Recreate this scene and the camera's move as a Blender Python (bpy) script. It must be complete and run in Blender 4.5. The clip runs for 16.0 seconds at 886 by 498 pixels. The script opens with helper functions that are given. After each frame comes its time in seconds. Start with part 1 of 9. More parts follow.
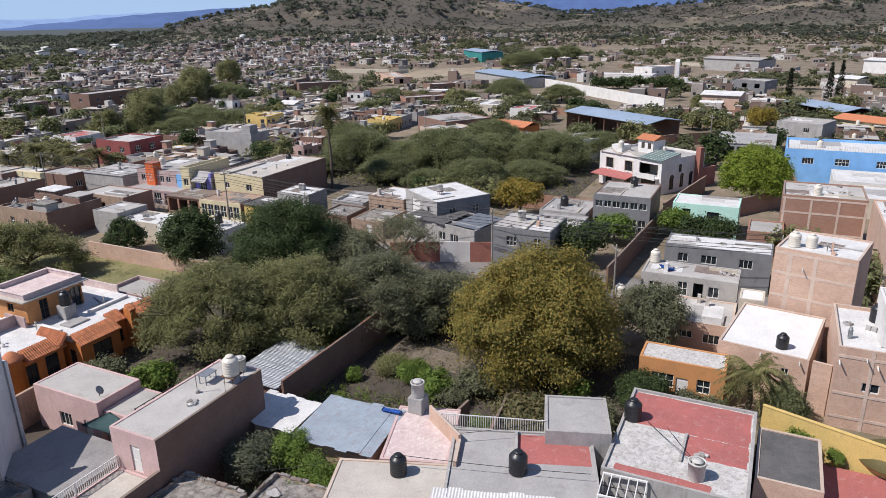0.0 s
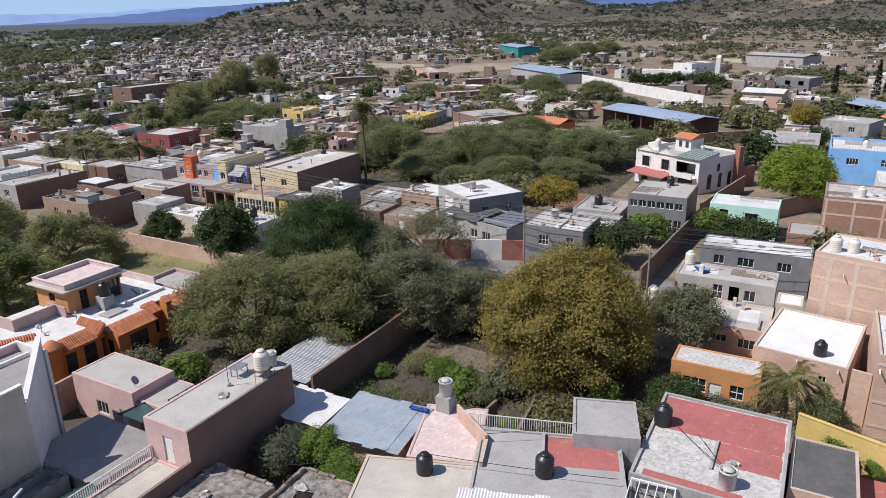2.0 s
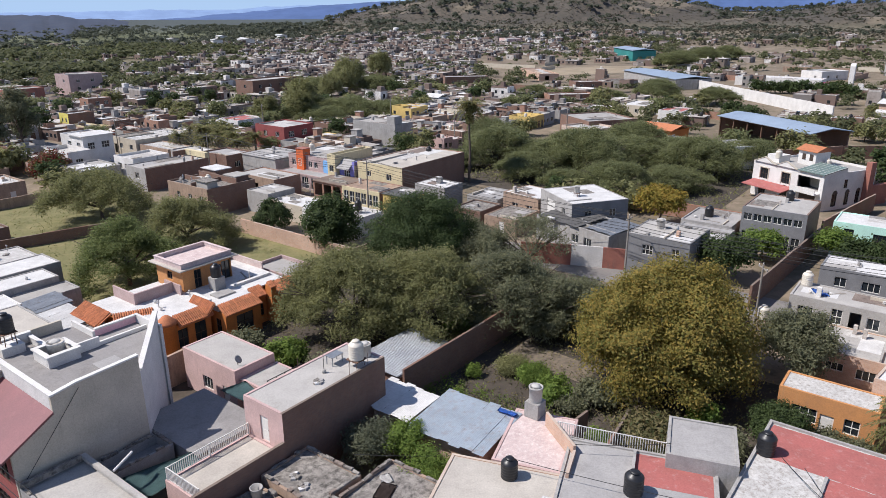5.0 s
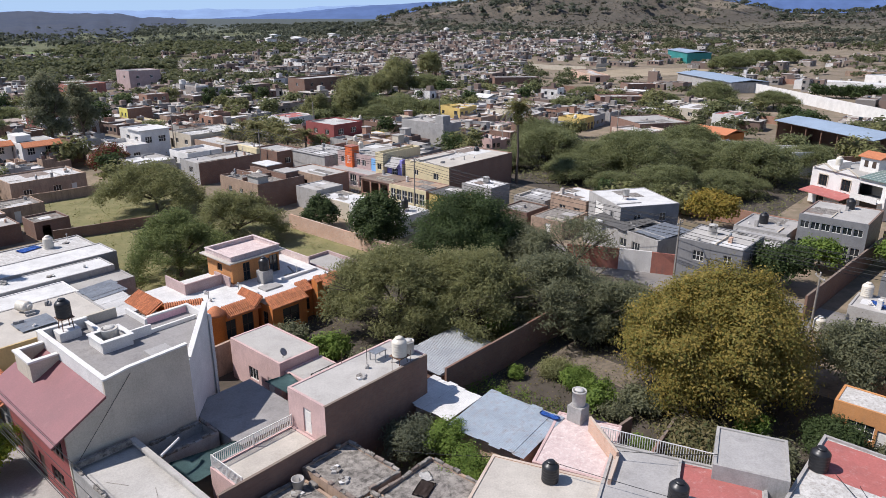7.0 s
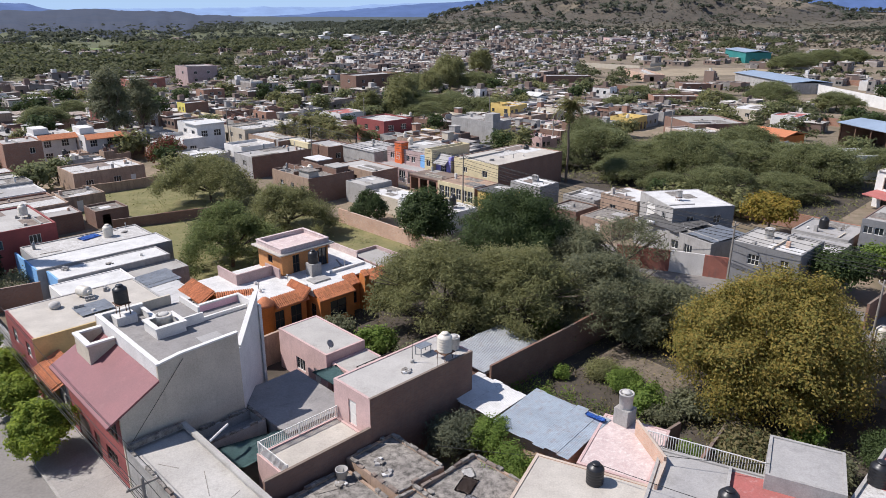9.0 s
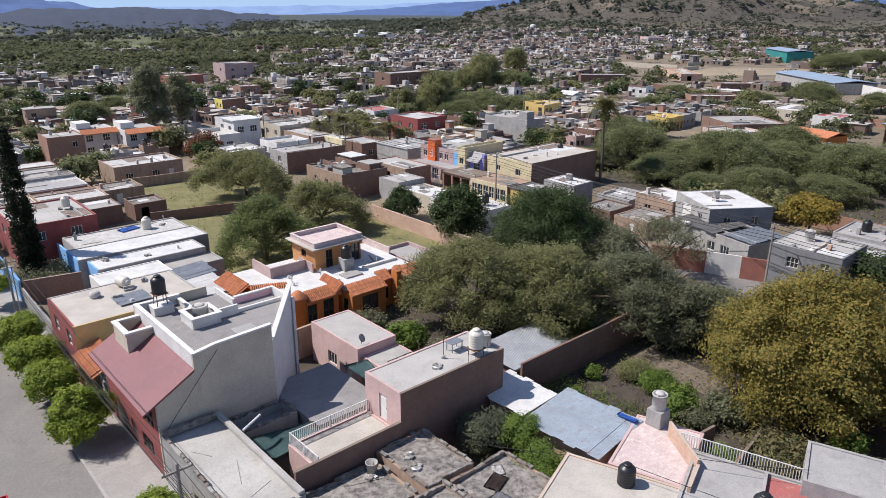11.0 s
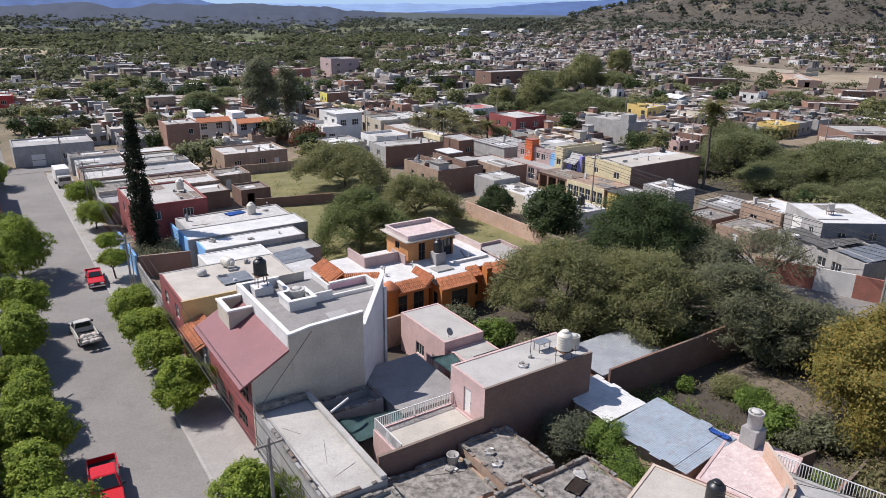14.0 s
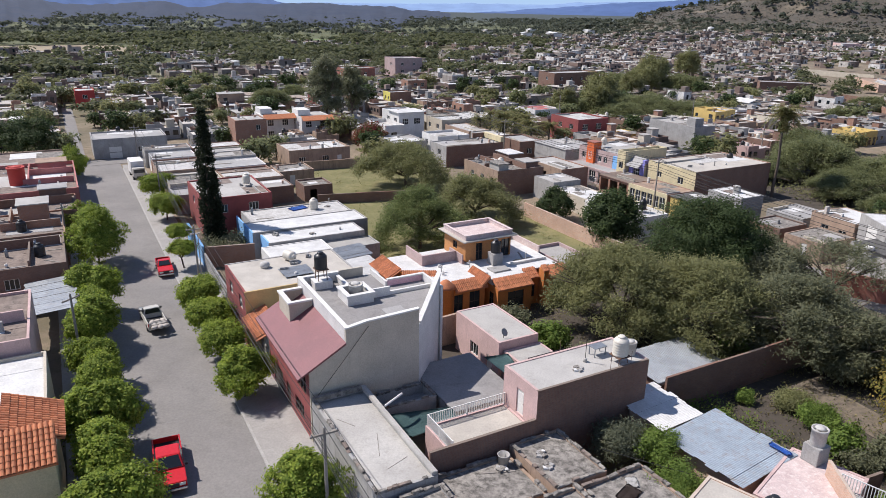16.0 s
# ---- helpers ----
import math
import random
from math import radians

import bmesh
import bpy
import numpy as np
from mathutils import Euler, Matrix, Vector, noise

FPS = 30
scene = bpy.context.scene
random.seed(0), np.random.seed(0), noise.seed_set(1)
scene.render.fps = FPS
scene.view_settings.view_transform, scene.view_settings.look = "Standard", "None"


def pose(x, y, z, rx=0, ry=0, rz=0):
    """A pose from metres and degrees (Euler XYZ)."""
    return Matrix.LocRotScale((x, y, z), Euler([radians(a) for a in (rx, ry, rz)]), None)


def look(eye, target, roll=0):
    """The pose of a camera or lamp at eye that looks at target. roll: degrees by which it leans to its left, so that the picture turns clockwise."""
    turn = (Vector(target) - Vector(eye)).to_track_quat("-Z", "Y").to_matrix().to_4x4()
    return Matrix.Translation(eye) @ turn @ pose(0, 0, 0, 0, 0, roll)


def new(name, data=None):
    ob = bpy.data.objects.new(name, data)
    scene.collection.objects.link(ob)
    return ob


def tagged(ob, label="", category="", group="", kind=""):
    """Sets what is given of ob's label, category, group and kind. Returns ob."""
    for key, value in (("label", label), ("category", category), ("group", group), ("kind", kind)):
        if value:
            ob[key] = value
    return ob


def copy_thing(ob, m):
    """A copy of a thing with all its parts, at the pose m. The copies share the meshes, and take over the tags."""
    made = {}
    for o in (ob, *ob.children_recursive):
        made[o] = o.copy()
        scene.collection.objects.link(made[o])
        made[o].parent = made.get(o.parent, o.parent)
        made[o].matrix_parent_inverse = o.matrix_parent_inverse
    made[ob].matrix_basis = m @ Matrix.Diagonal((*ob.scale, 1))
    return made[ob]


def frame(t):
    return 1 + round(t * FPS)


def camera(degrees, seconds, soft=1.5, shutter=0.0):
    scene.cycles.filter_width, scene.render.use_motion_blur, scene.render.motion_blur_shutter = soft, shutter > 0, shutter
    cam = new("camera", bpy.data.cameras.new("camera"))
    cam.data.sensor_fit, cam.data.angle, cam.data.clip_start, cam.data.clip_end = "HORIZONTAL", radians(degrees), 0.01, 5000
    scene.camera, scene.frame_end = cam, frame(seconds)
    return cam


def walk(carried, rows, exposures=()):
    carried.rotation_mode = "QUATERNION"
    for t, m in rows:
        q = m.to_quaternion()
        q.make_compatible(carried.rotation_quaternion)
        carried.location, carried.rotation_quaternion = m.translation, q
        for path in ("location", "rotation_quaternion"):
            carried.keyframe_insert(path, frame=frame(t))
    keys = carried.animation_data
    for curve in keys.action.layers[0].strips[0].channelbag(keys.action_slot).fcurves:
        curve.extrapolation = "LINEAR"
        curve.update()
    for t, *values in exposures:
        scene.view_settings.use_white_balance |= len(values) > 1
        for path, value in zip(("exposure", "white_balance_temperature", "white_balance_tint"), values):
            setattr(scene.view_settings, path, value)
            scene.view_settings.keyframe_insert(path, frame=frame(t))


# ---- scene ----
cam = camera(65.23, 16.0, soft=0.75)
PATH = [
    (0.0, pose(-0.104, -0.314, 32.099, 71.373, 1.015, -17.321)),
    (0.5, pose(-0.017, -0.291, 32.186, 71.272, 1.037, -16.497)),
    (1.0, pose(0.057, -0.264, 32.257, 71.215, 1.071, -15.649)),
    (1.5, pose(0.118, -0.235, 32.312, 71.122, 0.994, -15.013)),
    (2.0, pose(0.167, -0.204, 32.352, 71.015, 0.987, -14.407)),
    (2.5, pose(0.204, -0.171, 32.379, 71.044, 0.844, -13.427)),
    (3.0, pose(0.231, -0.137, 32.393, 71.081, 0.719, -11.906)),
    (3.5, pose(0.247, -0.102, 32.396, 71.088, 0.596, -9.933)),
    (4.0, pose(0.255, -0.067, 32.389, 71.103, 0.492, -8.139)),
    (6.5, pose(0.185, 0.096, 32.227, 71.157, -0.011, -2.640)),
    (7.0, pose(0.155, 0.123, 32.177, 71.170, -0.047, -1.539)),
    (7.5, pose(0.122, 0.147, 32.124, 71.162, -0.110, -0.313)),
    (8.0, pose(0.085, 0.168, 32.068, 71.125, -0.100, 0.851)),
    (8.5, pose(0.047, 0.184, 32.010, 71.081, -0.115, 1.762)),
    (9.0, pose(0.007, 0.197, 31.952, 71.032, -0.147, 2.522)),
    (11.5, pose(-0.182, 0.175, 31.686, 70.886, -0.275, 5.971)),
    (12.0, pose(-0.213, 0.151, 31.645, 70.854, -0.369, 6.715)),
    (12.5, pose(-0.239, 0.119, 31.611, 70.840, -0.436, 7.568)),
    (13.0, pose(-0.260, 0.079, 31.583, 70.809, -0.583, 9.434)),
    (13.5, pose(-0.275, 0.031, 31.564, 70.790, -0.738, 11.522)),
    (14.0, pose(-0.284, -0.027, 31.555, 70.773, -0.831, 13.362)),
    (14.5, pose(-0.285, -0.094, 31.555, 70.751, -0.930, 14.802)),
    (15.0, pose(-0.278, -0.171, 31.568, 70.758, -0.948, 16.297)),
    (15.5, pose(-0.262, -0.258, 31.592, 70.729, -1.058, 17.595)),
    (16.0, pose(-0.237, -0.357, 31.630, 70.694, -1.037, 18.432)),
]
walk(cam, PATH, ((0.0, 0.25), (4.0, 0.31), (8.0, 0.37), (16.0, 0.37)))

# ---- world and light ----
world = bpy.data.worlds.new("world")
scene.world = world
world.use_nodes = True
wn = world.node_tree
sky = wn.nodes.new("ShaderNodeTexSky")
sky.sky_type = 'NISHITA'
sky.sun_disc = False
sky.sun_elevation = radians(50)
sky.sun_rotation = radians(270)
sky.altitude = 1800
sky.air_density = 0.85
sky.dust_density = 0.0
sky.ozone_density = 2.0
wn.nodes["Background"].inputs[1].default_value = 0.15
tint = wn.nodes.new("ShaderNodeMix")
tint.data_type, tint.blend_type = 'RGBA', 'MULTIPLY'
tint.inputs[0].default_value = 1.0
tint.inputs[7].default_value = (1.10, 0.93, 0.89, 1)
wn.links.new(sky.outputs[0], tint.inputs[6])
cap = wn.nodes.new("ShaderNodeVectorMath")
cap.operation = 'MINIMUM'
cap.inputs[1].default_value = (2.3, 3.25, 4.75)
wn.links.new(tint.outputs[2], cap.inputs[0])
wn.links.new(cap.outputs[0], wn.nodes["Background"].inputs[0])
sun = new("sun", bpy.data.lights.new("sun", 'SUN'))
sun.data.energy = 4.5
sun.data.angle = radians(0.6)
sun.data.color = (1.0, 0.945, 0.915)
sun.matrix_world = look((-62, 0, 78), (0, 0, 0))
scene.view_settings.exposure = 0.3

# ---- the block's own frame: x into the block from the house fronts, y along the street ----
BLOCK = pose(-23.3, 39.3, 0, 0, 0, 47.1)


def at(x, y, z=0.0, rz=0.0):
    return BLOCK @ pose(x, y, z, 0, 0, rz)


# ---- materials ----
def nodes_of(name):
    m = bpy.data.materials.new(name)
    m.use_nodes = True
    t = m.node_tree
    return m, t, t.nodes["Principled BSDF"]


def link(t, a, b):
    t.links.new(a, b)


def tex_noise(t, vec, scale, detail=4.0, rough=0.6):
    n = t.nodes.new("ShaderNodeTexNoise")
    n.inputs["Scale"].default_value = scale
    n.inputs["Detail"].default_value = detail
    n.inputs["Roughness"].default_value = rough
    link(t, vec, n.inputs["Vector"])
    return n.outputs["Fac"]


def ramp(t, fac, lo, hi, c0=(0, 0, 0, 1), c1=(1, 1, 1, 1)):
    r = t.nodes.new("ShaderNodeValToRGB")
    r.color_ramp.elements[0].position, r.color_ramp.elements[1].position = lo, hi
    r.color_ramp.elements[0].color, r.color_ramp.elements[1].color = c0, c1
    link(t, fac, r.inputs[0])
    return r.outputs[0]


def mix(t, fac, a, b, kind='MIX'):
    n = t.nodes.new("ShaderNodeMix")
    n.data_type, n.blend_type = 'RGBA', kind
    for sock, value in ((n.inputs[0], fac), (n.inputs[6], a), (n.inputs[7], b)):
        if isinstance(value, (int, float)):
            sock.default_value = value
        elif isinstance(value, tuple):
            sock.default_value = (*value[:3], 1)
        else:
            link(t, value, sock)
    return n.outputs[2]


def bump(t, bsdf, fac, strength, distance=0.03):
    b = t.nodes.new("ShaderNodeBump")
    b.inputs["Strength"].default_value, b.inputs["Distance"].default_value = strength, distance
    link(t, fac, b.inputs["Height"])
    link(t, b.outputs[0], bsdf.inputs["Normal"])


def position(t):
    return t.nodes.new("ShaderNodeNewGeometry").outputs["Position"]


def surface(name, c0, c1=None, stain=None, scale=0.6, grain=9.0, rough=0.85, amount=0.5, relief=0.25, vary=0.0, streak=False):
    """A weathered plain surface: slow blotches from c0 to c1, stains, fine grain; vary: random change of shade from object to object."""
    m, t, b = nodes_of(name)
    p = position(t)
    c1 = tuple(v * 0.9 for v in c1) if c1 else tuple(v * 0.7 for v in c0)
    stain = stain or tuple(v * 0.4 for v in c0)
    big = ramp(t, tex_noise(t, p, scale, 6, 0.65), 0.35, 0.68)
    col = mix(t, big, c0, c1)
    sp = p
    if streak:
        mp = t.nodes.new("ShaderNodeMapping")
        mp.inputs["Scale"].default_value = (1, 1, 0.18)
        link(t, p, mp.inputs[0])
        sp = mp.outputs[0]
    blot = ramp(t, tex_noise(t, sp, scale * 3.1, 8, 0.72), 0.60 - 0.18 * amount, 0.74 - 0.1 * amount)
    fac = t.nodes.new("ShaderNodeMath")
    fac.operation = 'MULTIPLY'
    link(t, blot, fac.inputs[0])
    fac.inputs[1].default_value = min(1.0, amount * 1.3)
    col = mix(t, fac.outputs[0], col, stain)
    fine = tex_noise(t, p, grain, 3, 0.7)
    col = mix(t, 0.28, col, ramp(t, fine, 0.32, 0.66, (0.42, 0.42, 0.42, 1), (1.12, 1.12, 1.12, 1)), 'MULTIPLY')
    if vary:
        info = t.nodes.new("ShaderNodeObjectInfo")
        hsv = t.nodes.new("ShaderNodeHueSaturation")
        rng = t.nodes.new("ShaderNodeMapRange")
        rng.inputs[3].default_value, rng.inputs[4].default_value = 1 - vary, 1 + vary
        link(t, info.outputs["Random"], rng.inputs[0])
        link(t, rng.outputs[0], hsv.inputs["Value"])
        link(t, col, hsv.inputs["Color"])
        col = hsv.outputs[0]
    link(t, col, b.inputs["Base Color"])
    b.inputs["Roughness"].default_value = rough
    bump(t, b, fine, relief, 0.02)
    return m


def wall_axes(t):
    """Running length along a wall and height, from the place and the normal."""
    g = t.nodes.new("ShaderNodeNewGeometry")
    cr = t.nodes.new("ShaderNodeVectorMath")
    cr.operation = 'CROSS_PRODUCT'
    cr.inputs[1].default_value = (0, 0, 1)
    link(t, g.outputs["True Normal"], cr.inputs[0])
    dt = t.nodes.new("ShaderNodeVectorMath")
    dt.operation = 'DOT_PRODUCT'
    link(t, cr.outputs[0], dt.inputs[0])
    link(t, g.outputs["Position"], dt.inputs[1])
    sep = t.nodes.new("ShaderNodeSeparateXYZ")
    link(t, g.outputs["Position"], sep.inputs[0])
    cmb = t.nodes.new("ShaderNodeCombineXYZ")
    link(t, dt.outputs["Value"], cmb.inputs[0])
    link(t, sep.outputs[2], cmb.inputs[1])
    return cmb.outputs[0], g.outputs["Position"]


def brickwork(name, c0, c1, joint, w=0.26, h=0.085, stain=(0.12, 0.09, 0.08), amount=0.4):
    m, t, b = nodes_of(name)
    v, p = wall_axes(t)
    k = t.nodes.new("ShaderNodeTexBrick")
    k.inputs["Scale"].default_value = 1
    k.inputs["Brick Width"].default_value, k.inputs["Row Height"].default_value = w, h
    k.inputs["Mortar Size"].default_value = 0.012
    k.inputs["Mortar Smooth"].default_value = 0.3
    for key, c in (("Color1", c0), ("Color2", c1), ("Mortar", joint)):
        k.inputs[key].default_value = (*c, 1)
    link(t, v, k.inputs["Vector"])
    col = mix(t, ramp(t, tex_noise(t, p, 0.5, 6), 0.35, 0.7), k.outputs["Color"], mix(t, 0.45, k.outputs["Color"], tuple(v * 0.7 for v in c1)))
    blot = ramp(t, tex_noise(t, p, 1.7, 7, 0.7), 0.62 - 0.15 * amount, 0.8)
    col = mix(t, blot, col, mix(t, amount, col, stain))
    col = mix(t, 0.2, col, ramp(t, tex_noise(t, p, 12, 3), 0.3, 0.7, (0.4, 0.4, 0.4, 1)), 'MULTIPLY')
    link(t, col, b.inputs["Base Color"])
    b.inputs["Roughness"].default_value = 0.92
    bump(t, b, k.outputs["Fac"], -0.4, 0.01)
    return m


def plain(name, c, rough=0.5, metal=0.0):
    m, t, b = nodes_of(name)
    col = mix(t, 0.3, c, ramp(t, tex_noise(t, position(t), 6, 4), 0.3, 0.7, (0.5, 0.5, 0.5, 1)), 'MULTIPLY')
    link(t, col, b.inputs["Base Color"])
    b.inputs["Roughness"].default_value, b.inputs["Metallic"].default_value = rough, metal
    return m


def leafage(name, c0, c1, c2=None, glow=0.46):
    """Leaves: each one of its own shade between c0 and c1, a few of c2, letting some light through."""
    m, t, b = nodes_of(name)
    g = t.nodes.new("ShaderNodeNewGeometry")
    r = t.nodes.new("ShaderNodeValToRGB")
    r.color_ramp.elements[0].color, r.color_ramp.elements[1].color = (*c0, 1), (*c1, 1)
    if c2:
        e = r.color_ramp.elements.new(0.97)
        e.color = (*c2, 1)
        r.color_ramp.elements[1].position = 0.85
    link(t, g.outputs["Random Per Island"], r.inputs[0])
    col = mix(t, ramp(t, tex_noise(t, g.outputs["Position"], 0.45, 4), 0.38, 0.66), r.outputs[0],
              mix(t, 0.35, r.outputs[0], tuple(v * 0.45 for v in c0)))
    link(t, col, b.inputs["Base Color"])
    b.inputs["Roughness"].default_value = 0.7
    b.inputs["Specular IOR Level"].default_value = 0.3
    tr = t.nodes.new("ShaderNodeBsdfTranslucent")
    link(t, col, tr.inputs["Color"])
    mx = t.nodes.new("ShaderNodeMixShader")
    mx.inputs[0].default_value = glow
    out = t.nodes["Material Output"]
    link(t, b.outputs[0], mx.inputs[1])
    link(t, tr.outputs[0], mx.inputs[2])
    link(t, mx.outputs[0], out.inputs["Surface"])
    return m


M = {}
M["concrete"] = surface("concrete", (0.44, 0.42, 0.39), (0.37, 0.35, 0.325), (0.27, 0.25, 0.225), 0.22, 8, 0.9, 0.45, vary=0.1)
M["old_concrete"] = surface("old_concrete", (0.35, 0.32, 0.285), (0.25, 0.225, 0.20), (0.075, 0.068, 0.06), 0.7, 8, 0.95, 1.0)
M["roof_slate"] = surface("dark_cement_roof", (0.30, 0.285, 0.275), (0.25, 0.236, 0.228), (0.16, 0.15, 0.145), 0.3, 7, 0.9, 0.45)
M["roof_grey"] = surface("roof_grey", (0.40, 0.385, 0.37), (0.33, 0.32, 0.31), (0.24, 0.23, 0.22), 0.2, 8, 0.9, 0.45)
M["roof_dark"] = surface("roof_dark", (0.13, 0.125, 0.12), (0.09, 0.088, 0.085), (0.05, 0.05, 0.05), 0.7, 8, 0.9, 0.4)
M["roof_beige"] = surface("roof_beige", (0.52, 0.48, 0.42), (0.45, 0.41, 0.36), (0.3, 0.27, 0.24), 0.4, 8, 0.9, 0.3)
M["roof_white"] = surface("roof_white", (0.67, 0.66, 0.64), (0.57, 0.56, 0.54), (0.42, 0.40, 0.37), 0.5, 7, 0.8, 0.35)
M["whitewash"] = surface("fresh_whitewash", (0.74, 0.73, 0.705), (0.69, 0.68, 0.655), (0.52, 0.50, 0.47), 0.35, 8, 0.8, 0.3)
M["roof_red"] = surface("roof_red", (0.42, 0.13, 0.115), (0.37, 0.125, 0.11), (0.58, 0.46, 0.43), 0.6, 7, 0.85, 0.3)
M["roof_peel"] = surface("roof_peel", (0.60, 0.585, 0.56), (0.49, 0.475, 0.45), (0.30, 0.27, 0.24), 1.2, 9, 0.9, 0.75)
M["roof_pink"] = surface("roof_pink", (0.62, 0.50, 0.47), (0.55, 0.42, 0.40), (0.72, 0.66, 0.62), 0.9, 8, 0.9, 0.6)
M["roof_brown"] = surface("brown_weathered_roof", (0.27, 0.215, 0.18), (0.20, 0.155, 0.13), (0.10, 0.08, 0.07), 0.5, 6, 0.95, 0.7)
M["town_roof"] = surface("town_roof", (0.54, 0.50, 0.45), (0.44, 0.40, 0.36), (0.2, 0.18, 0.16), 0.3, 4, 0.9, 0.4, vary=0.35)
M["white"] = surface("white_plaster", (0.73, 0.71, 0.68), (0.66, 0.64, 0.61), (0.48, 0.46, 0.43), 0.4, 9, 0.85, 0.25, streak=True)
M["offwhite"] = surface("offwhite_plaster", (0.58, 0.515, 0.415), (0.53, 0.47, 0.375), (0.36, 0.31, 0.25), 0.5, 9, 0.9, 0.3, streak=True)
M["cement"] = surface("cement_render", (0.40, 0.385, 0.365), (0.33, 0.315, 0.30), (0.2, 0.19, 0.175), 0.7, 9, 0.92, 0.45, streak=True)
M["grey_paint"] = surface("grey_paint", (0.22, 0.22, 0.225), (0.18, 0.18, 0.185), (0.1, 0.1, 0.1), 0.6, 9, 0.9, 0.35, streak=True)
M["pink"] = surface("pink_plaster", (0.61, 0.425, 0.40), (0.54, 0.38, 0.355), (0.38, 0.27, 0.24), 0.5, 9, 0.9, 0.35, streak=True)
M["yellow"] = surface("yellow_plaster", (0.66, 0.47, 0.16), (0.58, 0.42, 0.15), (0.36, 0.28, 0.15), 0.5, 9, 0.9, 0.3, streak=True)
M["cream"] = surface("cream_plaster", (0.68, 0.58, 0.36), (0.60, 0.52, 0.33), (0.38, 0.32, 0.22), 0.5, 9, 0.9, 0.3, streak=True)
M["orange"] = surface("orange_plaster", (0.62, 0.21, 0.05), (0.54, 0.18, 0.045), (0.3, 0.12, 0.05), 0.6, 9, 0.85, 0.3, streak=True)
M["apricot"] = surface("apricot_plaster", (0.60, 0.275, 0.10), (0.53, 0.25, 0.10), (0.4, 0.24, 0.13), 0.6, 9, 0.85, 0.3, streak=True)
M["maroon"] = surface("maroon_paint", (0.30, 0.075, 0.07), (0.25, 0.065, 0.06), (0.14, 0.05, 0.045), 0.6, 9, 0.85, 0.3, streak=True)
M["rose_roof"] = surface("rose_roof_paint", (0.215, 0.072, 0.078), (0.195, 0.067, 0.073), (0.29, 0.13, 0.13), 0.35, 9, 0.55, 0.25)
M["blue"] = surface("sky_blue_paint", (0.22, 0.46, 0.79), (0.19, 0.41, 0.71), (0.12, 0.24, 0.42), 0.5, 9, 0.85, 0.2)
M["mint"] = surface("mint_paint", (0.52, 0.80, 0.68), (0.48, 0.74, 0.63), (0.35, 0.5, 0.44), 0.5, 9, 0.85, 0.2)
M["mauve"] = surface("mauve_plaster", (0.50, 0.37, 0.35), (0.44, 0.32, 0.30), (0.3, 0.22, 0.2), 0.5, 9, 0.9, 0.35, streak=True)
M["lilac"] = surface("violet_paint", (0.28, 0.27, 0.66), (0.25, 0.24, 0.58), (0.2, 0.18, 0.4), 0.5, 9, 0.85, 0.2)
M["red_orange"] = surface("vermilion_paint", (0.72, 0.15, 0.04), (0.65, 0.13, 0.04), (0.4, 0.1, 0.05), 0.5, 9, 0.85, 0.2)
M["red"] = surface("red_paint", (0.55, 0.07, 0.06), (0.48, 0.065, 0.055), (0.3, 0.06, 0.05), 0.5, 9, 0.85, 0.25)
M["terracotta"] = surface("faded_terracotta_paint", (0.38, 0.15, 0.11), (0.31, 0.125, 0.095), (0.2, 0.12, 0.1), 0.6, 9, 0.9, 0.5, streak=True)
M["lemon"] = surface("lemon_yellow_paint", (0.72, 0.64, 0.16), (0.66, 0.58, 0.15), (0.45, 0.4, 0.15), 0.5, 9, 0.85, 0.25)
M["magenta"] = surface("magenta_paint", (0.40, 0.05, 0.14), (0.34, 0.045, 0.12), (0.25, 0.06, 0.1), 0.5, 9, 0.85, 0.25)
M["salmon"] = surface("faded_salmon_paint", (0.50, 0.20, 0.18), (0.43, 0.17, 0.15), (0.32, 0.16, 0.14), 0.5, 9, 0.9, 0.4, streak=True)
M["field"] = surface("pale_fallow_field", (0.36, 0.29, 0.20), (0.29, 0.23, 0.155), (0.19, 0.165, 0.095), 0.05, 3, 1.0, 0.6, 0.6)
M["field_green"] = surface("green_crop_field", (0.17, 0.22, 0.075), (0.14, 0.185, 0.065), (0.12, 0.14, 0.06), 0.05, 3, 1.0, 0.4, 0.6)
M["brick"] = brickwork("red_brick", (0.40, 0.20, 0.13), (0.30, 0.145, 0.095), (0.33, 0.26, 0.21))
M["yellow_pale"] = surface("sun_bleached_yellow", (0.62, 0.45, 0.22), (0.54, 0.39, 0.19), (0.36, 0.27, 0.15), 0.5, 9, 0.9, 0.3, streak=True)
M["pink_render"] = surface("pinkish_concrete", (0.60, 0.47, 0.385), (0.53, 0.41, 0.335), (0.36, 0.28, 0.23), 0.7, 9, 0.92, 0.4)
M["brick_pale"] = brickwork("pale_brick", (0.62, 0.405, 0.30), (0.51, 0.315, 0.225), (0.54, 0.45, 0.37))
M["brick_dark"] = brickwork("weathered_brick", (0.27, 0.145, 0.10), (0.19, 0.10, 0.075), (0.22, 0.175, 0.14), amount=0.6)
# Town brick is a darker, duller brown than the other bricks.
M["town_brick"] = brickwork("dull_brown_brick", (0.215, 0.135, 0.105), (0.16, 0.105, 0.085), (0.19, 0.155, 0.13), amount=0.6)
M["adobe"] = surface("adobe_wall", (0.42, 0.30, 0.22), (0.34, 0.24, 0.175), (0.2, 0.14, 0.105), 0.7, 6, 0.95, 0.6, 0.5, streak=True)
M["street"] = surface("street_concrete", (0.245, 0.228, 0.213), (0.215, 0.20, 0.188), (0.165, 0.152, 0.142), 0.13, 5, 0.9, 0.45)
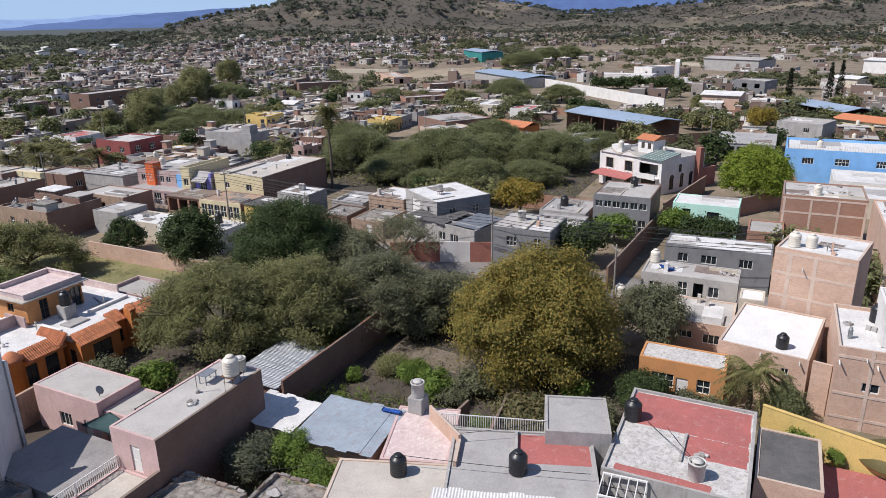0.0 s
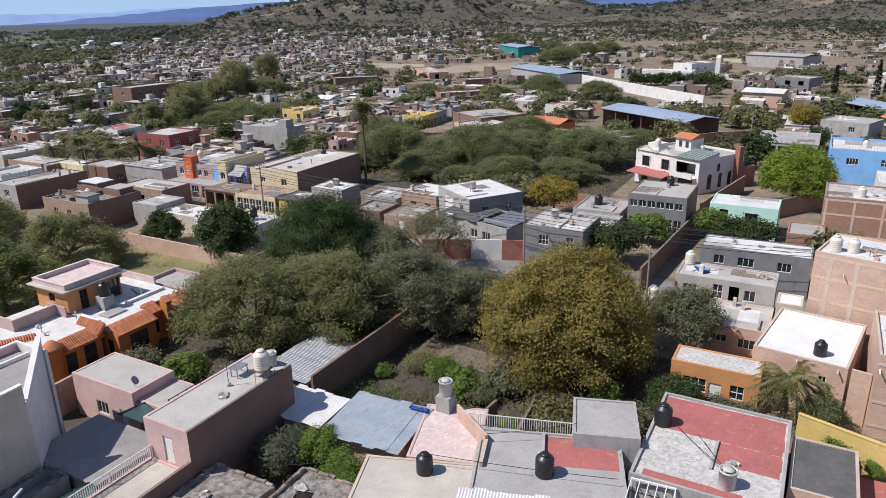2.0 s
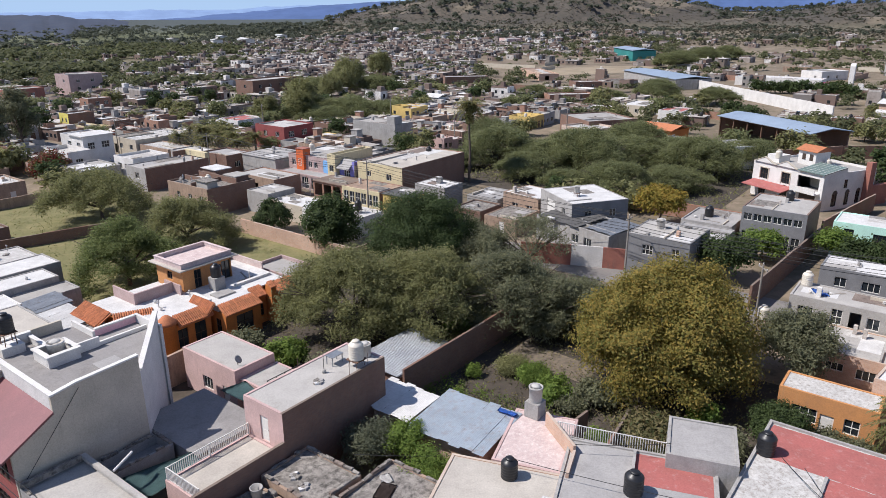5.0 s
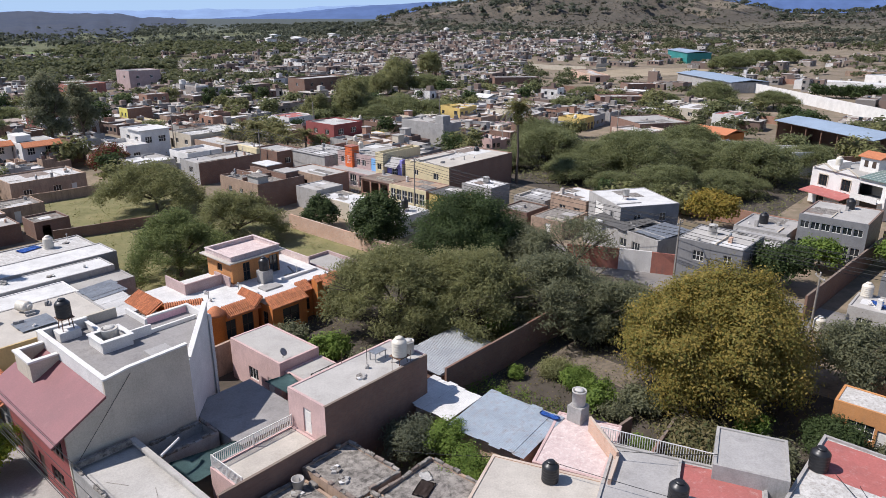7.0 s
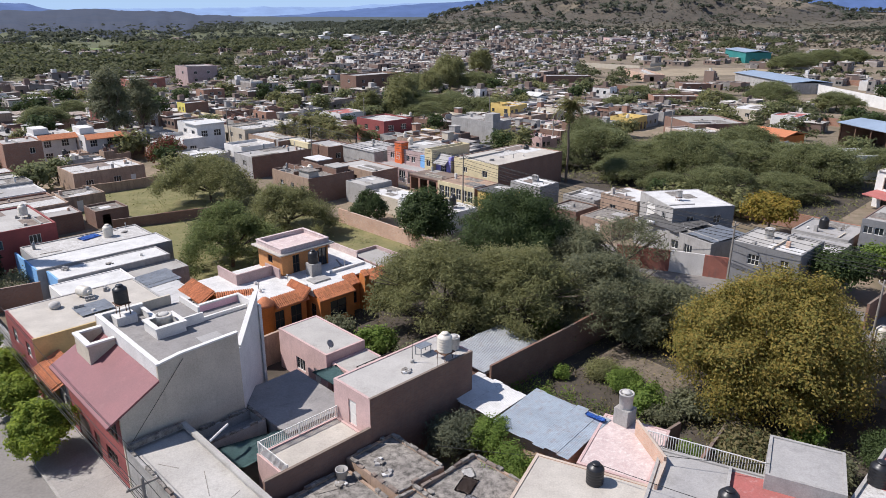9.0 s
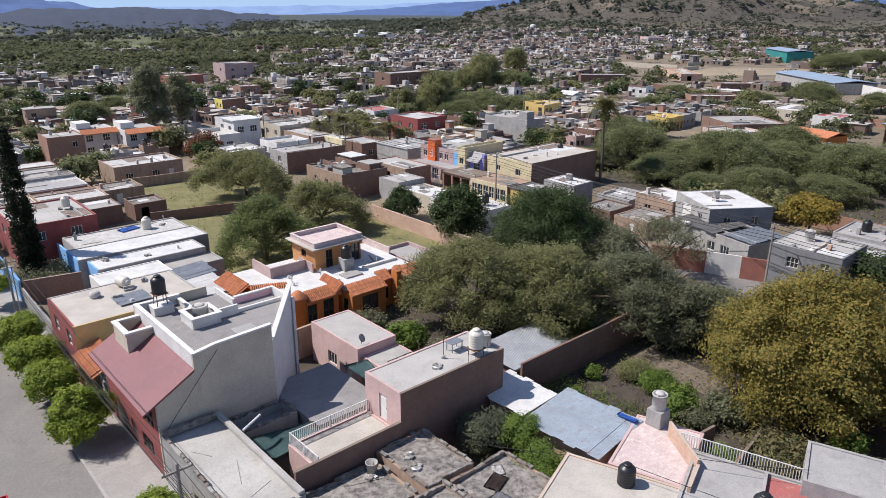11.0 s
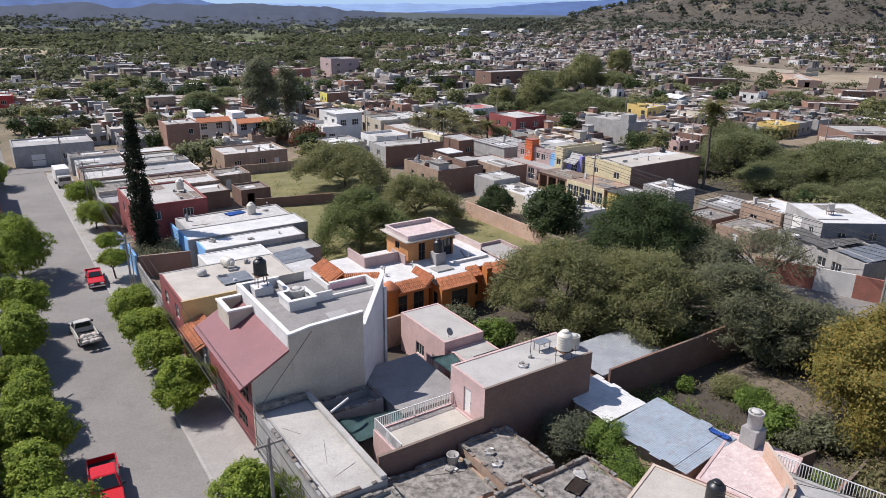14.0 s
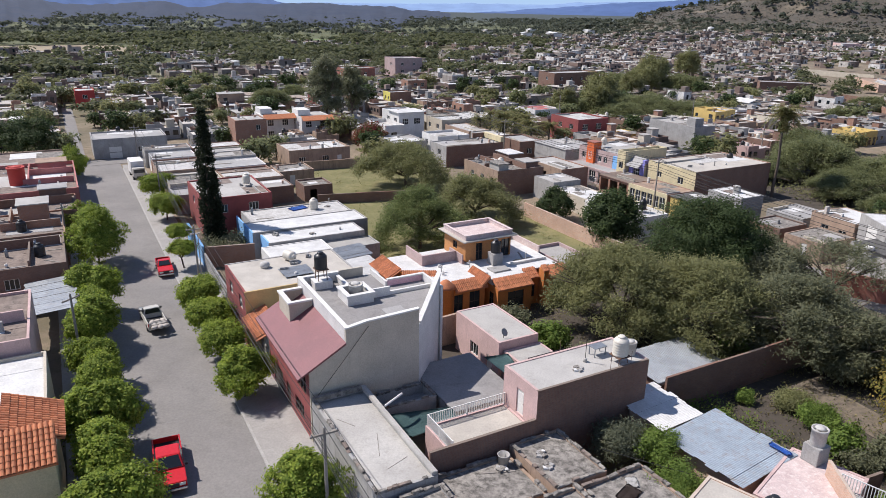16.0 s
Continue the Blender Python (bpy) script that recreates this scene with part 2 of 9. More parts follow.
M["pave"] = surface("pavement_concrete", (0.37, 0.35, 0.325), (0.32, 0.30, 0.28), (0.24, 0.225, 0.205), 0.3, 8, 0.9, 0.4)
M["kerb"] = surface("kerb_concrete", (0.42, 0.40, 0.375), (0.36, 0.34, 0.32), (0.3, 0.28, 0.25), 1.5, 9, 0.9, 0.4)
M["soil"] = surface("dry_soil", (0.30, 0.235, 0.165), (0.215, 0.165, 0.115), (0.11, 0.095, 0.06), 0.35, 5, 1.0, 0.6, 0.6)
M["earth_path"] = surface("trodden_orchard_path", (0.21, 0.17, 0.125), (0.15, 0.12, 0.09), (0.09, 0.075, 0.055), 0.8, 6, 1.0, 0.7, 0.6)
# Dark humus soil, made darker still to put tree shade into its colour.
M["earth_shade"] = surface("orchard_soil_painted_shade", (0.085, 0.068, 0.053), (0.058, 0.047, 0.037), (0.05, 0.048, 0.03), 0.6, 5, 1.0, 0.6, 0.6)
M["pink_bright"] = surface("bright_pink_plaster", (0.74, 0.45, 0.50), (0.68, 0.41, 0.45), (0.5, 0.33, 0.35), 0.5, 9, 0.9, 0.25, streak=True)
M["grass_dry"] = surface("dry_grass", (0.235, 0.205, 0.095), (0.175, 0.17, 0.068), (0.13, 0.145, 0.05), 0.3, 6, 1.0, 0.6, 0.7)
M["zinc"] = surface("zinc_sheet", (0.36, 0.38, 0.40), (0.28, 0.30, 0.32), (0.25, 0.21, 0.18), 0.8, 6, 0.45, 0.45, 0.05)
M["zinc"].node_tree.nodes["Principled BSDF"].inputs["Metallic"].default_value = 0.55
M["sheet_blue"] = surface("pale_blue_sheet", (0.34, 0.395, 0.45), (0.30, 0.345, 0.39), (0.27, 0.22, 0.19), 0.6, 6, 0.5, 0.55, 0.05)
M["hall_blue"] = surface("blue_hall_sheet", (0.30, 0.375, 0.47), (0.27, 0.34, 0.43), (0.2, 0.25, 0.33), 0.15, 4, 0.5, 0.3, 0.05)
M["teal"] = surface("teal_sheet", (0.03, 0.24, 0.22), (0.03, 0.2, 0.19), (0.05, 0.13, 0.12), 0.1, 4, 0.6, 0.2)
M["tile"] = surface("clay_tile", (0.58, 0.215, 0.095), (0.47, 0.17, 0.08), (0.26, 0.10, 0.055), 2.5, 14, 0.85, 0.45, vary=0.18)
M["black_plastic"] = plain("black_plastic", (0.018, 0.018, 0.02), 0.4)
M["cream_plastic"] = plain("cream_plastic", (0.66, 0.61, 0.52), 0.5)
M["fibre_cement"] = surface("fibre_cement", (0.55, 0.53, 0.5), (0.46, 0.44, 0.41), (0.3, 0.28, 0.26), 2, 9, 0.9, 0.4)
M["iron"] = plain("dark_iron", (0.05, 0.045, 0.042), 0.6, 0.4)
M["rust"] = plain("rusty_steel", (0.16, 0.09, 0.06), 0.8, 0.2)
M["white_iron"] = plain("white_painted_iron", (0.72, 0.70, 0.66), 0.5)
M["wood_dark"] = plain("dark_wood", (0.06, 0.04, 0.03), 0.6)
M["wood_pole"] = surface("weathered_pole", (0.30, 0.27, 0.235), (0.24, 0.215, 0.19), (0.13, 0.11, 0.1), 1.5, 12, 0.9, 0.5)
M["cable"] = plain("black_cable", (0.02, 0.02, 0.02), 0.7)
M["tarp"] = surface("sea_green_shade_cloth", (0.10, 0.185, 0.185), (0.08, 0.15, 0.15), (0.06, 0.10, 0.105), 1.0, 12, 0.8, 0.4)
M["tarp_blue"] = surface("blue_tarpaulin", (0.06, 0.18, 0.6), (0.05, 0.15, 0.5), (0.05, 0.1, 0.3), 1.0, 12, 0.5, 0.3)
M["bark"] = surface("bark", (0.14, 0.105, 0.08), (0.09, 0.07, 0.055), (0.05, 0.04, 0.03), 2.5, 14, 0.95, 0.6, 0.8)
M["cloth"] = surface("hung_cloth", (0.55, 0.53, 0.52), (0.35, 0.36, 0.4), (0.12, 0.12, 0.14), 3, 12, 0.9, 0.6, vary=0.4)
M["paint_red"] = plain("red_car_paint", (0.56, 0.02, 0.025), 0.25)
M["paint_white"] = plain("worn_white_car_paint", (0.55, 0.52, 0.47), 0.4)
M["rubber"] = plain("tyre_rubber", (0.02, 0.02, 0.02), 0.85)
M["chrome"] = plain("chrome", (0.6, 0.6, 0.62), 0.2, 1.0)
M["lamp_glass"] = plain("headlamp_glass", (0.75, 0.75, 0.72), 0.15)
M["load"] = surface("sacks", (0.55, 0.50, 0.45), (0.42, 0.37, 0.33), (0.2, 0.18, 0.17), 1.5, 10, 0.9, 0.5)
M["solar"] = plain("dark_green_sheet", (0.16, 0.22, 0.19), 0.35)

M["glass"], gt, gb = nodes_of("window_glass")
gb.inputs["Base Color"].default_value = (0.02, 0.025, 0.03, 1)
gb.inputs["Roughness"].default_value = 0.08
gb.inputs["Specular IOR Level"].default_value = 0.6

M["leaf_walnut"] = leafage("walnut_leaves", (0.148, 0.16, 0.038), (0.298, 0.279, 0.071), (0.385, 0.272, 0.068))
M["leaf_mesquite"] = leafage("mesquite_leaves", (0.175, 0.182, 0.078), (0.325, 0.32, 0.14), glow=0.5)
M["leaf_olive"] = leafage("olive_grey_leaves", (0.14, 0.15, 0.088), (0.265, 0.27, 0.155), glow=0.5)
M["leaf_dark"] = leafage("dark_green_leaves", (0.042, 0.066, 0.022), (0.098, 0.138, 0.046))
M["leaf_ficus"] = leafage("clipped_fig_leaves", (0.10, 0.17, 0.016), (0.27, 0.36, 0.035), (0.38, 0.44, 0.07))
M["leaf_bright"] = leafage("bright_green_leaves", (0.12, 0.19, 0.035), (0.23, 0.31, 0.065))
M["leaf_yellow"] = leafage("yellowing_leaves", (0.19, 0.18, 0.03), (0.40, 0.34, 0.06), (0.42, 0.28, 0.06))
M["leaf_palm"] = leafage("palm_fronds", (0.13, 0.165, 0.05), (0.28, 0.30, 0.10), (0.32, 0.26, 0.13))
M["leaf_cypress"] = leafage("cypress_needles", (0.016, 0.024, 0.012), (0.045, 0.055, 0.028))
M["leaf_red"] = leafage("bougainvillea", (0.22, 0.03, 0.03), (0.36, 0.06, 0.06), (0.08, 0.12, 0.03))
M["leaf_weed"] = leafage("weeds", (0.08, 0.10, 0.035), (0.20, 0.19, 0.07), (0.3, 0.24, 0.12))
M["leaf_straw"] = leafage("dry_grass_blades", (0.26, 0.23, 0.10), (0.36, 0.32, 0.15), (0.22, 0.24, 0.09))
M["leaf_grey"] = leafage("pale_grey_leaves", (0.14, 0.155, 0.10), (0.25, 0.265, 0.17), glow=0.5)
M["leaf_grove"] = leafage("thorn_grove_leaves", (0.155, 0.175, 0.078), (0.285, 0.30, 0.14), glow=0.5)
M["leaf_bushy"] = leafage("green_mesquite_leaves", (0.13, 0.165, 0.055), (0.25, 0.285, 0.105), glow=0.5)
# Leaves of the farthest woods: haze painted in as a greyer, flatter green.
M["leaf_haze"] = leafage("haze_grey_wood_leaves", (0.082, 0.095, 0.066), (0.125, 0.135, 0.095), glow=0.5)
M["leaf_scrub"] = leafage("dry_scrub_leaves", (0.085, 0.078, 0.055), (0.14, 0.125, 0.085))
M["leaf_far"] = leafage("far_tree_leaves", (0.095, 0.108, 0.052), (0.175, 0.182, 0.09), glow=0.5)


# ---- mesh helpers ----
def part(name, bm, material, parent, label="", m=None):
    """Link a bmesh as one mesh object under a thing or a part; m: its pose within the parent."""
    me = bpy.data.meshes.new(name)
    bm.to_mesh(me)
    bm.free()
    return part_mesh(name, me, material, parent, label, m)


def part_mesh(name, me, material, parent, label="", m=None):
    if material and not me.materials:
        me.materials.append(material)
    ob = new(name, me)
    if parent:
        ob.parent = parent
    if m:
        ob.matrix_basis = m
    return tagged(ob, label)


def thing(name, m, label, category, group="", kind=""):
    ob = new(name)
    ob.empty_display_size = 0.3
    ob.matrix_basis = m
    return tagged(ob, label, category, group, kind)


def bm_box(bm, x0, x1, y0, y1, z0, z1, m=None):
    vs = [Vector((x, y, z)) for z in (z0, z1) for x, y in ((x0, y0), (x1, y0), (x1, y1), (x0, y1))]
    vs = [bm.verts.new(m @ v if m else v) for v in vs]
    for f in ((3, 2, 1, 0), (4, 5, 6, 7), (0, 1, 5, 4), (1, 2, 6, 5), (2, 3, 7, 6), (3, 0, 4, 7)):
        bm.faces.new([vs[i] for i in f])
    return bm


def box(x0, x1, y0, y1, z0, z1, edge=0.0):
    bm = bm_box(bmesh.new(), x0, x1, y0, y1, z0, z1)
    if edge:
        bmesh.ops.bevel(bm, geom=bm.edges[:], offset=edge, segments=2, affect='EDGES')
    return bm


def bm_tube(bm, p, q, r0, r1=None, n=8, cap=True):
    p, q = Vector(p), Vector(q)
    r1 = r0 if r1 is None else r1
    d = (q - p).normalized()
    a = d.orthogonal().normalized()
    b = d.cross(a)
    rings = []
    for c, r in ((p, r0), (q, r1)):
        rings.append([bm.verts.new(c + r * (math.cos(2 * math.pi * i / n) * a + math.sin(2 * math.pi * i / n) * b)) for i in range(n)])
    for i in range(n):
        j = (i + 1) % n
        bm.faces.new((rings[0][i], rings[0][j], rings[1][j], rings[1][i]))
    if cap:
        bm.faces.new(rings[0][::-1])
        bm.faces.new(rings[1])
    return bm


def tube(p, q, r0, r1=None, n=8):
    return bm_tube(bmesh.new(), p, q, r0, r1, n)


def lathe(profile, n=20, smooth=True):
    """A body of revolution from (radius, height) pairs, bottom to top."""
    bm = bmesh.new()
    rings = [[bm.verts.new((r * math.cos(2 * math.pi * i / n), r * math.sin(2 * math.pi * i / n), z)) for i in range(n)] for r, z in profile]
    for a, b in zip(rings, rings[1:]):
        for i in range(n):
            f = bm.faces.new((a[i], a[(i + 1) % n], b[(i + 1) % n], b[i]))
            f.smooth = smooth
    bm.faces.new(rings[0][::-1])
    bm.faces.new(rings[-1])
    return bm


def prism(points, z0, z1):
    """Upright prism over a footprint given anticlockwise."""
    bm = bmesh.new()
    lo = [bm.verts.new((x, y, z0)) for x, y in points]
    hi = [bm.verts.new((x, y, z1)) for x, y in points]
    bm.faces.new(lo[::-1])
    bm.faces.new(hi)
    for i in range(len(points)):
        j = (i + 1) % len(points)
        bm.faces.new((lo[i], lo[j], hi[j], hi[i]))
    return bm


def slab(profile, thick):
    """A plate over a profile in x and z, from y = 0 to thick."""
    bm = bmesh.new()
    lo = [bm.verts.new((x, 0, z)) for x, z in profile]
    hi = [bm.verts.new((x, thick, z)) for x, z in profile]
    bm.faces.new(lo)
    bm.faces.new(hi[::-1])
    for i in range(len(profile)):
        j = (i + 1) % len(profile)
        bm.faces.new((lo[j], lo[i], hi[i], hi[j]))
    return bm


def wall_panel(length, height, holes, thick, trim=(0, 0)):
    """A wall along x from 0 to length, its outer face at y = 0, with holes (x, z, w, h) right through."""
    bm = bmesh.new()
    xs = sorted({0.0, length, *[h[0] for h in holes], *[h[0] + h[2] for h in holes]})
    zs = sorted({0.0, height, *[h[1] for h in holes], *[h[1] + h[3] for h in holes]})

    def inside(x, z):
        return any(h[0] < x < h[0] + h[2] and h[1] < z < h[1] + h[3] for h in holes)

    def quad(*pts):
        bm.faces.new([bm.verts.new(p) for p in pts])

    for xa, xb in zip(xs, xs[1:]):
        for za, zb in zip(zs, zs[1:]):
            if inside((xa + xb) / 2, (za + zb) / 2):
                continue
            quad((xa, 0, za), (xb, 0, za), (xb, 0, zb), (xa, 0, zb))
            ia, ib = max(xa, thick), min(xb, length - thick)
            if ib > ia:
                quad((ib, thick, za), (ia, thick, za), (ia, thick, zb), (ib, thick, zb))
    for x, z, w, h in holes:
        quad((x, 0, z), (x, 0, z + h), (x, thick, z + h), (x, thick, z))
        quad((x + w, 0, z), (x + w, thick, z), (x + w, thick, z + h), (x + w, 0, z + h))
        quad((x, 0, z), (x, thick, z), (x + w, thick, z), (x + w, 0, z))
        quad((x, 0, z + h), (x + w, 0, z + h), (x + w, thick, z + h), (x, thick, z + h))
    a, b = trim
    bmesh.ops.remove_doubles(bm, verts=bm.verts, dist=0.0005)
    quad((a, 0, height), (length - b, 0, height), (length - b, thick, height), (a, thick, height))
    return bm


SIDES = {  # turn of the panel and which corner it starts at
    "S": (0, 0, 0), "E": (90, 1, 0), "N": (180, 1, 1), "W": (270, 0, 1)}


def window_part(parent, w, h, m, frame_mat, cols=2, rows=1, name="window"):
    f = 0.06
    cw, ch = (w - f) / cols, (h - f) / rows
    gaps = [(f + i * cw, f + j * ch, cw - f, ch - f) for i in range(cols) for j in range(rows)]
    bm = wall_panel(w, h, gaps, 0.05)
    bmesh.ops.translate(bm, verts=bm.verts, vec=(0, 0.08, 0))
    win = part(name, bm, frame_mat, parent, m=m)
    part("pane", box(0, w, 0.14, 0.155, 0, h), M["glass"], win)
    return win


def door_part(parent, w, h, m, mat, name="door"):
    bm = box(0.0, w, 0.09, 0.13, 0, h)
    for z in (0.15, h * 0.52):
        bm_box(bm, w * 0.15, w * 0.85, 0.075, 0.09, z, z + h * 0.36)
    d = part(name, bm, mat, parent, m=m)
    part("handle", box(w * 0.86, w * 0.92, 0.04, 0.09, h * 0.46, h * 0.5), M["iron"], d)
    return d


FOOT = []
AGED = []


def house(label, x0, x1, y0, y1, h, wall, roof="concrete", parapet=0.35, openings=(), rz=0.0, z0=0.0, thick=0.2, group="", frames="white_iron",
          doors="white_iron", name="house", category="house"):
    """A flat-roofed house in the block's frame. wall: a material or one for each side. openings: (side, along, sill, width, height, kind)."""
    w, d = x1 - x0, y1 - y0
    over = 0.25 * min(w, d) if abs(rz) > 12 else 0.1
    FOOT.append((x0 - over, x1 + over, y0 - over, y1 + over))
    root = thing(name, at((x0 + x1) / 2, (y0 + y1) / 2, z0, rz), label, category, group)
    for side, (turn, cx, cy) in SIDES.items():
        length = w if side in "SN" else d
        holes, fits = [], []
        for s, a, sill, ww, hh, kind in openings:
            if s != side:
                continue
            start = a if side in "SE" else length - a - ww
            holes.append((start, sill, ww, hh))
            fits.append((start, sill, ww, hh, kind))
        bm = wall_panel(length, h + parapet, holes, thick, (0, 0) if side in "SN" else (thick, thick))
        mat = wall if isinstance(wall, str) else wall.get(side, wall.get("*"))
        place = pose((cx - 0.5) * w, (cy - 0.5) * d, 0, 0, 0, turn)
        part("wall", bm, M[mat], root, m=place)
        for start, sill, ww, hh, kind in fits:
            m = place @ pose(start, 0, sill)
            if kind == "door":
                door_part(root, ww, hh, m, M[doors])
            elif kind == "gate":
                g = part("gate", box(0, ww, 0.07, 0.11, 0, hh), M[doors], root, m=m)
                part("rail", box(0, ww, 0.04, 0.07, hh * 0.5, hh * 0.5 + 0.08), M["iron"], g)
            elif kind == "win":
                window_part(root, ww, hh, m, M[frames], max(2, round(ww / 0.55)), 1 if hh < 1.3 else 2)
    if z0 == 0 and min(w, d) > 4.5 and (x0 > 50 or y0 > 50 or x0 < -10):
        AGED.append((root, w, d, h if parapet > 0 else h + 0.16))
    if parapet > 0:
        part("roof", box(-w / 2 + thick, w / 2 - thick, -d / 2 + thick, d / 2 - thick, h - 0.18, h), M[roof], root)
    else:
        part("roof", box(-w / 2 - 0.15, w / 2 + 0.15, -d / 2 - 0.15, d / 2 + 0.15, h, h + 0.16, 0.02), M[roof], root)
    return root


def box_wall(label, xa, ya, xb, yb, h, mat, thick=0.2, z0=0.0, cap=None, name="wall_yard"):
    """A free-standing wall from one point to another in the block's frame."""
    length, turn = math.hypot(xb - xa, yb - ya), math.degrees(math.atan2(yb - ya, xb - xa))
    bm = bmesh.new()
    n = max(1, int(length / 3))
    for i in range(n):
        rise = h + random.uniform(-0.04, 0.04)
        bm_box(bm, length * i / n, length * (i + 1) / n, -thick / 2, thick / 2, -0.1, rise)
    if cap:
        bm_box(bm, -0.03, length + 0.03, -thick / 2 - 0.04, thick / 2 + 0.04, h + 0.041, h + 0.1)
    ob = part(name, bm, M[mat], None, label, at(xa, ya, z0, turn))
    return tagged(ob, category="wall", kind="structure")


# ---- foliage helpers ----
def leaf_mesh(name, centres, size, aspect=1.6, per=10, spread=0.35, seed=0, flat=0.3, outward=None, fine=1.0):
    """Many small leaf quads scattered round clump centres."""
    r = np.random.RandomState(seed)
    size, per = size * 0.66 / fine, int(per * 1.3 * fine ** 1.7)
    c = np.repeat(np.asarray(centres, float), per, axis=0)
    n = len(c)
    c = c + r.normal(0, 1, (n, 3)) * spread * np.array([1, 1, 0.8])
    nrm = r.normal(0, 1, (n, 3))
    nrm[:, 2] = np.abs(nrm[:, 2]) + flat
    if outward is not None:
        nrm = nrm * 0.55 + np.repeat(outward, per, axis=0) * 1.0
    nrm /= np.linalg.norm(nrm, axis=1)[:, None]
    a = np.cross(nrm, r.normal(0, 1, (n, 3)))
    a /= np.linalg.norm(a, axis=1)[:, None] + 1e-9
    b = np.cross(nrm, a)
    s = size * r.uniform(0.6, 1.4, (n, 1))
    la, lb = a * s * aspect / 2, b * s / 2
    v = np.stack([c - la, c + lb * 0.9, c + la, c - lb * 0.9], 1).reshape(-1, 3)
    me = bpy.data.meshes.new(name)
    me.from_pydata(v.tolist(), [], np.arange(4 * n).reshape(n, 4).tolist())
    return me


def blob_points(blobs, n, seed, shell=0.22, low=-0.45):
    """Clump centres near the skin of overlapping ellipsoids (x, y, z, rx, ry, rz), with an uneven outline."""
    r = np.random.RandomState(seed)
    area = np.array([b[3] * b[4] + b[4] * b[5] + b[3] * b[5] for b in blobs])
    pick = r.choice(len(blobs), n, p=area / area.sum())
    d = r.normal(0, 1, (n, 3))
    d /= np.linalg.norm(d, axis=1)[:, None]
    d[:, 2] = np.where(d[:, 2] < low, -d[:, 2], d[:, 2])
    ph = r.uniform(0, 6.28, 6)
    wob = 0.10 * np.sin(5 * d[:, 0] + ph[0]) + 0.10 * np.sin(6 * d[:, 1] + ph[1]) + 0.08 * np.sin(7 * d[:, 2] + ph[2]) + 0.06 * np.sin(11 * d[:, 0] - 9 * d[:, 1] + ph[3])
    k = 0.92 + wob - np.abs(r.normal(0, shell, n))
    b = np.array(blobs)[pick]
    return b[:, :3] + d * b[:, 3:] * k[:, None], d


def limbs(height, spread, seed, r0=0.25, n=7, fork=0.35):
    """A leaning, tapered trunk that forks into limbs and branches."""
    rr = random.Random(seed)
    bm = bmesh.new()
    top = Vector((rr.uniform(-0.2, 0.2), rr.uniform(-0.2, 0.2), height * fork))
    bm_tube(bm, (0, 0, -0.1), top, r0, r0 * 0.75, 9)
    for i in range(n):
        a = 2 * math.pi * (i + rr.uniform(-0.3, 0.3)) / n
        out = spread * rr.uniform(0.45, 0.8)
        mid = top + Vector((math.cos(a) * out * 0.5, math.sin(a) * out * 0.5, height * rr.uniform(0.2, 0.3)))
        end = mid + Vector((math.cos(a) * out * 0.5, math.sin(a) * out * 0.5, height * rr.uniform(0.12, 0.3)))
        bm_tube(bm, top, mid, r0 * 0.5, r0 * 0.32, 6)
        bm_tube(bm, mid, end, r0 * 0.32, r0 * 0.1, 6)
        for k in range(3):
            b = a + rr.uniform(-1.0, 1.0)
            tip = mid + Vector((math.cos(b) * out * 0.5, math.sin(b) * out * 0.5, height * rr.uniform(0.1, 0.3)))
            bm_tube(bm, mid, tip, r0 * 0.2, r0 * 0.05, 5)
    return bm


def sprays(rx, ry, h, base, n, seed, lean=0.0):
    """An open umbrella crown: many flat leaf sprays in loose tiers, thicker towards the top, ragged at the rim."""
    rr = random.Random(seed)
    out = []
    for i in range(n):
        k = math.sqrt((i + 0.5) / n)
        a = 2.39996 * i + rr.uniform(-0.35, 0.35)
        ph = 1 + 0.16 * math.sin(3 * a + seed) + 0.10 * math.sin(5 * a + 2 * seed)
        q = rr.uniform(0.75, 1.5) * (1.15 - 0.35 * k) * 0.17 * (rx + ry) / 2
        dome = base + (h - base) * (1 - 0.62 * k ** 2.2)
        z = dome - abs(rr.gauss(0, 0.16)) * (h - base) - q * 0.3
        out.append((rx * k * ph * math.cos(a) * 0.93 + lean * z, ry * k * ph * math.sin(a) * 0.93, z, q * 1.3, q * 1.3, q * 0.75))
    return out


def feathery(label, m, height, crown, leaf, clumps, per, size, seed, aspect=3.0, spread=0.42, r0=0.28, fork=0.3, group="", fine=1.5):
    """A thorn tree: visible forking limbs under loose tiers of tiny leaflets that face all ways."""
    root = thing("tree", m, label, "tree", group)
    reach = max(math.hypot(b[0], b[1]) + max(b[3], b[4]) for b in crown)
    part("trunk", limbs(height, reach, seed, r0, 9, fork), M["bark"], root)
    pts, _ = blob_points(crown, clumps, seed, 0.45, -0.8)
    part_mesh("crown", leaf_mesh("crown", pts, size, aspect, per, spread, seed, flat=0.8, fine=fine), M[leaf], root)
    return root


def tree(label, m, height, blobs, leaf, clumps, per, size, seed, aspect=1.6, spread=0.4, r0=0.25, fork=0.35, low=-0.45, shell=0.22, group="", name="tree", category="tree", fine=1.0):
    root = thing(name, m, label, category, group)
    reach = max(math.hypot(b[0], b[1]) + max(b[3], b[4]) for b in blobs)
    part("trunk", limbs(height, reach, seed, r0, 7, fork), M["bark"], root)
    spots_c, outs = blob_points(blobs, clumps, seed, shell, low)
    part_mesh("crown", leaf_mesh("crown", spots_c, size, aspect, per, spread, seed, outward=outs, fine=fine), M[leaf], root)
    return root


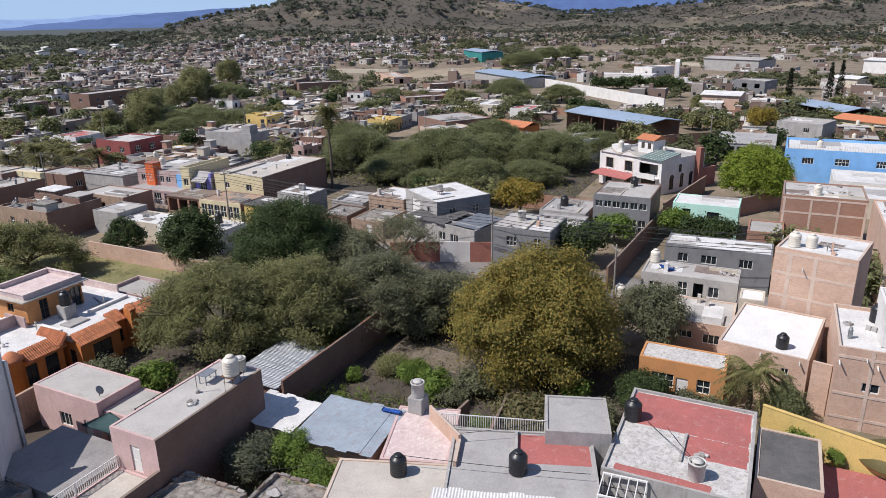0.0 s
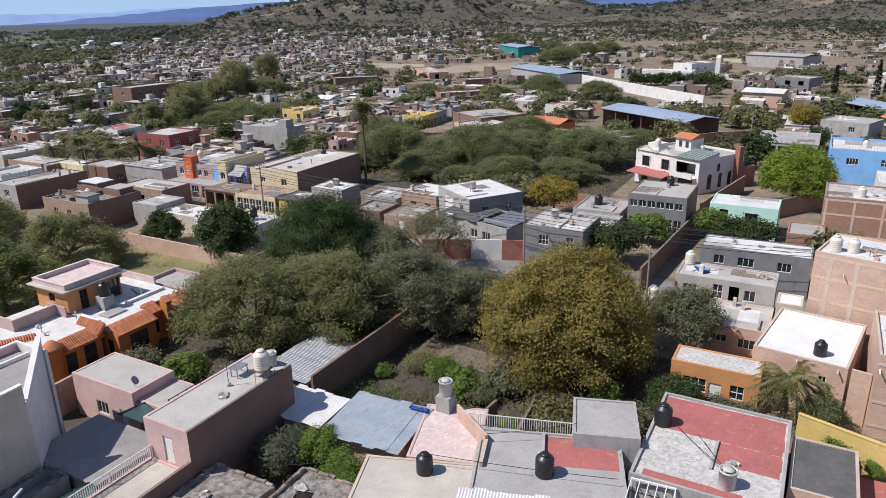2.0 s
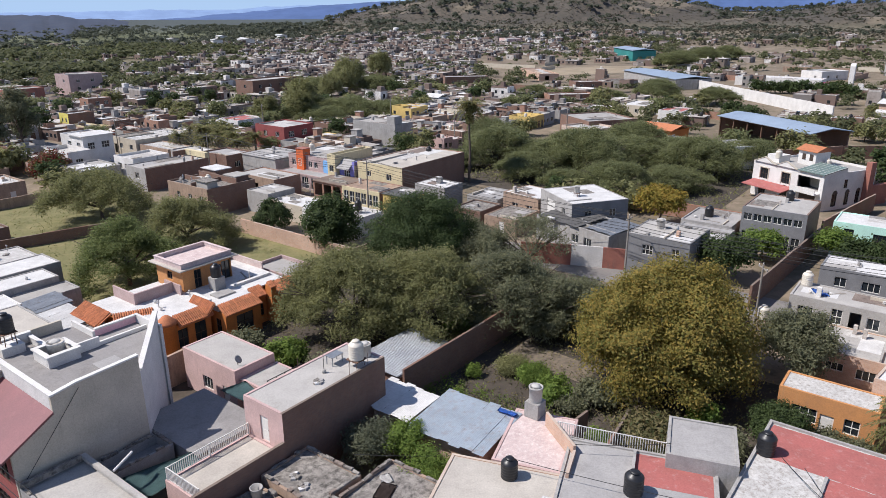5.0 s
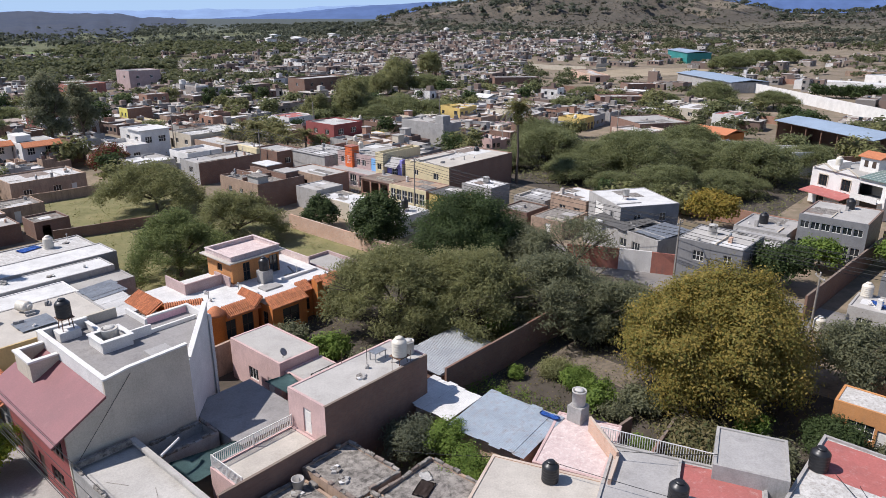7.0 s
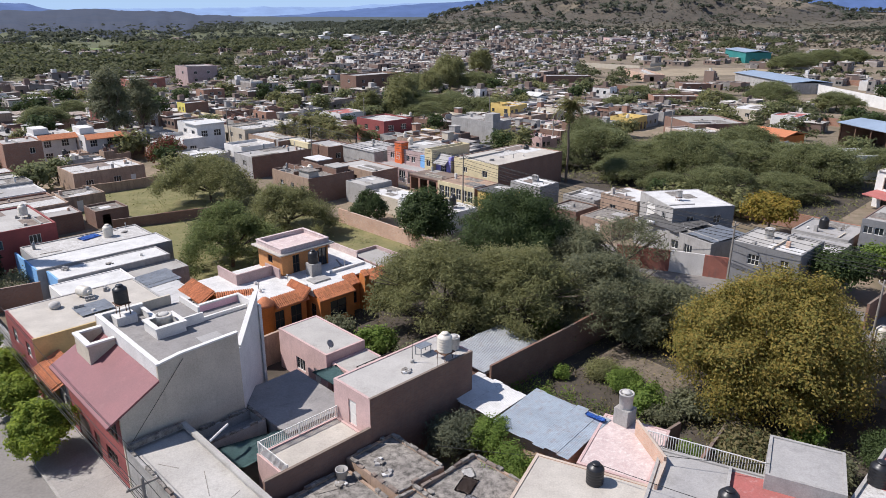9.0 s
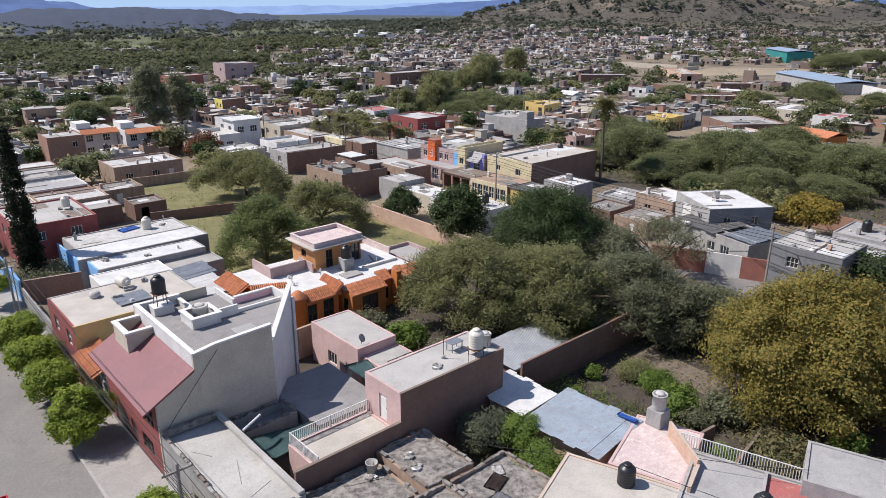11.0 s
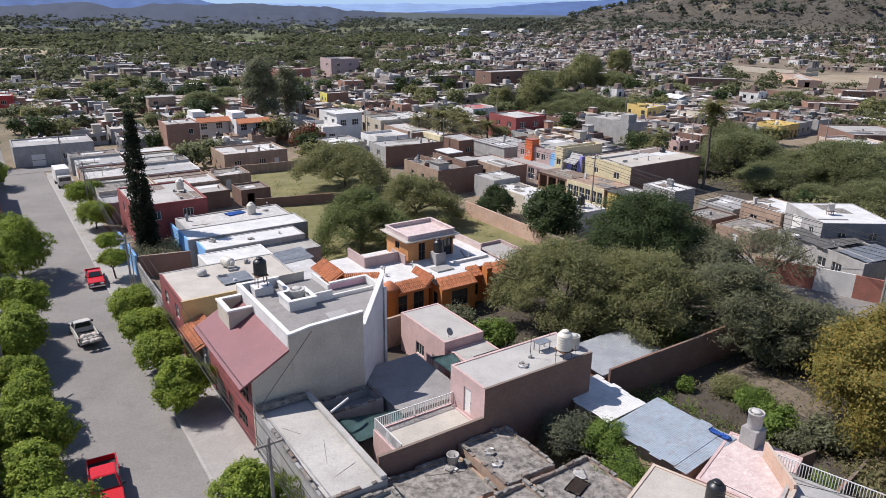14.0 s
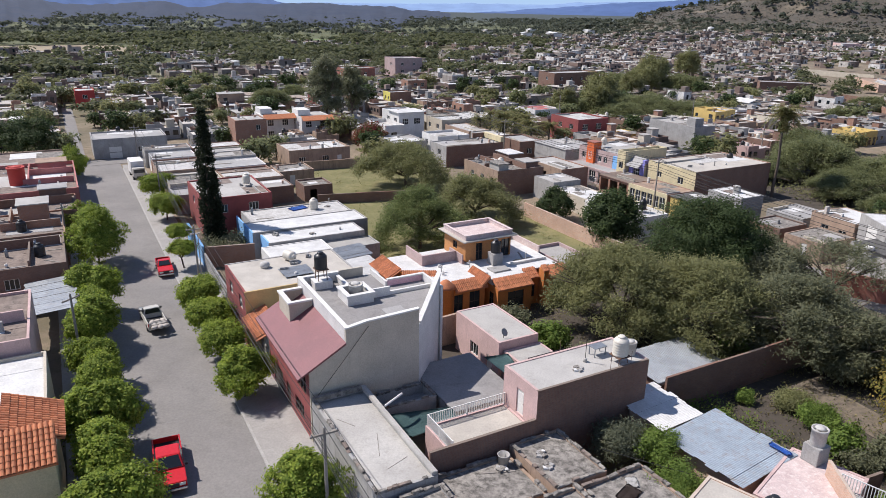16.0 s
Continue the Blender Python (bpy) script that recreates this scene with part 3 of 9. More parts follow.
# ---- terrain ----
CREST = ((-60, 0.0), (-9, 1.0), (-6.4, 4.0), (-4.9, 9.0), (-2.9, 23.0), (-1.2, 32.0), (0.2, 39.0), (2, 47.0), (3.5, 54.0), (6, 70.0), (11, 90.0), (16, 92.0), (20, 70.0),
         (21.5, 59.0), (22.9, 53.0), (24.6, 44.0), (25.7, 37.0), (27, 31.5), (30, 31.0), (31.5, 34.0), (34.3, 44.0), (37, 48.0), (40, 56.0), (46, 62.0), (60, 66.0), (90, 40.0))


def crest_height(b):
    """Height of the hills' crest line on bearing b (degrees from +y towards +x)."""
    if b <= CREST[0][0] or b >= CREST[-1][0]:
        return 0.0
    j = max(k for k in range(len(CREST) - 1) if CREST[k][0] <= b)
    f = (b - CREST[j][0]) / (CREST[j + 1][0] - CREST[j][0])
    return CREST[j][1] + (CREST[j + 1][1] - CREST[j][1]) * f * f * (3 - 2 * f)


def smooth_step(v, lo, hi):
    k = max(0.0, min(1.0, (v - lo) / (hi - lo)))
    return k * k * (3 - 2 * k)


def ground_height(r, b):
    """Height of the land at r metres from the flight's place: flat town, a gentle fan, then the hills."""
    if r < 560:
        return 0.0
    top = crest_height(b)
    p = Vector((r * math.sin(radians(b)), r * math.cos(radians(b)), 0))
    rough = noise.fractal(p * 0.004, 0.9, 2.1, 5) * 9 + noise.fractal(p * 0.02, 0.9, 2.1, 3) * 2.4
    fan = min(13.0, top * 0.45) * smooth_step(r, 560, 1080)
    steep = max(0.0, top - 13.0) * smooth_step(r, 980, 1560)
    spur = noise.fractal(p * 0.0075, 0.8, 2.1, 4) * 0.30 * top * smooth_step(r, 900, 1150) * (1 - smooth_step(r, 1250, 1540))
    return (fan + steep + spur + rough * min(1, top / 60) * smooth_step(r, 820, 1200) * (1 - 0.75 * smooth_step(r, 1350, 1540))) * (1 - smooth_step(r, 1750, 2700))


def terrain():
    radii = [0, 40, 90, 150, 220, 300, 400, 480, 560]
    while radii[-1] < 4850:
        radii.append(radii[-1] + (20 if radii[-1] < 1700 else 20 + (radii[-1] - 1700) * 0.08))
    bearings = [i * 0.6 for i in range(-125, 136)] + [90 + i * 8 for i in range(1, 24)]
    bm = bmesh.new()
    rows = []
    for b in bearings:
        rows.append([bm.verts.new((r * math.sin(radians(b)), r * math.cos(radians(b)), ground_height(r, b) if r else 0)) for r in radii])
    n = len(bearings)
    for i in range(n):
        a, c = rows[i], rows[(i + 1) % n]
        for k in range(len(radii) - 1):
            f = bm.faces.new((a[k], a[k + 1], c[k + 1], c[k]))
            f.smooth = True
    bmesh.ops.remove_doubles(bm, verts=[row[0] for row in rows], dist=0.01)
    bmesh.ops.recalc_face_normals(bm, faces=bm.faces)
    m, t, b = nodes_of("land")
    p = position(t)
    big = ramp(t, tex_noise(t, p, 0.012, 6, 0.65), 0.38, 0.62)
    mid = ramp(t, tex_noise(t, p, 0.07, 7, 0.7), 0.40, 0.62)
    col = mix(t, big, (0.29, 0.225, 0.16), (0.215, 0.165, 0.12))
    col = mix(t, mid, col, (0.15, 0.12, 0.08))
    scrub = ramp(t, tex_noise(t, p, 0.30, 5, 0.75), 0.46, 0.56)
    col = mix(t, mix(t, 0.35, (0, 0, 0), scrub), col, (0.09, 0.085, 0.045))
    sep = t.nodes.new("ShaderNodeSeparateXYZ")
    link(t, p, sep.inputs[0])
    rng = t.nodes.new("ShaderNodeMapRange")
    rng.inputs[1].default_value, rng.inputs[2].default_value = 9.0, 20.0
    link(t, sep.outputs[2], rng.inputs[0])
    clear = ramp(t, tex_noise(t, p, 0.006, 4, 0.5), 0.60, 0.64)
    slope = mix(t, ramp(t, tex_noise(t, p, 0.02, 8, 0.75), 0.40, 0.62), (0.072, 0.06, 0.048), (0.112, 0.09, 0.069))
    slope = mix(t, scrub, slope, (0.056, 0.053, 0.04))
    slope = mix(t, clear, slope, (0.17, 0.14, 0.10))
    # Land colour shifts with distance: darker olive from 620 m, blue-green past 1200.
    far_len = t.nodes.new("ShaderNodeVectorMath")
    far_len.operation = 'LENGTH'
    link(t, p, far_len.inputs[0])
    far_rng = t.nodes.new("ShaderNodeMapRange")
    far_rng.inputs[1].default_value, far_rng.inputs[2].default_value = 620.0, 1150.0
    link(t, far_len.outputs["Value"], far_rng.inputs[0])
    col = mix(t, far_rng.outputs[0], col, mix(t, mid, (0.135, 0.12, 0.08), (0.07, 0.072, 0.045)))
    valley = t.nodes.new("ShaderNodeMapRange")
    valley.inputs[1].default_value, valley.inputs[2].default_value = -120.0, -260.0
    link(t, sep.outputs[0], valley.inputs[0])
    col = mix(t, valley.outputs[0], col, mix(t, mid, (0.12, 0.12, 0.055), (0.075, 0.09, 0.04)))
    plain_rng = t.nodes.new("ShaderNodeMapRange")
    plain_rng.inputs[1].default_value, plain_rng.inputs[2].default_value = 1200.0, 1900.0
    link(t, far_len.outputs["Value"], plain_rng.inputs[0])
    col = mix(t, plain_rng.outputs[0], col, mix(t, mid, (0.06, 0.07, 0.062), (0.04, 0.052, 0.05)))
    col = mix(t, rng.outputs[0], col, slope)
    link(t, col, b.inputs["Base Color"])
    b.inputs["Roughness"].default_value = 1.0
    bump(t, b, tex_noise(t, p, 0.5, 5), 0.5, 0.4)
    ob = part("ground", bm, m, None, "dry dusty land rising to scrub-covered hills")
    tagged(ob, category="ground", kind="structure")


terrain()


def skyline(name, r, top, seed, mat, rough, label, deep=500, bend=1.25):
    """A far range: a ridge along bearings. top: (bearing, elevation) along its crest; deep: how far its foot lies in front."""
    bm = bmesh.new()
    b0, b1 = top[0][0], top[-1][0]
    n = int((b1 - b0) / 0.2)
    last = None
    for i in range(n + 1):
        b = b0 + (b1 - b0) * i / n
        j = max(k for k in range(len(top) - 1) if top[k][0] <= b + 1e-6)
        f = (b - top[j][0]) / (top[j + 1][0] - top[j][0])
        f = f * f * (3 - 2 * f)
        e = top[j][1] + (top[j + 1][1] - top[j][1]) * f
        z = 32 + r * math.tan(radians(e)) + noise.fractal(Vector((b * 0.45, seed, 0)), 0.8, 2.1, 5) * rough
        s, c = math.sin(radians(b)), math.cos(radians(b))
        ring = [bm.verts.new((rr * s, rr * c, zz)) for rr, zz in [(r - deep * (1 - q / 8), -4 + (z + 4) * (q / 8) ** bend + (noise.fractal(Vector((b * 0.9, seed + 5, q * 0.6)), 0.9, 2.1, 4) * rough * 0.8 if 0 < q < 8 else 0)) for q in range(9)] + [(r + 60, -20)]]
        if last:
            for k2 in range(9):
                bm.faces.new((last[k2], ring[k2], ring[k2 + 1], last[k2 + 1])).smooth = True
        last = ring
    tagged(part(name, bm, mat, None, label), category="mountains", kind="structure")


# Far-range surface: distance haze is painted in as blue colour plus a faint glow.
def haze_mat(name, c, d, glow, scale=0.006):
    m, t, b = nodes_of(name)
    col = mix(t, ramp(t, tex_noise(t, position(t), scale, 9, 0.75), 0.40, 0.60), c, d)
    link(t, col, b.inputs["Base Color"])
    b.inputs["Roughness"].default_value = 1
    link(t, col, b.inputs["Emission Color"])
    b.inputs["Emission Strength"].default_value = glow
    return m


far_blue = haze_mat("haze_blue_mountains", (0.05, 0.088, 0.20), (0.04, 0.072, 0.165), 0.5)
pale_blue = haze_mat("haze_pale_tableland", (0.14, 0.21, 0.35), (0.12, 0.18, 0.31), 0.5)
near_ridge = haze_mat("haze_blue_wooded_ridge", (0.018, 0.028, 0.054), (0.03, 0.036, 0.056), 0.32, 0.012)
skyline("backdrop", 4300, ((16, 0.2), (20, 1.3), (25, 1.9), (30, 1.6), (35, 2.1), (40, 1.4), (46, 0.5)), 3, far_blue, 14, "mountain range with haze blue and cloud shadow painted in")
skyline("backdrop", 4850, ((-34, 0.08), (-26, 0.1), (-21.6, 0.16), (-18.7, 0.2), (-15.5, 0.27), (-11.1, 0.25), (-8, 0.44), (-4, 0.6), (4, 0.8)), 9, pale_blue, 7, "tableland on the horizon painted pale haze blue")
skyline("backdrop", 4500, ((-17, -0.5), (-14.8, -0.32), (-10, 0.03), (-8.2, 0.18), (-7.4, 0.3), (-5, 0.48), (-3.8, 0.55), (0, 0.79), (8, 1.0)), 5, far_blue, 6, "distant mesa slopes painted haze blue")
skyline("backdrop", 3300, ((-75, 1.6), (-62, 1.4), (-55, 0.9), (-50, 0.3), (-46, -0.2), (-44, -0.31), (-40, 0.0), (-37.7, -0.33), (-34, -0.02), (-30.7, 0.0), (-27.4, 0.08), (-25.7, -0.08), (-22.4, -0.02), (-21, -0.3), (-19, -0.42), (-17, -0.6)), 7, near_ridge, 9, "wooded ridge across the valley with haze blue painted in", 2450, 0.9)
skyline("backdrop", 4700, ((-62, 1.8), (-46, 1.2), (-38, 0.9), (-33, 0.45), (-29, -0.2)), 12, far_blue, 14, "mountain behind the ridge painted haze blue")


# ---- streets, pavements, plots ----
def sheet(name, label, x0, x1, y0, y1, z, mat, category, thick=0.3, rz=0.0, cut=3.0):
    """A paved surface with joints between its slabs."""
    w, d = x1 - x0, y1 - y0
    bm = bmesh.new()
    nx, ny = max(1, round(w / cut)), max(1, round(d / cut))
    g = 0.003
    for i in range(nx):
        for j in range(ny):
            bm_box(bm, -w / 2 + w * i / nx + g, -w / 2 + w * (i + 1) / nx - g, -d / 2 + d * j / ny + g, -d / 2 + d * (j + 1) / ny - g, -thick, random.uniform(-0.004, 0.004))
    ob = part(name, bm, M[mat], None, label, at((x0 + x1) / 2, (y0 + y1) / 2, z, rz))
    return tagged(ob, category=category, kind="structure")


sheet("road", "pale concrete street slabs with dark joints", -12.6, -3.9, -60, 110, 0.05, "street", "road", cut=8.7)
sheet("pavement", "worn concrete pavement", -3.7, 0, -60, 108, 0.2, "pave", "pavement")
sheet("pavement", "worn concrete pavement under street trees", -16.5, -12.8, -60, 118, 0.2, "pave", "pavement")
for x0 in (-3.9, -12.8):
    bm = bmesh.new()
    for j in range(55):
        bm_box(bm, x0, x0 + 0.2, -60 + j * 3 + 0.01, -57 + j * 3 - 0.01, -0.1, 0.21)
    tagged(part("kerb", bm, M["kerb"], None, "pale concrete kerb stones", at(0, 0)), category="kerb", kind="structure")
sheet("road", "pale concrete side street", 64.3, 71, -60, 140, 0.05, "street", "road", cut=4.0)
sheet("road", "dusty concrete cross street at the street's end", -40, 16, 110.2, 115.6, 0.05, "street", "road", cut=6)
sheet("road", "narrow street running on into the far town", -12.6, -9.8, 115.8, 200, 0.05, "street", "road", cut=6)


def plot(label, x0, x1, y0, y1, mat, z=0.03, rz=0.0):
    """An uneven patch of bare ground."""
    w, d = x1 - x0, y1 - y0
    bm = bmesh.new()
    nx, ny = max(2, int(w / 1.2)), max(2, int(d / 1.2))
    grid = [[bm.verts.new((-w / 2 + w * i / nx, -d / 2 + d * j / ny, z + 0.10 * max(0, noise.noise(Vector((x0 + i * 0.4, y0 + j * 0.4, 1)))))) for j in range(ny + 1)] for i in range(nx + 1)]
    for i in range(nx):
        for j in range(ny):
            bm.faces.new((grid[i][j], grid[i + 1][j], grid[i + 1][j + 1], grid[i][j + 1])).smooth = True
    tagged(part("ground", bm, M[mat], None, label, at((x0 + x1) / 2, (y0 + y1) / 2, 0, rz)), category="ground", kind="structure")


plot("bare orchard soil with tree shade painted in and dead leaves", 22, 50, -36, 19, "earth_shade")
plot("dry grass on an empty plot", 22, 50, 19.2, 88, "grass_dry", 0.035)
plot("pale dirt path through the orchard", 39.8, 43.4, -20, -11, "earth_path", 0.06, -4)
plot("trodden dirt by the orchard yards", 30, 39, -17.5, -12, "earth_shade", 0.05, 10)
plot("dark yard floor behind the white house", 8, 24, -3.6, 13, "earth_shade", 0.05)
plot("dry soil between yards", 50, 64, -44, 64, "soil", 0.025)
plot("dry soil among the thorn trees", 98, 150, -12, 50, "earth_shade", 0.03)




def field(label, x0, x1, y0, y1, mat, rz=0.0, z=0.06):
    """A broad field at the edge of town, with a ragged border."""
    w, d = (x1 - x0) / 2, (y1 - y0) / 2
    bm = bmesh.new()
    rim = []
    for i in range(48):
        a = 2 * math.pi * i / 48
        k = 1 + 0.13 * noise.noise(Vector((math.cos(a) * 2.4, math.sin(a) * 2.4, x0)))
        c, e = math.cos(a), math.sin(a)
        rim.append((w * k * math.copysign(abs(c) ** 0.5, c), d * k * math.copysign(abs(e) ** 0.5, e)))
    hi = [bm.verts.new((px, py, z)) for px, py in rim]
    lo = [bm.verts.new((px, py, -0.3)) for px, py in rim]
    bm.faces.new(hi)
    for i in range(48):
        j = (i + 1) % 48
        bm.faces.new((lo[i], lo[j], hi[j], hi[i]))
    tagged(part("ground", bm, M[mat], None, label, at((x0 + x1) / 2, (y0 + y1) / 2, 0, rz)), category="ground", kind="structure")


field("pale fallow field at the edge of town", 322, 418, 118, 162, "field", -28)
field("green crop field in the valley", 210, 264, 590, 720, "field_green", -12)
field("dry stubble field beyond the houses", -70, 40, 446, 552, "field", 4)

# ---- the white house with the rose roof ----
def white_house():
    root = thing("house", at(0, 0), "tall white house with a sloping rose roof and a walled terrace", "house")
    W = M["white"]
    top = [(0, 0), (9, 0), (9.0, 9.35), (4.6, 9.2), (2.9, 8.9), (2.9, 7.75), (0, 6.15)]
    part("wall", slab(top, 0.22), M["offwhite"], root, m=pose(0, 0, 0))
    part("wall", slab(top[:2] + [(9, 9.0), (2.9, 9.0), (2.9, 7.75), (0, 6.15)], 0.22), M["offwhite"], root, m=pose(0, 11.48, 0))
    holes = [(0.9 + 3.6 * i, 3.5, 2.3, 1.9) for i in range(3)] + [(1.2, 0.0, 2.8, 2.3), (5.0, 0.0, 1.1, 2.2), (7.4, 0.9, 2.2, 1.3)]
    front = pose(0.001, 11.47, 0, 0, 0, 270)
    part("wall", wall_panel(11.24, 6.1, holes, 0.2), M["maroon"], root, "dusky rose front wall", front)
    for i, hl in enumerate(holes):
        m = front @ pose(hl[0], 0, hl[1])
        if i in (3, 4):
            door_part(root, hl[2], hl[3], m, M["wood_dark"])
        else:
            window_part(root, hl[2], hl[3], m, M["wood_dark"], 3, 2)
    # sloping roof with a lip
    sl = slab([(-0.95, 5.62), (2.88, 7.76), (2.88, 7.93), (-0.95, 5.78)], 11.94)
    bmesh.ops.translate(sl, verts=sl.verts, vec=(0, -0.12, 0))
    part("sloping_roof", sl, M["rose_roof"], root, "smooth dusky rose painted roof slope")
    part("terrace_floor", prism([(3.15, 0.24), (8.9, 0.24), (13.2, 4.9), (13.2, 8.0), (9.7, 8.0), (9.7, 11.4), (3.15, 11.4)], 8.05, 8.2), M["roof_slate"], root)
    # parapets and coping
    bm = bm_box(bmesh.new(), 2.9, 3.12, 0.25, 11.46, 6.9, 9.0)
    bm_box(bm, 3.14, 6.5, 11.2, 11.46, 7.6, 8.95)
    bm_box(bm, 6.3, 6.5, 7.92, 11.18, 7.6, 8.7)
    part("parapet", bm, W, root)
    bm = bm_box(bmesh.new(), 2.84, 3.2, -0.05, 11.5, 9.003, 9.1)
    bm_box(bm, 3.22, 6.56, 11.15, 11.5, 8.96, 9.06)
    bm_box(bm, 6.24, 6.56, 7.92, 11.13, 8.71, 8.81)
    part("coping", bm, W, root, "bright white coping")
    cope = slab([(2.86, 8.95), (4.6, 9.22), (9.02, 9.38), (9.02, 9.5), (4.6, 9.34), (2.86, 9.07)], 0.34)
    part("coping", cope, W, root, "bright white coping", pose(0, -0.06, 0))
    # skylight box on the slope
    bm = bmesh.new()
    for a in ((0.9, 2.85, 7.6, 7.8), (0.9, 2.85, 10.4, 10.6), (0.9, 1.1, 7.82, 10.38)):
        bm_box(bm, *a, 6.2, 8.35)
    part("skylight_box", bm, M["offwhite"], root, "open box with a thick white rim")
    bm = bmesh.new()
    for a in ((0.78, 2.86, 7.5, 7.88), (0.78, 2.86, 10.3, 10.68), (0.78, 1.2, 7.9, 10.28)):
        bm_box(bm, *a, 8.353, 8.5)
    part("coping", bm, W, root)
    # tank enclosure and low walls on the terrace
    bm = bmesh.new()
    for a in ((5.2, 7.5, 5.4, 5.6), (5.2, 7.5, 7.6, 7.8), (5.2, 5.4, 5.62, 7.58), (7.3, 7.5, 5.62, 7.58), (7.52, 9.3, 6.1, 6.3)):
        bm_box(bm, *a, 7.6, 9.0)
    part("tank_enclosure", bm, W, root)
    bm = bmesh.new()
    for a in ((5.1, 7.6, 5.3, 5.7), (5.1, 7.6, 7.5, 7.9), (5.1, 5.5, 5.72, 7.48), (7.2, 7.6, 5.72, 7.48)):
        bm_box(bm, *a, 9.003, 9.12)
    part("coping", bm, W, root)
    part("tank_block", box(3.9, 5.5, 9.8, 11.15, 7.604, 8.9), W, root)
    bm = bm_box(bmesh.new(), 7.2, 8.9, 0.9, 3.2, 8.2, 8.5)
    part("stair_hatch", bm, M["roof_grey"], root, "grey flat hatch cover")
    # slanted rear fin, rear walls
    fin = slab([(0, 0), (6.5, 0), (6.5, 9.9), (0.35, 8.1), (0, 8.1)], 0.25)
    part("rear_fin", fin, W, root, "slanting white fin wall", pose(9.0, 0.0, 0, 0, 0, 47))
    cope = slab([(0.3, 8.1), (6.52, 9.92), (6.52, 10.06), (0.3, 8.24)], 0.4)
    part("coping", cope, W, root, "", pose(9.05, -0.07, 0, 0, 0, 47))
    part("wall", box(13.32, 13.54, 4.4, 8.2, 0, 8.9), W, root)
    part("wall", box(9.91, 13.3, 8.0, 8.2, 0, 8.75), M["pink_bright"], root, "bright pink parapet wall")
    part("coping", box(9.91, 13.31, 7.94, 8.26, 8.753, 8.87), W, root)
    part("wall", box(9.7, 9.9, 8.0, 11.45, 0, 8.7), W, root)
    part("low_wall", box(9.2, 13.2, 6.2, 6.4, 7.6, 8.5), W, root)


white_house()


# ---- water tanks ----
def tank(kind, m, label, group="roof water tanks", legs=0.0, size=1.0):
    """A rooftop water tank: black ribbed, cream ribbed, or a plain fibre-cement drum."""
    root = thing("water_tank", m, label, "water tank", group)
    s = size
    if legs:
        for a in (45, 135, 225, 315):
            x, y = 0.5 * s * math.cos(radians(a)), 0.5 * s * math.sin(radians(a))
            part("leg", tube((x * 1.15, y * 1.15, 0), (x, y, legs), 0.035, n=6), M["rust"], root)
        part("platform", box(-0.55 * s, 0.55 * s, -0.55 * s, 0.55 * s, legs, legs + 0.06), M["rust"], root)
        legs += 0.06
    if kind == "drum":
        part("body", lathe([(0.5 * s, 0), (0.52 * s, 0.05), (0.54 * s, 1.15 * s), (0.58 * s, 1.16 * s), (0.58 * s, 1.28 * s), (0.50 * s, 1.28 * s), (0.48 * s, 1.0 * s)], 22), M["fibre_cement"], root, m=pose(0, 0, legs))
        part("lid", lathe([(0.36 * s, 0), (0.36 * s, 0.05), (0.1, 0.09)], 18), M["fibre_cement"], root, m=pose(0, 0, legs + 1.28 * s))
        return root
    prof = [(0.50, 0), (0.55, 0.04)]
    for i in range(5):
        z = 0.08 + i * 0.2
        prof += [(0.56, z), (0.56, z + 0.11), (0.545, z + 0.14), (0.545, z + 0.17)]
    prof += [(0.56, 1.1), (0.54, 1.16), (0.42, 1.30), (0.27, 1.38), (0.26, 1.40)]
    mat = M["black_plastic"] if kind == "black" else M["cream_plastic"]
    part("body", lathe([(r * s, z * s) for r, z in prof], 24), mat, root, m=pose(0, 0, legs))
    part("lid", lathe([(0.29 * s, 0), (0.29 * s, 0.06), (0.22 * s, 0.12), (0.05, 0.14)], 18), mat, root, m=pose(0, 0, legs + 1.4 * s))
    part("pipe", tube((0.57 * s, 0, 0.0), (0.57 * s, 0, legs + 0.9 * s), 0.02, n=6), M["white_iron"], root)
    return root


tank("drum", at(6.35, 6.6, 8.2), "round grey drum tank in a white-walled enclosure", size=1.1)
tank("black", at(4.7, 10.5, 8.9), "black ribbed plastic water tank on a steel stand", legs=0.95)


# ---- houses along the near block ----
def win(side, a, sill=1.0, w=1.4, h=1.2):
    return (side, a, sill, w, h, "win")


def door(side, a, w=0.95, h=2.1, sill=0.0):
    return (side, a, sill, w, h, "door")


house("two-storey house with a dark red front and a yellow side", -0.6, 11, 17.2, 25.6, 6.0, {"W": "maroon", "S": "yellow_pale", "*": "cement"}, "roof_beige", 0.05,
      [win("W", 1.2, 3.7, 1.3, 1.4), win("W", 5.2, 3.7, 1.3, 1.4), door("W", 1.4), win("W", 4.6, 0.9, 2.2, 1.4)])
house("low rendered annexe behind a tiled porch", 0.6, 9, 11.9, 17.0, 3.6, "cement", "concrete", 0.2, [door("W", 1.0), win("W", 2.8)])
house("low yellow annexe with a sheet roof", 12.9, 16.4, 22.7, 28.2, 3.1, "cream", "roof_white", 0.0)
house("rendered shed behind the red-fronted house", 11.3, 16.8, 18.4, 22.3, 3.0, "cement", "roof_grey", 0.15)

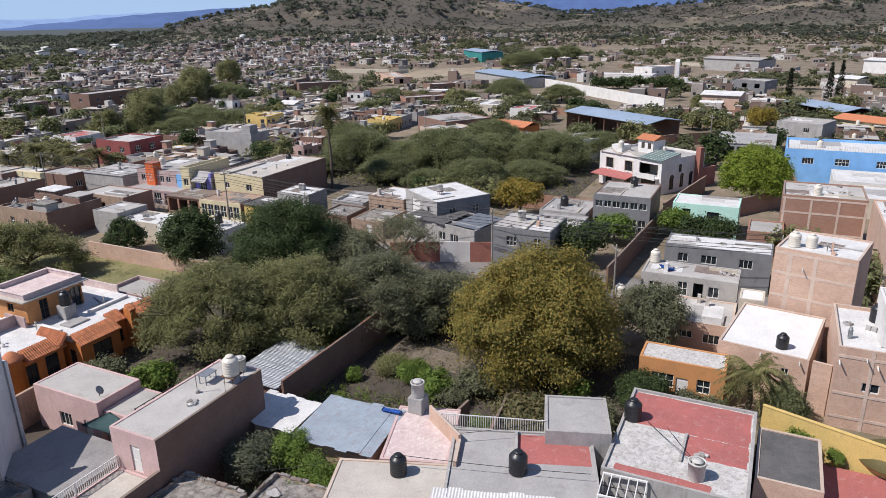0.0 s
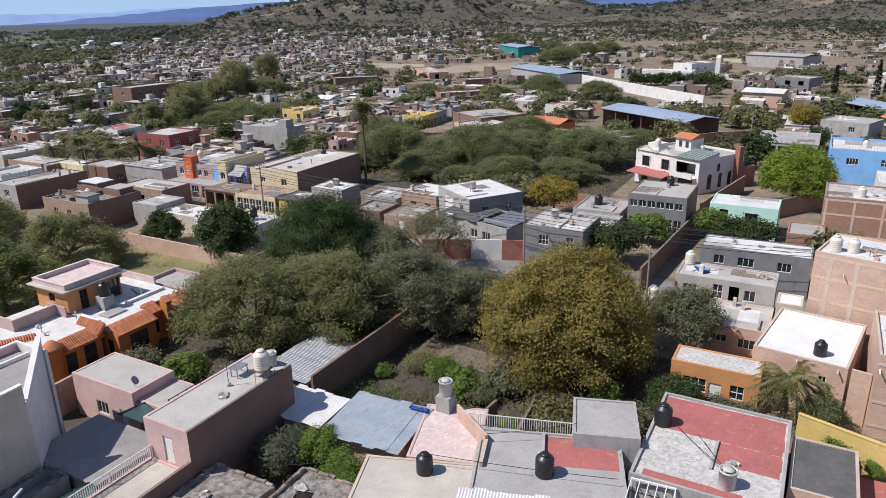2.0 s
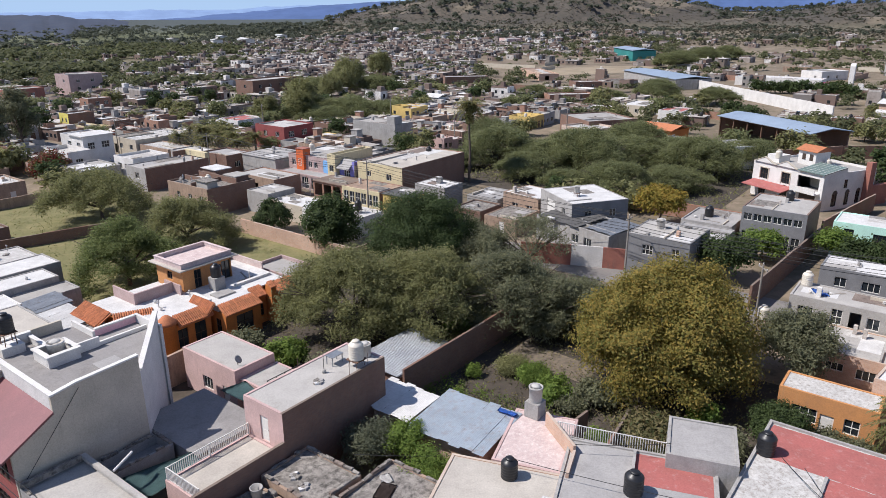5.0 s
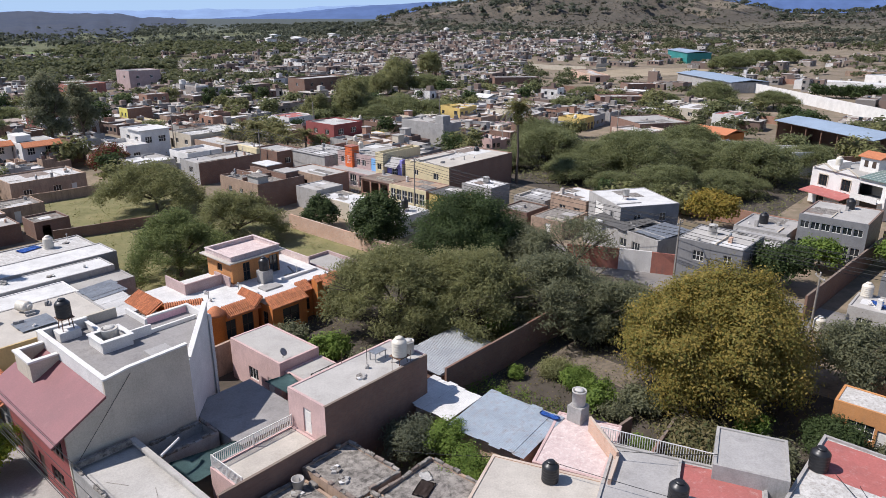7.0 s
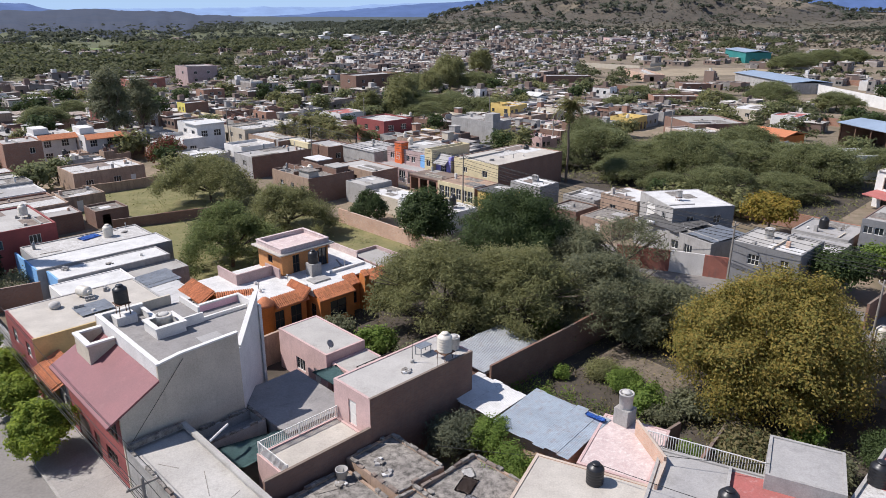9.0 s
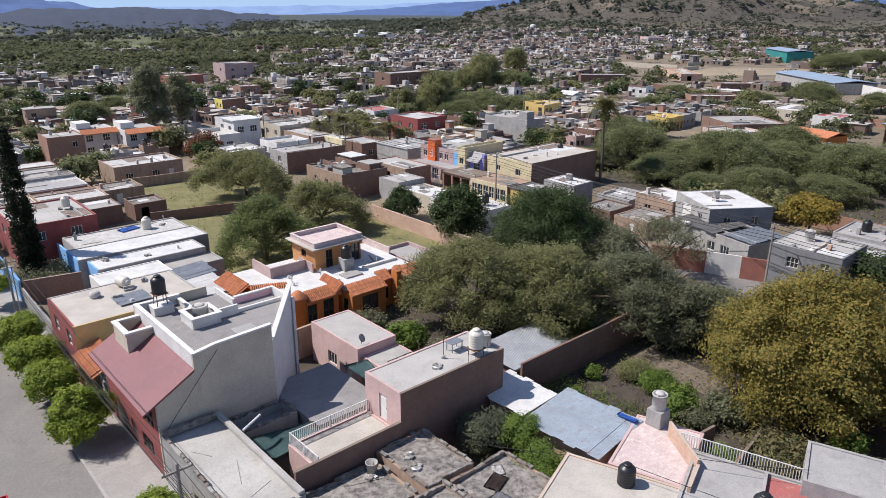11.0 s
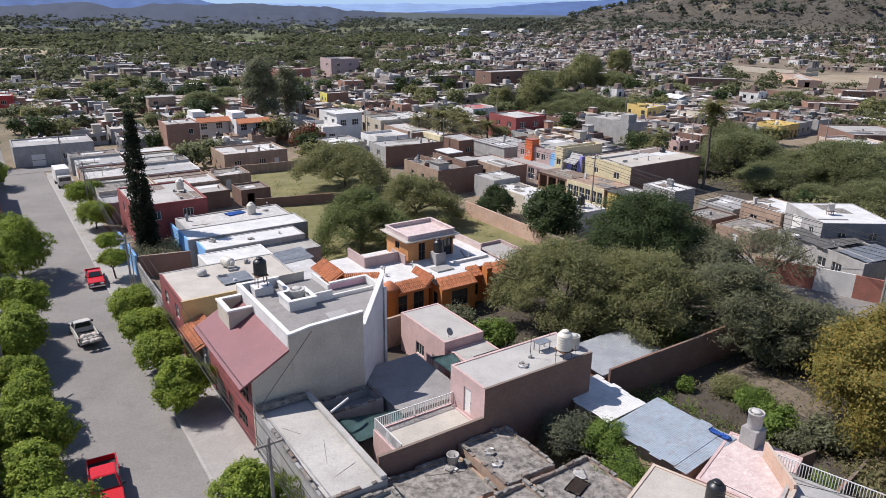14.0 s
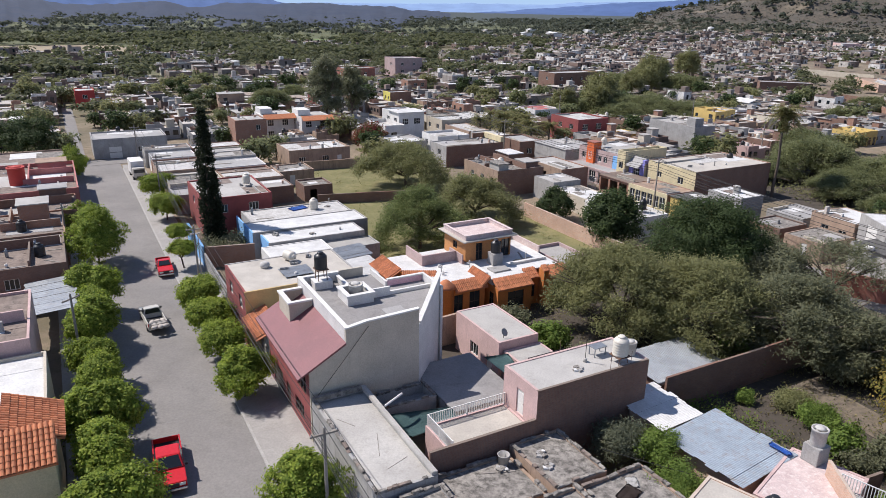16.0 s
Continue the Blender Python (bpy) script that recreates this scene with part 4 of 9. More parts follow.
old_roofs = []
old_roofs.append((house("flat concrete-roofed house front beside the white house", 0.0, 4.2, -12.2, -0.25, 3.7, "cement", "concrete", 0.25, [door("W", 2.2), win("W", 5.5), door("W", 9.2)]), 4.20, 11.95, 3.95))
house("grey concrete roof behind the white house", 9.6, 15.2, -5.0, 2.4, 2.8, "cement", "roof_slate", 0.0)
old_roofs.append((house("sunken concrete roof with a low wall", 4.4, 9.3, -2.5, -0.3, 2.3, "concrete", "roof_slate", 0.7), 4.90, 2.20, 3.00))
house("pale pink house with a brick side wall and concrete roof", 13.0, 23.4, -10.4, -6.2, 6.5, {"S": "brick_dark", "W": "pink", "*": "pink"}, "concrete", 0.06,
      [("W", 1.6, 3.6, 0.9, 2.0, "door"), win("N", 3, 4.2), win("N", 6.5, 4.2)])
house("pink ground floor under a roof terrace", 6.3, 12.98, -10.2, -6.4, 3.4, {"S": "brick_dark", "*": "pink"}, "roof_beige", 0.08)
box_wall("weathered brick parapet wall beside the terrace", 4.5, -10.45, 12.9, -10.45, 4.4, "brick_dark", 0.22, name="wall_terrace")
house("small pink house with a concrete roof", 17.4, 21.6, 1.1, 8.6, 4.0, "pink", "concrete", 0.05, [door("W", 1.0), win("W", 3.4), ("S", 1.2, 0.9, 1.0, 1.1, "win")])
house("low pink extension with a rail on its roof", 17.8, 21.7, -2.5, 0.98, 3.2, "pink", "concrete", 0.05)
old_roofs.append((house("old mortar roof blotched black with age", 10.6, 14.7, -16.0, -10.7, 3.1, "adobe", "old_concrete", 0.1), 4.10, 5.30, 3.20))
old_roofs.append((house("low old roof patched with mortar", 4.6, 10.3, -15.6, -11.0, 2.7, "adobe", "old_concrete", 0.08), 5.70, 4.60, 2.78))
old_roofs.append((house("old house with washing laid on its roof", 12.2, 17.4, -21.5, -16.3, 2.9, "adobe", "old_concrete", 0.12), 5.20, 5.20, 3.02))
old_roofs.append((house("old mortar-roofed house by the street", 0.0, 4.3, -24, -12.5, 3.3, "cement", "old_concrete", 0.2), 4.30, 11.50, 3.50))
old_roofs.append((house("dusty flat roof among old houses", 4.6, 12.0, -24, -16.2, 3.0, "adobe", "old_concrete", 0.15), 7.40, 7.80, 3.15))

# ---- houses at the near right ----
house("house with a smooth beige roof", 14.7, 21.3, -28.2, -20.6, 3.5, "brick_pale", "roof_beige", 0.06, rz=19)
house("low house with a pink-washed roof terrace", 21.85, 28.75, -25.68, -20.88, 3.2, {"*": "pink"}, "roof_pink", 0.05, rz=17)
grey_roofed = house("grey waterproofed flat roof", 19.4, 27.9, -36.4, -26.6, 3.7, "cement", "roof_grey", 0.12, rz=19)
house("raised box-like room with a grey roof", 27.5, 32.3, -35.7, -31.2, 4.7, "cement", "roof_grey", 0.1, rz=18)
red_roofed = house("house with a red and peeling white roof", 25.4, 36.6, -45.2, -36.3, 3.9, "cement", "roof_peel", 0.18, rz=0)
house("low house with a dark felted roof", 29.3, 35.6, -49.4, -45.4, 3.4, {"*": "brick_pale"}, "roof_dark", 0.08)
house("small orange house with a whitewashed roof", 43.2, 46.4, -42.6, -35.5, 3.5, {"*": "apricot"}, "roof_peel", 0.06,
      [win("W", 1.1, 1.0, 1.1, 1.3), door("W", 2.9, 1.0), win("W", 4.1, 1.0, 1.9, 1.3)])
house("brick house with a bright white roof", 46.0, 56.0, -49.5, -42.3, 4.6, {"*": "brick_pale"}, "whitewash", 0.12, [win("W", 1.4, 2.9, 0.6, 0.6)], rz=-9)
house("narrow lean-to with a white roof", 57.2, 60.2, -44.9, -42.6, 4.7, "offwhite", "whitewash", 0.08)
tall_brick = house("tall unfinished brick house with concrete bands", 56.45, 63.55, -53.05, -45.95, 10.35, "brick_pale", "roof_white", 0.15, rz=-14)
raw_brick = house("two-storey raw brick house", 44.0, 53.3, -62, -50.4, 6.8, {"W": "brick_pale", "*": "brick_pale"}, "roof_white", 0.3,
      [win("W", 1.5, 3.3, 1.4, 0.9), win("W", 5.2, 3.5, 2.2, 0.8), win("W", 8.4, 3.5, 1.2, 0.8), win("W", 4.0, 0.9)])
house("cement-rendered house with a dark doorway", 60.4, 65.0, -42.3, -32.4, 5.0, "concrete", "concrete", 0.1,
      [win("W", 1.8, 3.1, 1.1, 1.2), ("W", 3.4, 2.5, 1.0, 2.0, "gap"), win("W", 5.0, 2.9, 1.0, 1.6), win("W", 7.6, 2.9, 1.4, 1.2)])
house("low brick and block shed", 53.6, 60.2, -42.4, -36.4, 2.9, {"*": "brick_pale"}, "concrete", 0.1, [("W", 1.0, 0.9, 1.6, 1.0, "win"), ("W", 3.6, 1.2, 1.5, 0.8, "win")])
box_wall("brick infill wall between two houses", 45.62, -48.95, 45.3, -50.36, 4.7, "brick_pale", 0.25)
box_wall("yellow balcony wall", 76.8, -46.4, 71.9, -46.4, 3.2, "yellow", name="wall_balcony")
house("long grey house with barred windows", 71.8, 76.6, -45.3, -33.2, 4.9, "grey_paint", "roof_white", 0.06, [win("W", 2.0, 2.9, 1.5, 1.1), win("W", 6.0, 2.9, 1.8, 1.1), win("W", 9.3, 2.9, 1.2, 1.1)], rz=0)
above_yards = house("two-storey brick house above the yards", 90, 99, -56, -45.8, 7.9, "brick", "concrete", 0.2)
brick_block = house("tall brick block with a flat roof", 72, 90, -64, -56.4, 8.2, "brick_pale", "roof_white", 0.2)
house("brick shed with a rusty door", 84, 90, -46.4, -42, 4.0, "brick", "concrete", 0.15, [("W", 1.2, 0, 1.6, 2.6, "door")], doors="rust")
house("sky-blue two-storey house with barred windows", 136, 150, -66, -46, 6.0, "blue", "roof_white", 0.5,
      [win("W", 2.0, 3.7, 2.6, 1.3), win("W", 9.0, 3.7, 2.4, 1.3), win("W", 15, 3.7, 2.0, 1.2), win("S", 3, 3.7, 1.4, 1.0)])
house("mint-green house with a white roof", 92.2, 98.2, -40.4, -31.2, 4.9, "mint", "roof_white", 0.1, [win("W", 6.6, 2.8, 1.2, 1.4), ("W", 2.6, 2.0, 1.7, 2.0, "win")], frames="wood_dark")
house("grey three-storey house with long rows of windows", 88.0, 97.4, -28.6, -20.2, 6.2, {"W": "grey_paint", "*": "brick_dark"}, "concrete", 0.1,
      [("W", 0.5 + 1.3 * i, 4.4, 1.1, 1.0, "win") for i in range(6)] + [("W", 0.5 + 1.3 * i, 0.7, 1.1, 2.1, "win") for i in range(6)])
house("grey cube house with a white-edged roof", 69.4, 77.2, -19.2, -11.0, 5.3, "grey_paint", "concrete", 0.06,
      [win("W", 1.2, 2.9, 1.0, 1.4), win("W", 4.6, 2.9, 1.4, 1.3), win("S", 2.5, 2.9, 1.3, 1.3)])
house("low grey roofs with a black tank", 86.0, 94.0, -19.6, -12.4, 3.4, "cement", "roof_grey", 0.15)
house("low shed roof of grey sheets", 78.4, 85.6, -20.2, -13.0, 3.2, "cement", "roof_grey", 0.1)
house("two-storey grey house with a concrete roof", 77.2, 86.6, -3.6, 6.4, 6.0, {"S": "grey_paint", "W": "cement", "*": "cement"}, "roof_white", 0.05,
      [win("S", 2.2, 3.6, 1.1, 1.2), win("S", 6.3, 3.6, 1.1, 1.2), win("W", 2.0, 3.6, 1.0, 1.2), ("W", 5.2, 3.0, 2.6, 2.2, "gate")], rz=-34)
house("low wing with a white roof", 81.0, 87.5, 7.8, 15.2, 4.3, "adobe", "roof_white", 0.05, [win("W", 1.2, 2.0, 1.2, 0.9), win("W", 4.2, 2.0, 1.2, 0.9)], rz=-10)
house("dark old roof behind a red street wall", 72.6, 79.6, -9.2, 4.6, 3.7, "cement", "roof_dark", 0.1, [win("W", 3.0, 1.4, 1.4, 1.2), win("W", 5.4, 1.4, 1.2, 1.2)], rz=-16)
house("low shed under dark sheets", 73.0, 80.4, 8.0, 13.6, 2.6, "adobe", "old_concrete", 0.1, [door("W", 2.0)])
house("low shed with an old mortar roof", 73.0, 79.0, 14.4, 19.6, 2.8, "brick_dark", "old_concrete", 0.2, [win("W", 2.0)])
house("lean-to store beside the side street", 81.0, 88.0, 16.4, 22.6, 2.8, "cement", "roof_grey", 0.1)
house("white-roofed box house near the yards", 77.0, 82.2, 24.4, 30.8, 4.4, {"S": "grey_paint", "*": "cement"}, "roof_white", 0.05)
row_a = house("row house with a vermilion tower-like front", 78.5, 89, 53.2, 65.2, 5.4, {"W": "mauve", "*": "cement"}, "concrete", 0.3,
      [win("W", 0.7, 3.2, 1.4, 1.5), win("W", 3.6, 3.4, 1.0, 1.2), win("W", 5.2, 3.4, 1.0, 1.2), win("W", 10.0, 3.4, 1.0, 1.2), ("W", 2.0, 0.2, 3.4, 2.2, "win")])
part("front_tower", box(-5.85, -4.0, 0.9, 3.0, 0, 6.9), M["red_orange"], row_a, "vermilion front tower")
part("tower_coping", box(-5.95, -3.9, 0.8, 3.1, 6.9, 7.02), M["terracotta"], row_a)
for z in (3.6, 0.9):
    window_part(row_a, 0.9, 1.5, pose(-5.86, 2.4, z, 0, 0, 270) @ pose(0, -0.09, 0), M["white_iron"], 2, 2)
part("front_pier", box(-5.6, -5.27, -5.9, -4.4, 0, 5.3), M["blue"], row_a, "blue-painted front pier")
house("narrow row house front with twin olive walls", 77.6, 88, 50.9, 53.0, 6.4, {"*": "cream"}, "concrete", 0.5, [win("W", 0.5, 3.6, 1.1, 1.2)])
row_b = house("row house with a violet front and a sheet awning", 78.5, 87, 46.8, 50.7, 5.0, {"W": "lilac", "*": "offwhite"}, "concrete", 0.2, [win("W", 1.1, 2.9, 1.6, 1.3)])
part("awning", slab([(-5.3, 4.45), (-5.25, 4.38), (-3.2, 6.0), (-3.25, 6.08)], 3.2), M["roof_grey"], row_b, "sloping grey sheet awning over the window", pose(0, -1.3, 0))
part("front_cheek", box(-4.24, -3.0, -1.94, -1.4, 5.2, 5.9), M["lilac"], row_b, "violet parapet step")
house("long brown house with a cream gable", 79.0, 98.0, 35.4, 46.4, 6.0, {"S": "brick_dark", "W": "cream", "*": "brick"}, "roof_beige", 0.12, [win("W", 2.6, 3.4, 1.2, 1.2), win("W", 7.6, 3.6, 1.0, 1.0)])
house("house front with a long row of windows", 72.0, 78.4, 34.6, 43.6, 3.1, {"W": "cream", "*": "brick"}, "adobe", 0.1, [("W", 0.4 + 1.4 * i, 0.5, 1.2, 2.0, "win") for i in range(6)])
house("open front porch with dark red roof", 72.4, 78.3, 44.0, 51.6, 2.9, {"*": "brick"}, "brick_dark", 0.0, [("W", 0.4, 0.3, 2.0, 2.3, "gap"), ("W", 2.8, 0.3, 2.0, 2.3, "gap"), ("W", 5.2, 0.3, 2.0, 2.3, "gap")])
house("low annexe behind a white fence", 75.0, 78.3, 52.2, 64.0, 2.8, {"*": "mauve"}, "roof_grey", 0.1, [("W", 1.0 + 2.6 * i, 0.2, 1.8, 2.2, "win") for i in range(4)])
house("yellow shed by the street", 72.4, 78.0, 28.6, 34.2, 3.0, "yellow", "roof_dark", 0.0)
house("long grey shop with a flat roof", 76.0, 85, 66.4, 77.0, 4.4, "cement", "roof_grey", 0.0, [("W", 2.0, 0, 3.0, 2.6, "gate")])
house("low brick house with a dark doorway", 65.2, 71.4, 53.8, 64.6, 3.9, {"W": "adobe", "*": "brick"}, "concrete", 0.15, [("W", 4.6, 0.6, 1.0, 2.2, "gap")])
house("white single-storey sheds with clutter", 57.6, 64.0, 26.6, 38.0, 2.9, "white", "roof_peel", 0.25, [win("S", 2.4, 0.9, 1.4, 1.0), win("W", 3.0, 0.9, 1.4, 1.0)])
house("white roofed open yard", 58.6, 64.0, 38.6, 47.0, 2.8, "offwhite", "roof_white", 0.1)
house("small cement block house", 58.6, 64.4, 47.4, 53.0, 3.6, "cement", "concrete", 0.15)
arched = house("old brick house with arched windows", 52.2, 62.0, 55.0, 66.6, 4.4, {"W": "adobe", "*": "brick_dark"}, "old_concrete", 0.3, [win("W", 1.5, 1.8, 1.0, 1.4), win("W", 4.6, 1.8, 1.0, 1.4), win("W", 8.0, 1.8, 1.0, 1.4)])
bare_brick = house("brown brick house with a bare side wall", 55.5, 69.5, 79.5, 86.5, 4.2, {"S": "brick_dark", "*": "cement"}, "concrete", 0.2, [win("W", 2.4, 2.2)])
part("end_wall", box(6.2, 7.05, -3.6, 3.6, 4.404, 5.5), M["cream"], bare_brick, "cream end wall higher than the roof")
part("end_wall", box(3.4, 6.19, 3.3, 3.6, 4.404, 5.4), M["brick_dark"], bare_brick)
house("tan house with a cluttered white roof", 26.0, 39.0, 91.5, 100.5, 3.4, {"*": "adobe"}, "roof_peel", 0.3, [win("S", 2.0), win("S", 7.0), door("S", 10.2)])
house("bare brick tower-like house", 20.4, 27.4, 112.8, 120.0, 6.8, {"*": "brick"}, "concrete", 0.2, [win("S", 4.6, 4.6, 1.0, 1.2)])
for k, (hx, hy) in enumerate(((29.6, 124.0), (37.4, 118.6))):
    eaves = house("two-storey house with tiled eaves and balcony", hx, hx + 7.6, hy, hy + 8.5, 5.8, {"*": "white"}, "concrete", 0.1, [win("S", 1.0, 3.4, 1.5, 1.5), win("S", 4.6, 3.4, 1.5, 1.5), win("S", 1.0, 0.8, 1.5, 1.4), win("S", 4.6, 0.8, 1.5, 1.4), win("W", 2.0, 3.4), win("W", 5.6, 3.4)])
    part("upper_parapet", box(-3.6, -0.6, -1.0, 3.8, 5.904, 7.2), M["white"], eaves, "white raised parapet")
    part("eaves_roof", slab([(-5.6, 0), (-4.0, 0.9), (-4.0, 1.05), (-5.6, 0.15)], 7.8), M["tile"], eaves, "sloping clay-tiled eaves", pose(3.9, -0.27, 5.2, 0, 0, 90))
house("small lemon-yellow two-storey house", 79.4, 86.8, 159.6, 165.0, 5.3, {"W": "lemon", "*": "brick_dark"}, "concrete", 0.4, [win("W", 1.0, 3.2, 0.9, 1.2), win("W", 3.2, 3.2, 0.9, 1.2)])
house("red brick apartment house", 94, 108, 238, 247.6, 6.0, "terracotta", "concrete", 0.3, [win("S", 3, 3.4), win("S", 9, 3.4), win("W", 4, 3.4)])
house("pinkish block of flats", 126, 140, 256, 268, 8.4, "mauve", "concrete", 0.3, [win("S", 3, 5.4), win("S", 9, 5.4), win("W", 4, 5.4), win("S", 3, 2.4), win("S", 9, 2.4)])
house("small red house in the far street", -8.4, -3.0, 197, 205, 5.2, "red", "concrete", 0.3, [win("S", 2.0, 3.0)])
villa_far = house("white two-storey villa with a terrace", 60.8, 67.8, 113.6, 124.0, 6.0, "white", "roof_white", 0.3, [win("W", 1.4, 3.4, 1.6, 1.5), win("W", 5.6, 3.4, 1.6, 1.5), win("S", 1.0, 3.4, 1.6, 1.5), win("S", 4.2, 3.4, 1.8, 1.5)])
part("roof_slab", box(-3.9, 3.9, -5.6, 1.0, 6.304, 6.5), M["roof_white"], villa_far, "thick white roof slab")
house("low white wing before the villa", 55.4, 60.6, 110.0, 121.0, 3.2, "white", "roof_peel", 0.9, [win("W", 2.0), win("S", 1.6, 0.6, 1.6, 1.8)])
house("pinkish walled yard below the villa", 50.4, 55.2, 108.0, 120.0, 2.9, "mauve", "concrete", 0.2)
house("long house with a pale patched roof", 72.4, 87.4, 112.4, 123.6, 3.9, "offwhite", "roof_peel", 0.25, [win("W", 1.6, 1.6), win("W", 6.0, 1.6), ("W", 8.6, 0.1, 1.4, 2.3, "gap")])
house("large dark brick block of three storeys", 158.0, 180.0, 178.0, 188.4, 7.4, "brick_dark", "concrete", 0.5, [win("S", 3 + 5 * i, 5.0, 1.2, 1.2) for i in range(4)] + [win("W", 4.0, 5.0)])
house("white house with a red tiled roof", 196.0, 206.0, 189.0, 199.0, 4.4, "white", "roof_red", 0.2, [win("W", 2.0, 2.4), win("S", 3.0, 2.4)])
blank = house("windowless grey rendered house", 116.2, 123.0, 69.5, 84.0, 5.8, "cement", "concrete", 0.3)
part("stair_house", box(-3.2, -0.4, -6.9, -4.4, 6.1, 8.0), M["cement"], blank, "stepped stair housing")
house("long dark red-brown brick building", 243.0, 263.0, 142.0, 150.0, 4.4, "brick_dark", "roof_grey", 0.3, [win("S", 3 + 5 * i, 1.6) for i in range(4)], rz=-45)
house("brown two-storey house among low roofs", 102.0, 110.0, 193.2, 199.0, 5.2, "brick", "concrete", 0.2, [win("W", 1.6, 3.2), win("S", 2.4, 3.2), win("S", 5.4, 3.2)])
house("unfinished pale brick enclosure by the field", 308.0, 318.0, 122.6, 161.4, 3.0, "brick_pale", "adobe", 0.3, [("S", 3.0, 0.2, 2.0, 2.2, "gap")], rz=-45)
house("low dark brick house by the field", 270.0, 282.0, 92.0, 102.0, 3.0, "brick_dark", "roof_brown", 0.3, [win("S", 2.0), win("S", 7.0)], rz=-45)
house("long brick house with a cluttered terrace", 215.5, 232.5, 74.0, 82.0, 3.2, "brick", "concrete", 0.5, [win("S", 3.0), win("S", 8.0), ("S", 12.0, 0, 1.4, 2.2, "gap")], rz=-45)
house("pink rendered house behind the grove", 150.6, 160.4, 31.0, 41.6, 3.6, "pink_render", "roof_peel", 0.4, [("W", 2.0, 1.0, 1.6, 1.6, "gap"), win("S", 3.0)], rz=-20)
house("low white rooms beyond the grove", 207.0, 223.0, 41.8, 51.0, 3.0, "offwhite", "roof_white", 0.35, [win("W", 2.0), win("S", 3.0), win("S", 9.0)])
house("white room with a faded red roof", 198.0, 208.0, 26.6, 34.0, 3.5, "white", "roof_red", 0.25, [win("W", 2.0), win("S", 3.0)])
house("dark red two-storey house", 98.4, 108.0, 90.0, 101.0, 5.6, "maroon", "roof_peel", 0.3, [win("W", 2.0, 3.3), win("W", 6.4, 3.3), win("S", 1.4, 3.3, 1.8, 1.4), win("S", 5.6, 3.3, 1.8, 1.4), win("S", 1.4, 0.7, 1.8, 1.4)])
house("white house with a red roof terrace", 105.0, 114.0, 117.0, 125.6, 4.2, {"*": "white"}, "roof_red", 0.25, [win("W", 2.0, 2.4), win("W", 5.4, 2.4), win("S", 3.0, 2.4)])

house("white house with parapets and a terrace", 58.0, 66.0, 88.0, 95.4, 4.4, "white", "roof_peel", 0.5, [win("S", 2.0, 2.4), win("S", 5.4, 2.4), win("W", 2.0, 2.4, 1.4, 1.2), win("W", 4.6, 2.4, 1.4, 1.2)])
house("low cement house with a pale roof", 49.6, 57.4, 92.0, 101.0, 3.2, "cement", "roof_white", 0.3, [win("S", 3.0), win("W", 4.0)])
house("brown two-part house by the side street", 73.0, 79.6, 78.4, 87.0, 4.0, "brick_dark", "roof_grey", 0.3, [win("S", 2.0, 1.6), door("W", 3.0)])
house("grey-roofed house by the side street", 73.0, 79.0, 88.0, 99.0, 3.2, "cement", "concrete", 0.2, [win("W", 3.0), win("W", 7.0)])
house("low adobe house by the side street", 73.0, 79.0, 100.0, 112.0, 3.0, "adobe", "roof_peel", 0.2, [win("W", 3.0), win("W", 7.0)])

# ---- across the plot: blue and white sheds, red house ----
house("low house with white painted roof sheets", 5.9, 13.6, 32.2, 36.6, 3.4, "white", "roof_white", 0.06)
house("low white-roofed workshop near the yards", 6.9, 19.6, 36.8, 40.8, 3.7, {"W": "blue", "*": "cement"}, "roof_white", 0.06, [door("W", 1.2)])
house("long white-roofed workshop near the yards", 6.0, 21.8, 41.0, 45.8, 3.9, {"W": "blue", "*": "cement"}, "roof_white", 0.08)
house("grey flat-roofed store near the yards", 13.8, 20.2, 33.2, 36.6, 2.9, "cement", "concrete", 0.1)
house("store with peeling roof and a white tank", 7.2, 21.6, 46.0, 52.4, 3.6, "cement", "roof_peel", 0.12)
box_wall("sky-blue street wall of a planted yard", 0.0, 42.0, 0.0, 53.0, 2.7, "blue", 0.22, cap=True)
box_wall("sky-blue yard wall beside the workshops", 6.8, 47.0, 6.8, 53.4, 2.9, "blue", 0.22)
house("dark red two-storey house with a porch", 2.4, 12.2, 54.0, 66.0, 5.4, "maroon", "concrete", 0.2, [win("W", 2.0, 3.3), win("W", 6.4, 3.3), win("S", 2.0, 3.3), win("S", 6.4, 3.3)])
roofs_cycle = ("roof_grey", "old_concrete", "concrete", "roof_peel", "roof_brown")
walls_cycle = ("cement", "offwhite", "brick_dark", "adobe", "brick", "white")
row_y = 67.2
row_step = 0
while row_y < 107:
    deep = (5.6, 6.6, 5.0, 7.2)[row_step % 4]
    for x0, x1, k in ((0.4, 9.2, 0), (9.4, 19.4, 2)):
        house("low street house with a flat pale roof" if k == 0 else "low rear rooms with a flat roof", x0 + 0.3 * (row_step % 3), x1, row_y, min(row_y + deep - 0.1, 108.8), (3.0, 3.4, 2.8, 3.2, 2.6)[(row_step + k) % 5], walls_cycle[(row_step + k) % 6], roofs_cycle[(row_step + k) % 5], (0.15, 0.3, 0.1)[(row_step + k) % 3],
              [door("W", 1.0), win("W", 2.8)] + ([win("S", 2.0, 1.2, 1.0, 0.9)] if k else []))
    row_y += deep
    row_step += 1
house("ruined brick room on the empty plot", 21.0, 26.0, 66.5, 71.5, 2.4, "brick_dark", "old_concrete", 0.3, [("S", 1.0, 0, 1.2, 2.0, "gap")])
house("small adobe store on the empty plot", 20.0, 26.6, 78.0, 84.0, 2.6, "adobe", "old_concrete", 0.2, [("S", 2.0, 0, 1.0, 2.0, "door")])
